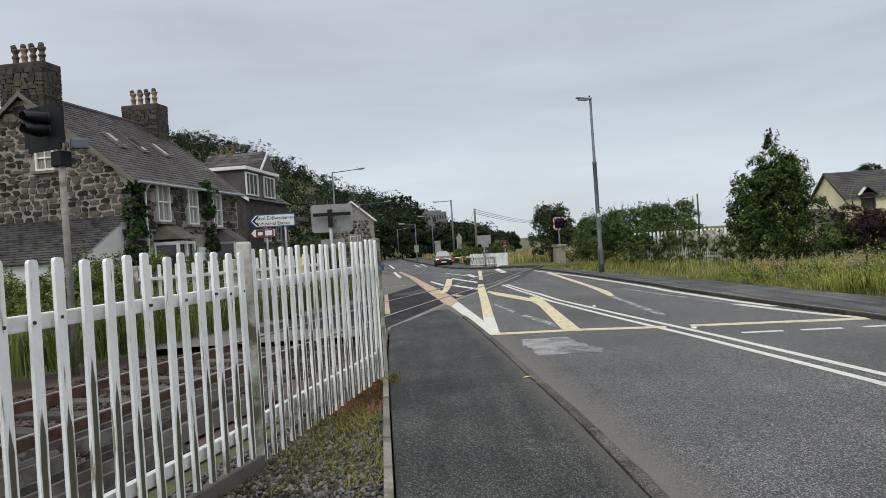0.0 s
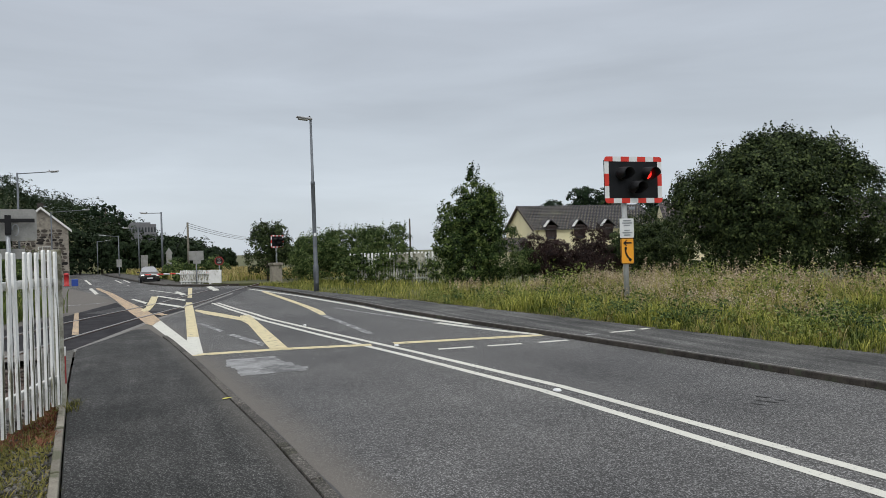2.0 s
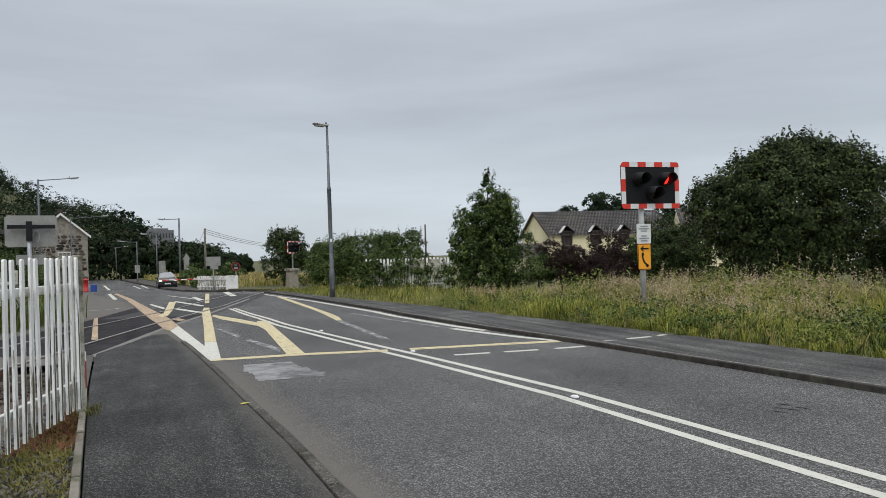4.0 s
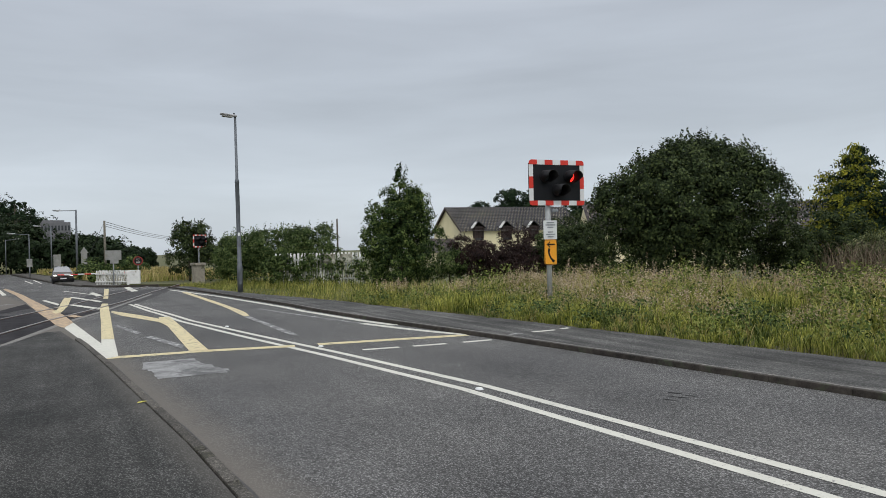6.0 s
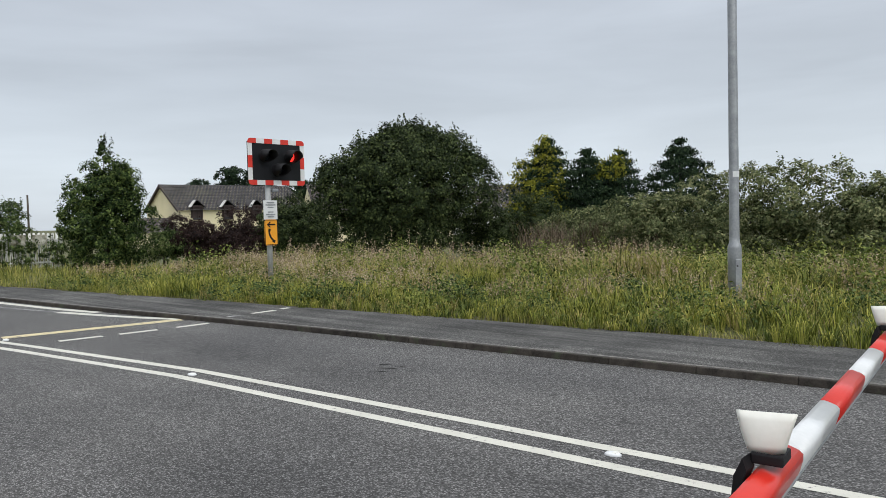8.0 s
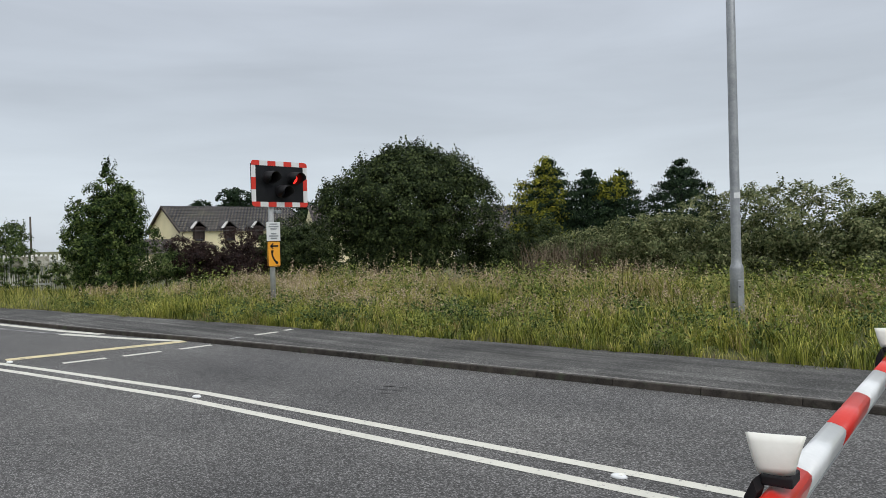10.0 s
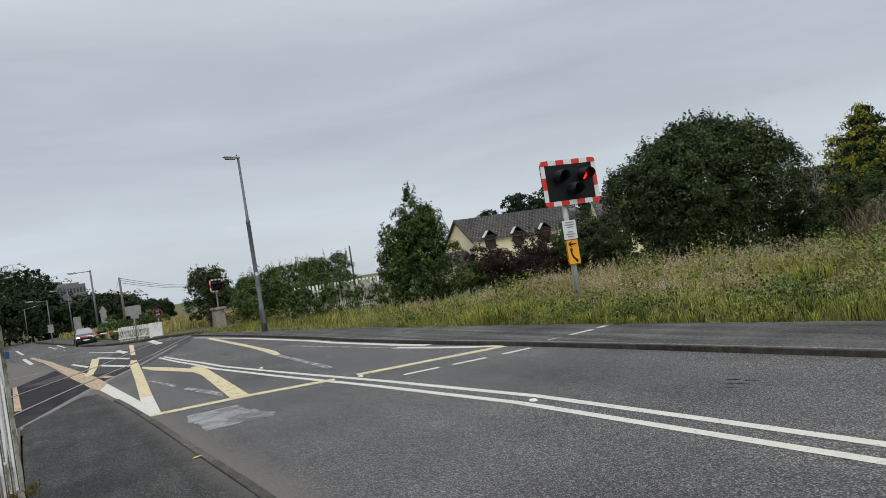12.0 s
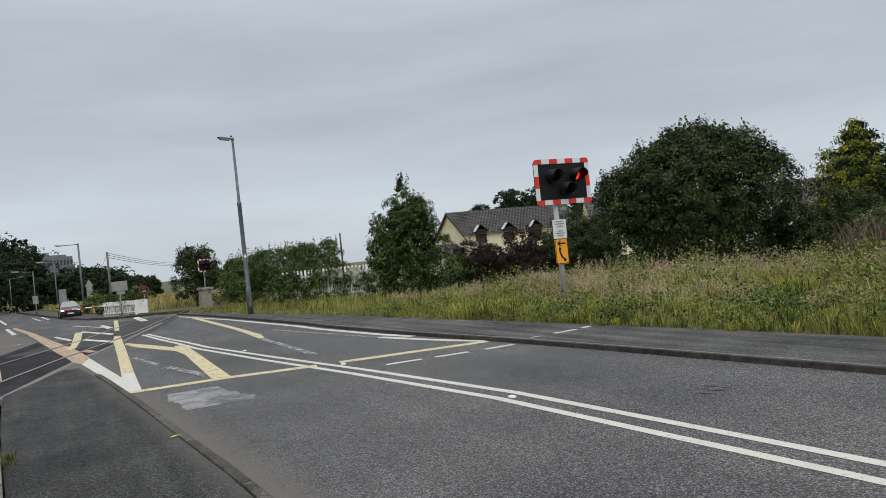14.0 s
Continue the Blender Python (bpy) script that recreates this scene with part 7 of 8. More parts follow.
# dark pines behind the cream house
for i, (x, y, h) in enumerate(((45.0, 76.0, 7.2), (47.5, 73.5, 9.0), (50.0, 71.5, 9.2), (54.0, 69.0, 7.2), (56.5, 67, 6.6))):
    plant("pine_tree", (x, y, -0.4), [((0, 0, h * 0.82), (1.7, 1.7, 1.0)), ((-1.0, 0.3, h * 0.66), (1.4, 1.4, 0.8)), ((1.1, -0.2, h * 0.6), (1.5, 1.5, 0.8)), ((0.2, 0, h * 0.72), (1.6, 1.6, 0.7))], 5200, 0.28, M["leaf_conifer"], "dark pine behind the cream house", "tree", (h * 0.8, 0.18), 0.3, 8, 0.25, "pines behind the house")



# ---- houses ----
def sash_window(parent, m, w, h, frame_mat, bars=(1, 1), sill=True):
    """A window whose face looks along -y of m, centred at its foot."""
    t = new("window")
    t.parent = parent
    t.matrix_basis = m
    t.empty_display_size = 0.2
    bm = bmesh.new()
    f = 0.08
    for x in (-w / 2 + f / 2, w / 2 - f / 2):
        box(bm, (x, -0.02, h / 2), (f, 0.10, h), 0, 0.008)
    for z in (f / 2, h - f / 2):
        box(bm, (0, -0.02, z), (w - 2 * f, 0.10, f), 0, 0.008)
    for i in range(bars[0]):
        box(bm, (0, 0.0, h * (i + 1) / (bars[0] + 1)), (w - 2 * f, 0.07, 0.055), 0, 0.004)
    for i in range(bars[1]):
        box(bm, (-w / 2 + w * (i + 1) / (bars[1] + 1), 0.003, h / 2), (0.04, 0.06, h - 2 * f), 0, 0.004)
    part("window_frame", bm, frame_mat, t)
    bm = bmesh.new()
    box(bm, (0, 0.045, h / 2), (w - f, 0.012, h - f), 0)
    part("pane", bm, M["glass"], t)
    if sill:
        bm = bmesh.new()
        box(bm, (0, -0.07, -0.05), (w + 0.2, 0.22, 0.10), 0, 0.012)
        part("window_sill", bm, M["concrete"], t)
    return t


def stone_variants(k=8, mat="stone"):
    out = []
    for i in range(k):
        rr = random.Random(50 + i)
        b = bmesh.new()
        n = rr.choice((6, 7, 8))
        pts = []
        for j in range(n):
            a = 2 * math.pi * (j + rr.uniform(-0.25, 0.25)) / n
            c, s = math.cos(a), math.sin(a)
            f = (abs(c) ** 12 + abs(s) ** 12) ** (-1 / 12)
            pts.append((0.5 * f * c * rr.uniform(0.90, 1.02), 0, 0.5 * f * s * rr.uniform(0.88, 1.02)))
        base = [b.verts.new(p) for p in pts]
        top = [b.verts.new((x * 0.95, -1.0 + rr.uniform(0, 0.4), z * 0.93)) for x, _, z in pts]
        b.faces.new(top)
        for j in range(n):
            b.faces.new((base[j], base[(j + 1) % n], top[(j + 1) % n], top[j]))
        out.append(finish("stone", b, M[mat]))
    return out


STONES = stone_variants()


def rubble(parent, m, width, zmax, blocked, seed, row=(0.20, 0.42), wid=(0.3, 0.85), limit=300):
    """Rubble stones on a wall plane: x along the wall, face along -y. zmax(x) bounds it; blocked(x, z) keeps openings free."""
    rr = random.Random(seed)
    z, n = 0.1, 0
    cells = []
    while z < 8.5:
        h = rr.uniform(*row)
        x = rr.uniform(-0.2, 0.0)
        while x < width:
            w = rr.uniform(*wid) * (0.7 if h < 0.26 else 1.0)
            cx, cz = x + w / 2, z + h / 2 + rr.uniform(-0.05, 0.05)
            if cx + w / 2 <= width + 0.02 and cz + h / 2 < zmax(cx) and not blocked(cx, cz, w, h):
                if rr.random() < 0.22 and h > 0.3:
                    cells.append((cx, cz - h / 4, w, h / 2))
                    cells.append((cx - w / 4, cz + h / 4, w / 2, h / 2))
                    cells.append((cx + w / 4, cz + h / 4, w / 2, h / 2))
                else:
                    cells.append((cx, cz, w, h))
            x += w
        z += h
    for cx, cz, w, h in cells[:limit]:
        shared("stone", rr.choice(STONES), parent, m @ pose(cx, 0.0, cz, 0, rr.uniform(-5, 5), 0) @ Matrix.Diagonal((w * rr.uniform(0.84, 1.0), rr.uniform(0.02, 0.05), h * rr.uniform(0.80, 1.02), 1)))
    return cells[limit:]


def slate_slope(parent, a, b, c, d, rows, per, name="roof", mat="slate"):
    """Overlapping courses of slates on the slope with eave a-b and ridge d-c."""
    a, b, c, d = map(Vector, (a, b, c, d))
    bm = bmesh.new()
    nrm = (b - a).cross(d - a).normalized()
    if nrm.z < 0:
        nrm = -nrm
    for i in range(rows):
        s0, s1 = i / rows, min(1.0, (i + 1.25) / rows)
        off = 0.5 * (i % 2)
        p = int(per)
        for j in range(-1, p + 1):
            u0, u1 = max(0, (j + off) / p), min(1, (j + 1 + off) / p - 0.004)
            if u1 <= u0:
                continue
            lift = nrm * (0.028 + random.uniform(0, 0.008))
            q = [a.lerp(b, u0).lerp(d.lerp(c, u0), s0) + lift, a.lerp(b, u1).lerp(d.lerp(c, u1), s0) + lift, a.lerp(b, u1).lerp(d.lerp(c, u1), s1) + nrm * 0.006, a.lerp(b, u0).lerp(d.lerp(c, u0), s1) + nrm * 0.006]
            v = [bm.verts.new(x) for x in q]
            lo = [bm.verts.new(q[0] - nrm * 0.02), bm.verts.new(q[1] - nrm * 0.02)]
            bm.faces.new(v)
            bm.faces.new((v[0], lo[0], lo[1], v[1]))
    ob = part(name, bm, M[mat], parent)
    tagged(ob, kind="stuff")
    return ob


def chimney(parent, c, sx, sy, z0, z1, pots, pot_dir, cap=True):
    bm = bmesh.new()
    box(bm, (c[0], c[1], (z0 + z1) / 2), (sx, sy, z1 - z0), 0, 0.02)
    stack = part("chimney", bm, M["dark_wall"], parent, "rough dark stone chimney stack")
    bm = bmesh.new()
    box(bm, (c[0], c[1], z1 - 0.12), (sx + 0.07, sy + 0.07, 0.30), 0, 0.05)
    part("chimney_cap", bm, M["dark_wall"], stack)
    bm = bmesh.new()
    z = z0
    while z < z1 - 0.3:
        h = random.uniform(0.11, 0.2)
        for fx, fy, ux, uy, half in ((-1, 0, 0, 1, sy / 2), (1, 0, 0, 1, sy / 2), (0, -1, 1, 0, sx / 2)):
            s = -half
            while s < half - 0.05:
                w = min(random.uniform(0.16, 0.42), half - s)
                a, b = s + 0.012, s + w - 0.012
                o = (sx if fx else sy) / 2 + random.uniform(0.012, 0.035)
                ring = [(a - 0.01, z + random.uniform(-0.02, 0.02)), (b, z + random.uniform(-0.01, 0.03)), (b - random.uniform(-0.01, 0.04), z + h + random.uniform(-0.02, 0.01)), (a + random.uniform(-0.01, 0.04), z + h - random.uniform(-0.01, 0.03))]
                pts = [(c[0] + fx * o + ux * u, c[1] + fy * o + uy * u, zz) for u, zz in ring]
                solid(bm, pts if (fx < 0 or fy < 0) else pts[::-1], 0.05)
                s += w
        z += h
    tagged(part("stonework", bm, M["stack_stone"], stack), kind="stuff")
    span = (sy if pot_dir == "y" else sx) * 0.82
    for i in range(pots):
        o = -span / 2 + span * (i + 0.5) / pots
        px, py = (c[0], c[1] + o) if pot_dir == "y" else (c[0] + o, c[1])
        bm = bmesh.new()
        wheel_profile(bm, [(0.13, 0), (0.13, 0.06), (0.105, 0.10), (0.105, 0.30), (0.135, 0.34), (0.135, 0.38), (0.09, 0.43), (0.10, 0.52), (0.15, 0.60), (0.155, 0.66), (0.10, 0.68), (0.09, 0.60)], (px, py, z1), 10)
        pot = part("chimney_pot", bm, M["pot"], stack, "buff clay pot", True)
        bm = bmesh.new()
        rod(bm, (px - 0.03, py, z1 + 0.63), (px + 0.04 * (-1) ** i, py + 0.05, z1 + 0.80), 0.11, 0.10, 10)
        part("cowl", bm, M["dark_wall"], pot, "dark sooty cowl", True)


house = thing("house", (-10.96, 26.3, -0.1), 81.8, "grey stone house with slate roof, chimneys and climbing ivy", "house")
HL, HW, HE, HR = 9.0, 8.0, 4.72, 8.02
bm = bmesh.new()
g = [(0, 0, -0.3), (0, HW, -0.3), (0, HW, HE), (0, HW / 2, HR - 0.05), (0, 0, HE)]
lo = [bm.verts.new(p) for p in g]
hi = [bm.verts.new((HL, y, z)) for _, y, z in g]
bm.faces.new(lo)
bm.faces.new(hi[::-1])
for i in range(5):
    bm.faces.new((lo[i], hi[i], hi[(i + 1) % 5], lo[(i + 1) % 5]))
walls = part("wall", bm, M["mortar"], house, "pale mortared rubble wall")
ov = 0.22
slate_slope(house, (-ov, -0.28, HE - 0.18), (HL + ov, -0.28, HE - 0.18), (HL + ov, HW / 2, HR + 0.05), (-ov, HW / 2, HR + 0.05), 28, 36)
slate_slope(house, (HL + ov, HW + 0.28, HE - 0.18), (-ov, HW + 0.28, HE - 0.18), (-ov, HW / 2, HR + 0.05), (HL + ov, HW / 2, HR + 0.05), 8, 12)
bm = bmesh.new()
rod(bm, (-ov, HW / 2, HR + 0.06), (HL + ov, HW / 2, HR + 0.06), 0.10, 0.10, 8)
part("ridge", bm, M["slate"], house)
for s in (0, 1):
    bm = bmesh.new()
    y0 = -0.28 if s == 0 else HW + 0.28
    solid(bm, [(-ov - 0.03, y0, HE - 0.32), (-ov - 0.03, HW / 2, HR - 0.12), (-ov - 0.03, HW / 2, HR + 0.06), (-ov - 0.03, y0, HE - 0.14)], 0.05)
    part("bargeboard", bm, M["old_wood"], house)
bm = bmesh.new()
rod(bm, (-0.1, -0.36, HE - 0.22), (HL + 0.1, -0.36, HE - 0.22), 0.055, 0.055, 8)
part("gutter", bm, M["galv"], house)
bm = bmesh.new()
rod(bm, (0.62, -0.16, 0), (0.62, -0.16, HE - 0.5), 0.04, 0.04, 8)
rod(bm, (0.62, -0.16, HE - 0.5), (0.62, -0.36, HE - 0.25), 0.04, 0.04, 8)
part("downpipe", bm, M["frame_white"], house)
chimney(house, (0.55, HW / 2 + 0.05, 0), 0.95, 1.75, HR - 1.3, 9.15, 4, "y")
chimney(house, (8.35, HW / 2, 0), 0.95, 1.75, HR - 1.3, 9.0, 4, "y")
for x in (2.35, 3.95, 5.75):
    bm = bmesh.new()
    sl = math.atan2(HR - HE, HW / 2)
    tilt = Matrix.Rotation(sl, 4, "X")
    box(bm, (x, 1.95, HE + 1.95 * math.tan(sl) + 0.13), (0.52, 1.0, 0.07), 0, 0.01, tilt)
    sk = part("skylight", bm, M["old_wood"], house, "weathered timber framed skylight")
    bm = bmesh.new()
    box(bm, (x, 1.93, HE + 1.95 * math.tan(sl) + 0.175), (0.36, 0.84, 0.02), 0, 0.0, tilt)
    part("pane", bm, M["glass"], sk)
WIN = [(2.07, 3.12, 0.95, 1.55), (4.45, 3.05, 0.85, 1.5), (6.7, 2.98, 0.90, 1.5)]
for x, z, w, h in WIN:
    sash_window(house, pose(x, -0.03, z), w, h, M["frame_white"])
sash_window(house, pose(-0.03, 3.25, 5.15, 0, 0, -90), 0.75, 0.95, M["frame_white"])
FRONT = pose(0, -0.005, 0)
GABLE = pose(-0.005, HW, 0, 0, 0, -90)


def front_block(x, z, w, h):
    return any(abs(x - wx) < ww / 2 + w / 2 - 0.05 and wz - 0.2 - h / 2 < z < wz + wh + h / 2 - 0.05 for wx, wz, ww, wh in WIN) or (z < 2.7 and (1.1 < x < 3.5 or 6.2 < x < 8.4 or 4.6 < x < 5.7))


def gable_block(x, z, w, h):
    y = HW - x
    return (abs(y - 3.25) < 0.42 + w / 2 and 5.0 - h / 2 < z < 6.15 + h / 2) or (z < 3.35)


def left_over(cells, m, name):
    bm = bmesh.new()
    for cx, cz, w, h in cells:
        q = random.uniform(-4, 4)
        ring = [(cx + w * 0.47 * u + random.uniform(-0.02, 0.02), cz + h * 0.44 * v + q * 0.003 * u + random.uniform(-0.02, 0.02)) for u, v in ((-1, -0.7), (-0.3, -1), (0.7, -1), (1, -0.1), (0.8, 0.9), (0.0, 1.0), (-0.9, 0.8))]
        solid(bm, [m @ Vector((x, -0.035, z)) for x, z in ring], 0.03)
    if cells:
        tagged(part("stonework", bm, M["stone_mix"], walls), kind="stuff")


left_over(rubble(walls, FRONT, HL, lambda x: HE - 0.15, front_block, 3, row=(0.12, 0.34), wid=(0.22, 0.6), limit=150), FRONT, "f")
left_over(rubble(walls, GABLE, HW, lambda x: HE + (HR - HE) * (1 - abs(x - HW / 2) / (HW / 2)) - 0.22, gable_block, 4, row=(0.09, 0.25), wid=(0.24, 0.80), limit=300), GABLE, "g")
# bays
for x0, x1, zt in ((1.35, 3.3, 2.45), (6.5, 8.2, 2.35)):
    bm = bmesh.new()
    d = 0.75
    plan = [(x0, 0.0), (x0 + 0.35, -d), (x1 - 0.35, -d), (x1, 0.0)]
    slab(bm, plan, -0.3, 0.85)
    bay = part("bay_window", bm, M["white_render"], house, "white painted bay window")
    bm = bmesh.new()
    for (xa, ya), (xb, yb) in zip(plan, plan[1:]):
        L = math.hypot(xb - xa, yb - ya)
        an = math.degrees(math.atan2(yb - ya, xb - xa))
        n = 2 if L > 1 else 1
        for k in range(n + 1):
            s = k / n
            box(bm, (xa + (xb - xa) * s, ya + (yb - ya) * s + 0.02, 1.6), (0.11, 0.11, 1.5), an, 0.01)
        for z in (0.9, 2.28):
            box(bm, ((xa + xb) / 2, (ya + yb) / 2 + 0.02, z), (L, 0.10, 0.12), an, 0.01)
    part("window_frame", bm, M["frame_white"], bay)
    bm = bmesh.new()
    slab(bm, [(x0 + 0.08, 0.0), (x0 + 0.40, -d + 0.07), (x1 - 0.40, -d + 0.07), (x1 - 0.08, 0.0)], 0.85, 2.3)
    part("pane", bm, M["glass"], bay)
    bm = bmesh.new()
    e = [bm.verts.new((x, y, zt - 0.02)) for x, y in ((x0 - 0.15, 0), (x0 + 0.28, -d - 0.15), (x1 - 0.28, -d - 0.15), (x1 + 0.15, 0))]
    r = [bm.verts.new((x, 0.0, zt + 0.62)) for x in (x0 + 0.35, x1 - 0.35)]
    bm.faces.new((e[0], e[1], r[0]))
    bm.faces.new((e[1], e[2], r[1], r[0]))
    bm.faces.new((e[2], e[3], r[1]))
    bm.faces.new(e[::-1])
    part("bay_roof", bm, M["slate"], bay)
bm = bmesh.new()
box(bm, (5.15, -0.03, 1.05), (0.95, 0.08, 2.1), 0, 0.01)
part("front_door", bm, M["frame_white"], house, "pale front door")
# lean-to against the gable
LT = 2.9
bm = bmesh.new()
slab(bm, [(-LT, 0.35), (0, 0.35), (0, HW), (-LT, HW)], -0.3, 1.75)
part("leanto_wall", bm, M["white_render"], house, "white rendered lean-to wall")
bm = bmesh.new()
solid(bm, [(-LT, 0.35, 1.75), (-0.01, 0.35, 1.75), (-0.01, 0.35, 3.22)], -0.15)
part("leanto_gable", bm, M["white_render"], house)
slate_slope(house, (-LT - 0.2, HW, 1.78), (-LT - 0.2, 0.15, 1.78), (0.0, 0.15, 3.34), (0.0, HW, 3.34), 18, 30, "leanto_roof", "slate_dark")
for x, y, z, rx, ry, rz, n in ((-0.05, -0.05, 2.3, 0.35, 0.35, 2.3, 5200), (0.3, -0.12, 3.3, 0.4, 0.2, 1.2, 1500), (5.75, -0.1, 1.6, 0.55, 0.3, 1.2, 3000), (5.7, -0.1, 3.7, 0.35, 0.25, 1.1, 2000), (5.6, -0.15, 4.5, 0.45, 0.3, 0.4, 900)):
    pos, out = crown_points([((x, y, z), (rx, ry, rz))], n, 10, 0.09, 0.2)
    pos[:, 2] = np.maximum(pos[:, 2], 0.0)
    ob = new("ivy", leaf_mesh("ivy", pos, out, 0.10, M["leaf_ivy"], 0.75))
    ob.matrix_basis = house.matrix_basis
    tagged(ob, "dark ivy climbing the stone house wall", "ivy", "ivy on the house")

# dormered house further along
hb = thing("house", (-11.16, 42.6, -0.3), 84, "dark stone house with white dormer windows", "house")
bm = bmesh.new()
g = [(0, 0, -0.3), (0, 7.5, -0.3), (0, 7.5, 5.2), (0, 3.75, 7.7), (0, 0, 5.2)]
lo = [bm.verts.new(p) for p in g]
hi = [bm.verts.new((7.6, y, z)) for _, y, z in g]
bm.faces.new(lo)
bm.faces.new(hi[::-1])
for i in range(5):
    bm.faces.new((lo[i], hi[i], hi[(i + 1) % 5], lo[(i + 1) % 5]))
wb = part("wall", bm, M["dark_wall"], hb, "dark rubble wall")
left = rubble(wb, pose(-0.005, 7.5, 0, 0, 0, -90), 7.5, lambda x: 5.0, lambda x, z, w, h: z < 1.5, 9, limit=60)
slate_slope(hb, (-0.2, -0.3, 5.05), (7.8, -0.3, 5.05), (7.8, 3.75, 7.8), (-0.2, 3.75, 7.8), 14, 22)
slate_slope(hb, (7.8, 7.8, 5.05), (-0.2, 7.8, 5.05), (-0.2, 3.75, 7.8), (7.8, 3.75, 7.8), 8, 12)
bm = bmesh.new()
solid(bm, [(-0.24, -0.3, 4.92), (-0.24, 3.75, 7.68), (-0.24, 3.75, 7.86), (-0.24, -0.3, 5.12)], 0.06)
part("bargeboard", bm, M["frame_white"], hb, "white bargeboard")
bm = bmesh.new()
box(bm, (3.0, 1.35, 6.0), (5.6, 2.6, 1.75), 0, 0.02)
dorm = part("dormer", bm, M["slate"], hb, "slate-hung flat dormer")
bm = bmesh.new()
box(bm, (3.0, 1.35, 6.93), (6.0, 3.0, 0.20), 0, 0.02)
part("fascia", bm, M["frame_white"], dorm, "white fascia")
bm = bmesh.new()
box(bm, (3.0, 1.35, 7.05), (5.9, 2.9, 0.06), 0, 0.01)
part("flat_roof", bm, M["slate"], dorm)
for x in (1.25, 4.3):
    sash_window(dorm, pose(x, 0.02, 5.35), 2.0, 1.35, M["frame_white"], (0, 2), False)
bm = bmesh.new()
for s in (-1, 1):
    solid(bm, [(3.9 + s * 1.5, -0.1, 7.0), (3.9, -0.1, 8.25), (3.9, -0.1, 8.05), (3.9 + s * 1.25, -0.1, 7.0)], 0.08)
part("bargeboard", bm, M["frame_white"], dorm)
slate_slope(hb, (2.3, -0.1, 7.0), (2.3, 3.7, 7.0), (3.9, 3.7, 8.28), (3.9, -0.1, 8.28), 6, 8, "dormer_roof")
slate_slope(hb, (5.5, 3.7, 7.0), (5.5, -0.1, 7.0), (3.9, -0.1, 8.28), (3.9, 3.7, 8.28), 6, 8, "dormer_roof")
bm = bmesh.new()
solid(bm, [(2.5, -0.05, 7.0), (5.3, -0.05, 7.0), (3.9, -0.05, 8.1)], -0.1)
part("dormer_gable", bm, M["slate"], dorm)
bm = bmesh.new()
box(bm, (4.0, -0.9, 3.95), (6.0, 1.5, 0.25), 0, 0.03)
part("canopy_roof", bm, M["slate"], hb)
sash_window(hb, pose(3.2, -0.04, 2.6), 1.2, 1.0, M["frame_white"])
sash_window(hb, pose(5.4, -0.04, 2.6), 1.0, 1.0, M["frame_white"])
chimney(hb, (7.2, 3.75, 0), 0.8, 1.4, 6.8, 8.6, 3, "y")

# small stone building with white bargeboards
hc = thing("house", (-10.45, 88.6, G60), 10, "small grey stone building with white bargeboards", "house")
bm = bmesh.new()
g = [(-2.6, 0, -0.3), (2.6, 0, -0.3), (2.6, 0, 5.4), (0, 0, 7.55), (-2.6, 0, 5.4)]
lo = [bm.verts.new(p) for p in g]
hi = [bm.verts.new((x, 8.0, z)) for x, _, z in g]
bm.faces.new(lo)
bm.faces.new(hi[::-1])
for i in range(5):
    bm.faces.new((lo[i], hi[i], hi[(i + 1) % 5], lo[(i + 1) % 5]))
wc = part("wall", bm, M["mortar"], hc, "grey rubble wall")
left_c = rubble(wc, pose(-2.6, -0.005, 0), 5.2, lambda x: 5.4 + 2.1 * (1 - abs(x - 2.6) / 2.6) - 0.2, lambda x, z, w, h: abs(x - 2.9) < 0.9 and 1.8 < z < 3.7, 12, row=(0.25, 0.42), wid=(0.4, 0.9), limit=140)
slate_slope(hc, (2.85, -0.3, 5.2), (2.85, 8.2, 5.2), (0, 8.2, 7.68), (0, -0.3, 7.68), 8, 14)
slate_slope(hc, (-2.85, 8.2, 5.2), (-2.85, -0.3, 5.2), (0, -0.3, 7.68), (0, 8.2, 7.68), 8, 14)
for s in (-1, 1):
    bm = bmesh.new()
    solid(bm, [(s * 2.9, -0.34, 5.0), (0, -0.34, 7.5), (0, -0.34, 7.76), (s * 2.9, -0.34, 5.26)], 0.06 * s)
    part("bargeboard", bm, M["frame_white"], hc, "white bargeboard")
sash_window(hc, pose(0.3, -0.03, 2.0), 1.3, 1.5, M["frame_white"], (1, 2))
bm = bmesh.new()
box(bm, (0.1, 2.0, 7.9), (0.6, 0.6, 0.8), 0, 0.03)
part("chimney", bm, M["dark_wall"], hc)

# terrace roofs on the slope above
for i, (az, d, z) in enumerate(((-18.4, 62, 8.6), (-16.9, 66, 8.2))):
    t = thing("house", (d * math.sin(radians(az)), d * math.cos(radians(az)), 0.0), 80, "stone terrace house on the slope above the road", "house", "terrace above")
    bm = bmesh.new()
    slab(bm, [(0, 0), (4.5, 0), (4.5, 6), (0, 6)], -0.5, z - 0.9)
    part("wall", bm, M["dark_wall"], t)
    slate_slope(t, (-0.2, -0.2, z - 1.0), (4.7, -0.2, z - 1.0), (4.7, 3, z + 0.9), (-0.2, 3, z + 0.9), 8, 10)
    slate_slope(t, (4.7, 6.2, z - 1.0), (-0.2, 6.2, z - 1.0), (-0.2, 3, z + 0.9), (4.7, 3, z + 0.9), 8, 10)
    bm = bmesh.new()
    box(bm, (0.4, 3, z + 1.1), (0.7, 1.2, 1.2), 0, 0.03)
    part("chimney", bm, M["dark_wall"], t)

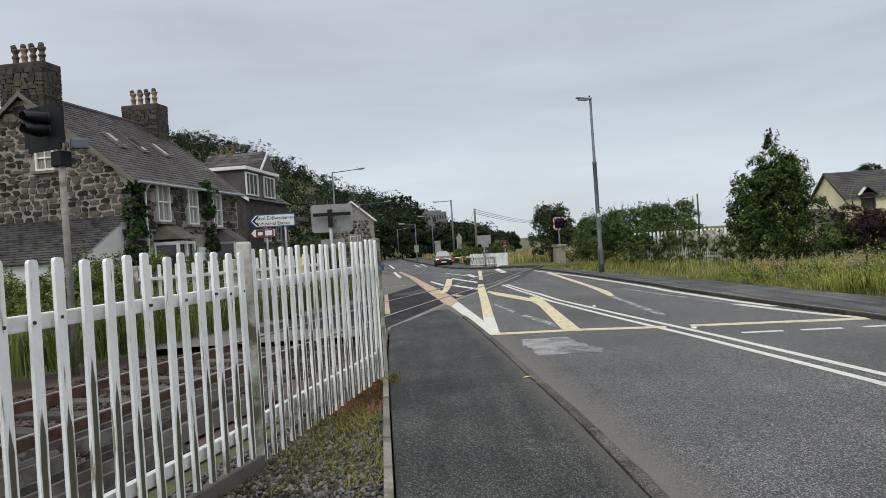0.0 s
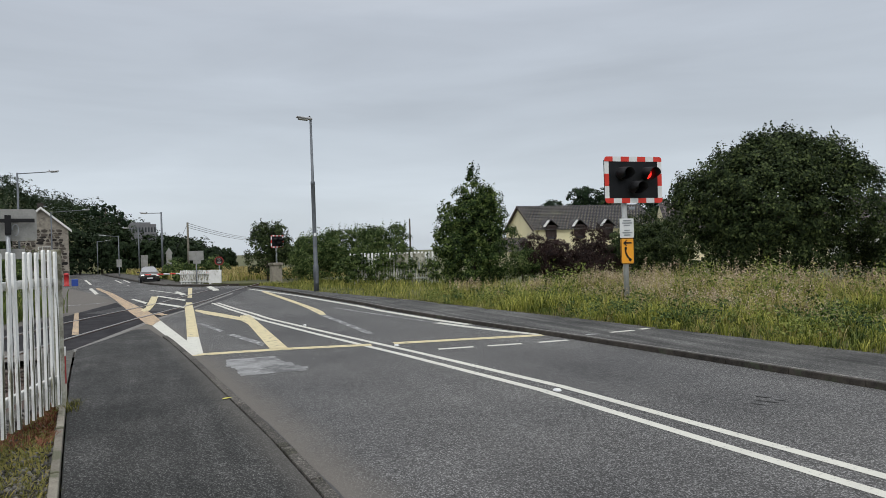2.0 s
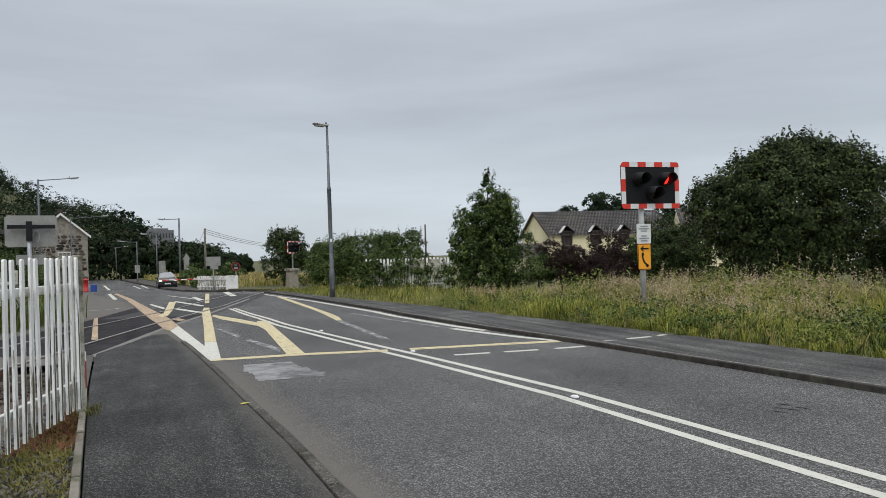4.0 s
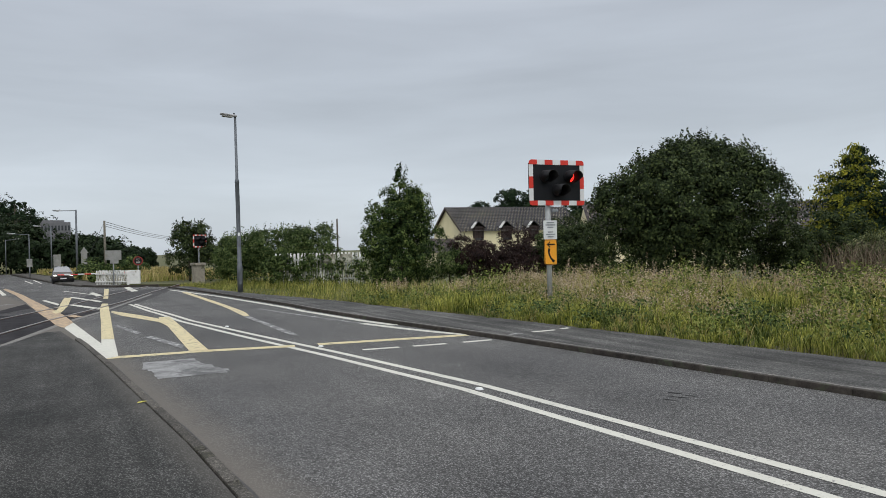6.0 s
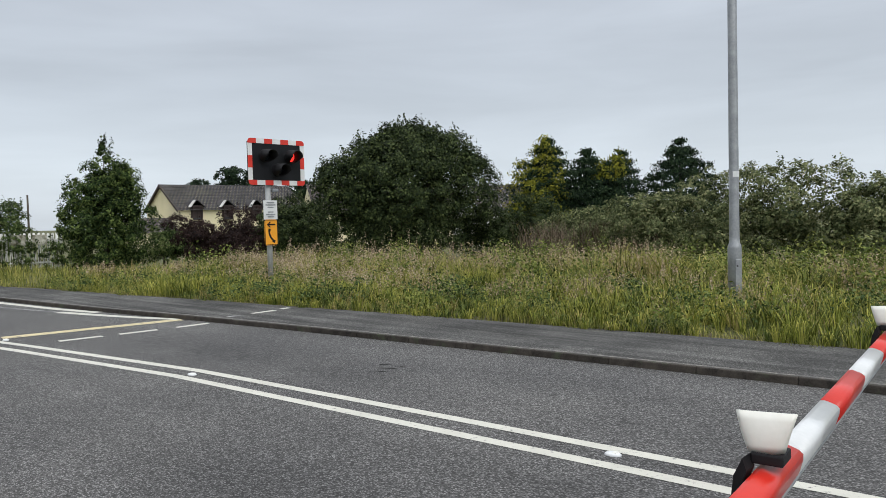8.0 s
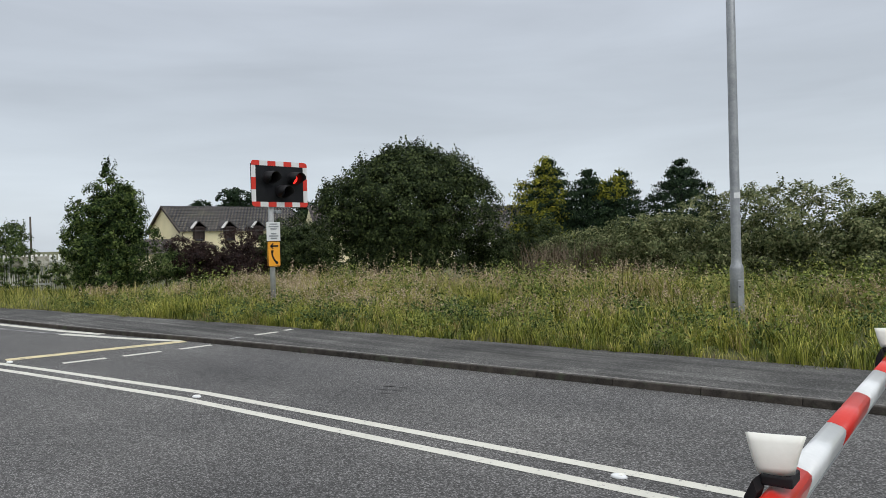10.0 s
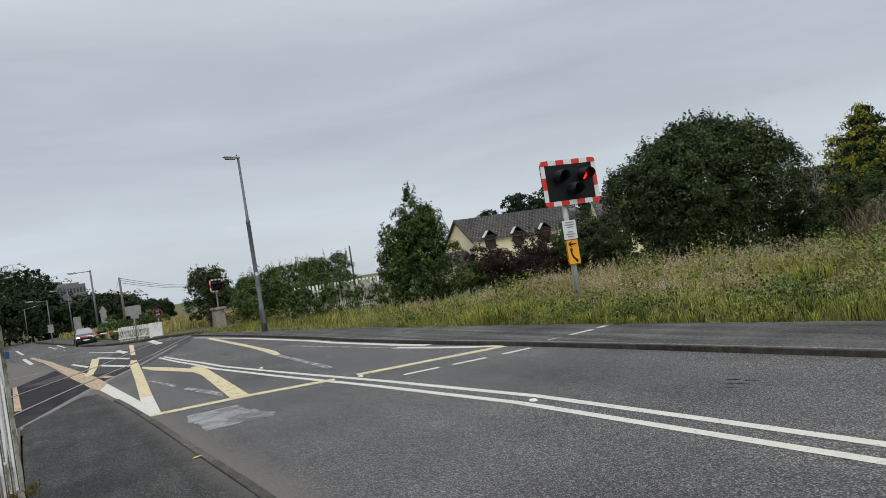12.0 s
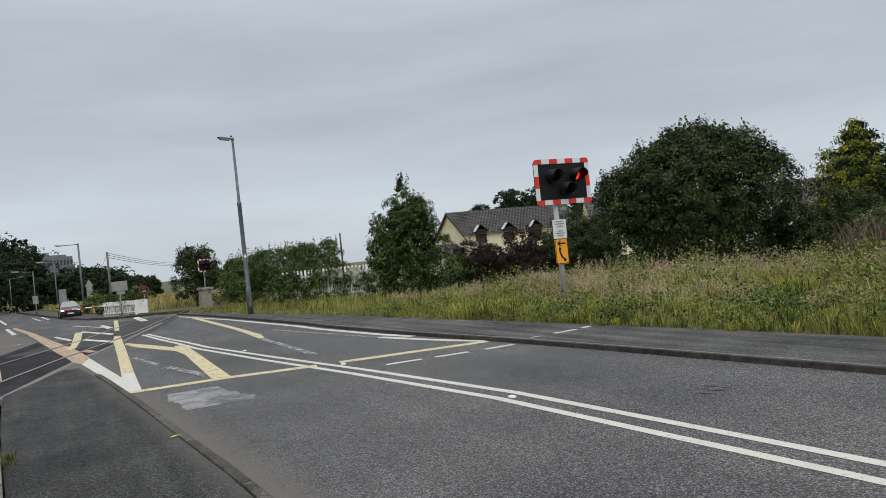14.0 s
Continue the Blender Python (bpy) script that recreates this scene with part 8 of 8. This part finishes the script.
# cream house
ch = thing("house", (30.2, 54.2, -0.4), -8, "cream rendered house with dark slate roof and small dormers", "house")
CW, CD, CE, CR = 11.5, 7.5, 3.38, 5.45
bm = bmesh.new()
g = [(0, 0, -0.3), (0, CD, -0.3), (0, CD, CE), (0, CD / 2, CR), (0, 0, CE)]
lo = [bm.verts.new(p) for p in g]
hi = [bm.verts.new((CW, y, z)) for _, y, z in g]
bm.faces.new(lo)
bm.faces.new(hi[::-1])
for i in range(5):
    bm.faces.new((lo[i], hi[i], hi[(i + 1) % 5], lo[(i + 1) % 5]))
part("wall", bm, M["cream"], ch, "cream rendered wall")
slate_slope(ch, (-0.2, -0.3, CE - 0.15), (CW + 0.2, -0.3, CE - 0.15), (CW + 0.2, CD / 2, CR + 0.06), (-0.2, CD / 2, CR + 0.06), 16, 40, "roof", "slate_dark")
slate_slope(ch, (CW + 0.2, CD + 0.3, CE - 0.15), (-0.2, CD + 0.3, CE - 0.15), (-0.2, CD / 2, CR + 0.06), (CW + 0.2, CD / 2, CR + 0.06), 8, 12)
bm = bmesh.new()
for s in (0, 1):
    y0 = -0.3 if s == 0 else CD + 0.3
    solid(bm, [(-0.24, y0, CE - 0.3), (-0.24, CD / 2, CR - 0.1), (-0.24, CD / 2, CR + 0.08), (-0.24, y0, CE - 0.1)], 0.05)
part("bargeboard", bm, M["frame_brown"], ch)
for x in (1.4, 4.0, 6.6):
    bm = bmesh.new()
    box(bm, (x, 0.12, 3.15), (0.95, 0.5, 1.0), 0, 0.01)
    dm = part("dormer", bm, M["frame_brown"], ch, "dark brown dormer")
    sash_window(dm, pose(x, -0.16, 2.45), 0.8, 1.15, M["frame_brown"], (1, 1), False)
    for s in (-1, 1):
        bm = bmesh.new()
        solid(bm, [(x + s * 0.68, -0.3, 3.5), (x + s * 0.68, 1.3, 3.75), (x, 1.6, 4.15), (x, -0.3, 4.08)], 0.06)
        part("dormer_roof", bm, M["slate_dark"], dm)
    bm = bmesh.new()
    solid(bm, [(x - 0.85, -0.36, 3.5), (x - 0.6, -0.36, 3.5), (x - 0.18, -0.34, 4.05), (x - 0.4, -0.34, 4.05)], 0.05)
    part("lead_flashing", bm, M["frame_white"], dm, "pale lead flashing")
bm = bmesh.new()
slab(bm, [(-3.6, 0.2), (-0.02, 0.2), (-0.02, 4.6), (-3.6, 4.6)], -0.3, 1.6)
an = part("annexe", bm, M["cream"], ch)
slate_slope(ch, (-3.8, 0.0, 1.5), (0, 0.0, 1.5), (0, 2.4, 2.7), (-3.8, 2.4, 2.7), 6, 8, "annexe_roof")
sash_window(ch, pose(-0.03, 4.6, 1.6, 0, 0, -90), 0.9, 0.9, M["frame_white"])
# second pale gable and roof behind the big bush
c2 = thing("house", (40.5, 49.8, -0.4), -25, "pale house roof glimpsed behind bushes", "house")
bm = bmesh.new()
g = [(0, 0, -0.3), (0, 6, -0.3), (0, 6, 2.8), (0, 3, 5.4), (0, 0, 2.8)]
lo = [bm.verts.new(p) for p in g]
hi = [bm.verts.new((14, y, z)) for _, y, z in g]
bm.faces.new(lo)
bm.faces.new(hi[::-1])
for i in range(5):
    bm.faces.new((lo[i], hi[i], hi[(i + 1) % 5], lo[(i + 1) % 5]))
part("wall", bm, M["cream"], c2)
slate_slope(c2, (-0.2, -0.3, 2.7), (14.2, -0.3, 2.7), (14.2, 3, 5.5), (-0.2, 3, 5.5), 10, 20)
c3 = thing("house", (39.0, 30.5, -0.4), -30, "low grey roof glimpsed between bush and conifers", "house")
bm = bmesh.new()
slab(bm, [(0, 0), (8, 0), (8, 6), (0, 6)], -0.3, 2.6)
part("wall", bm, M["white_render"], c3)
slate_slope(c3, (-0.2, -0.3, 2.5), (8.2, -0.3, 2.5), (8.2, 3, 4.4), (-0.2, 3, 4.4), 8, 12)

# blocky building on the hill
hbld = thing("hilltop_building", (-0.9, 170, 4.0), 2, "grey flat-roofed building on the wooded hill", "building")
bm = bmesh.new()
box(bm, (0, 0, 2.0), (5.4, 5, 5.2), 0, 0.05)
part("wall", bm, M["granite"], hbld)
bm = bmesh.new()
for i in range(9):
    box(bm, (-2.4 + i * 0.6, -2.53, 3.4), (0.34, 0.06, 1.0), 0)
part("window_band", bm, M["glass"], hbld)
bm = bmesh.new()
box(bm, (-0.5, 0, 4.75), (4.2, 4, 0.5), 0, 0.05)
part("roof", bm, M["granite"], hbld)
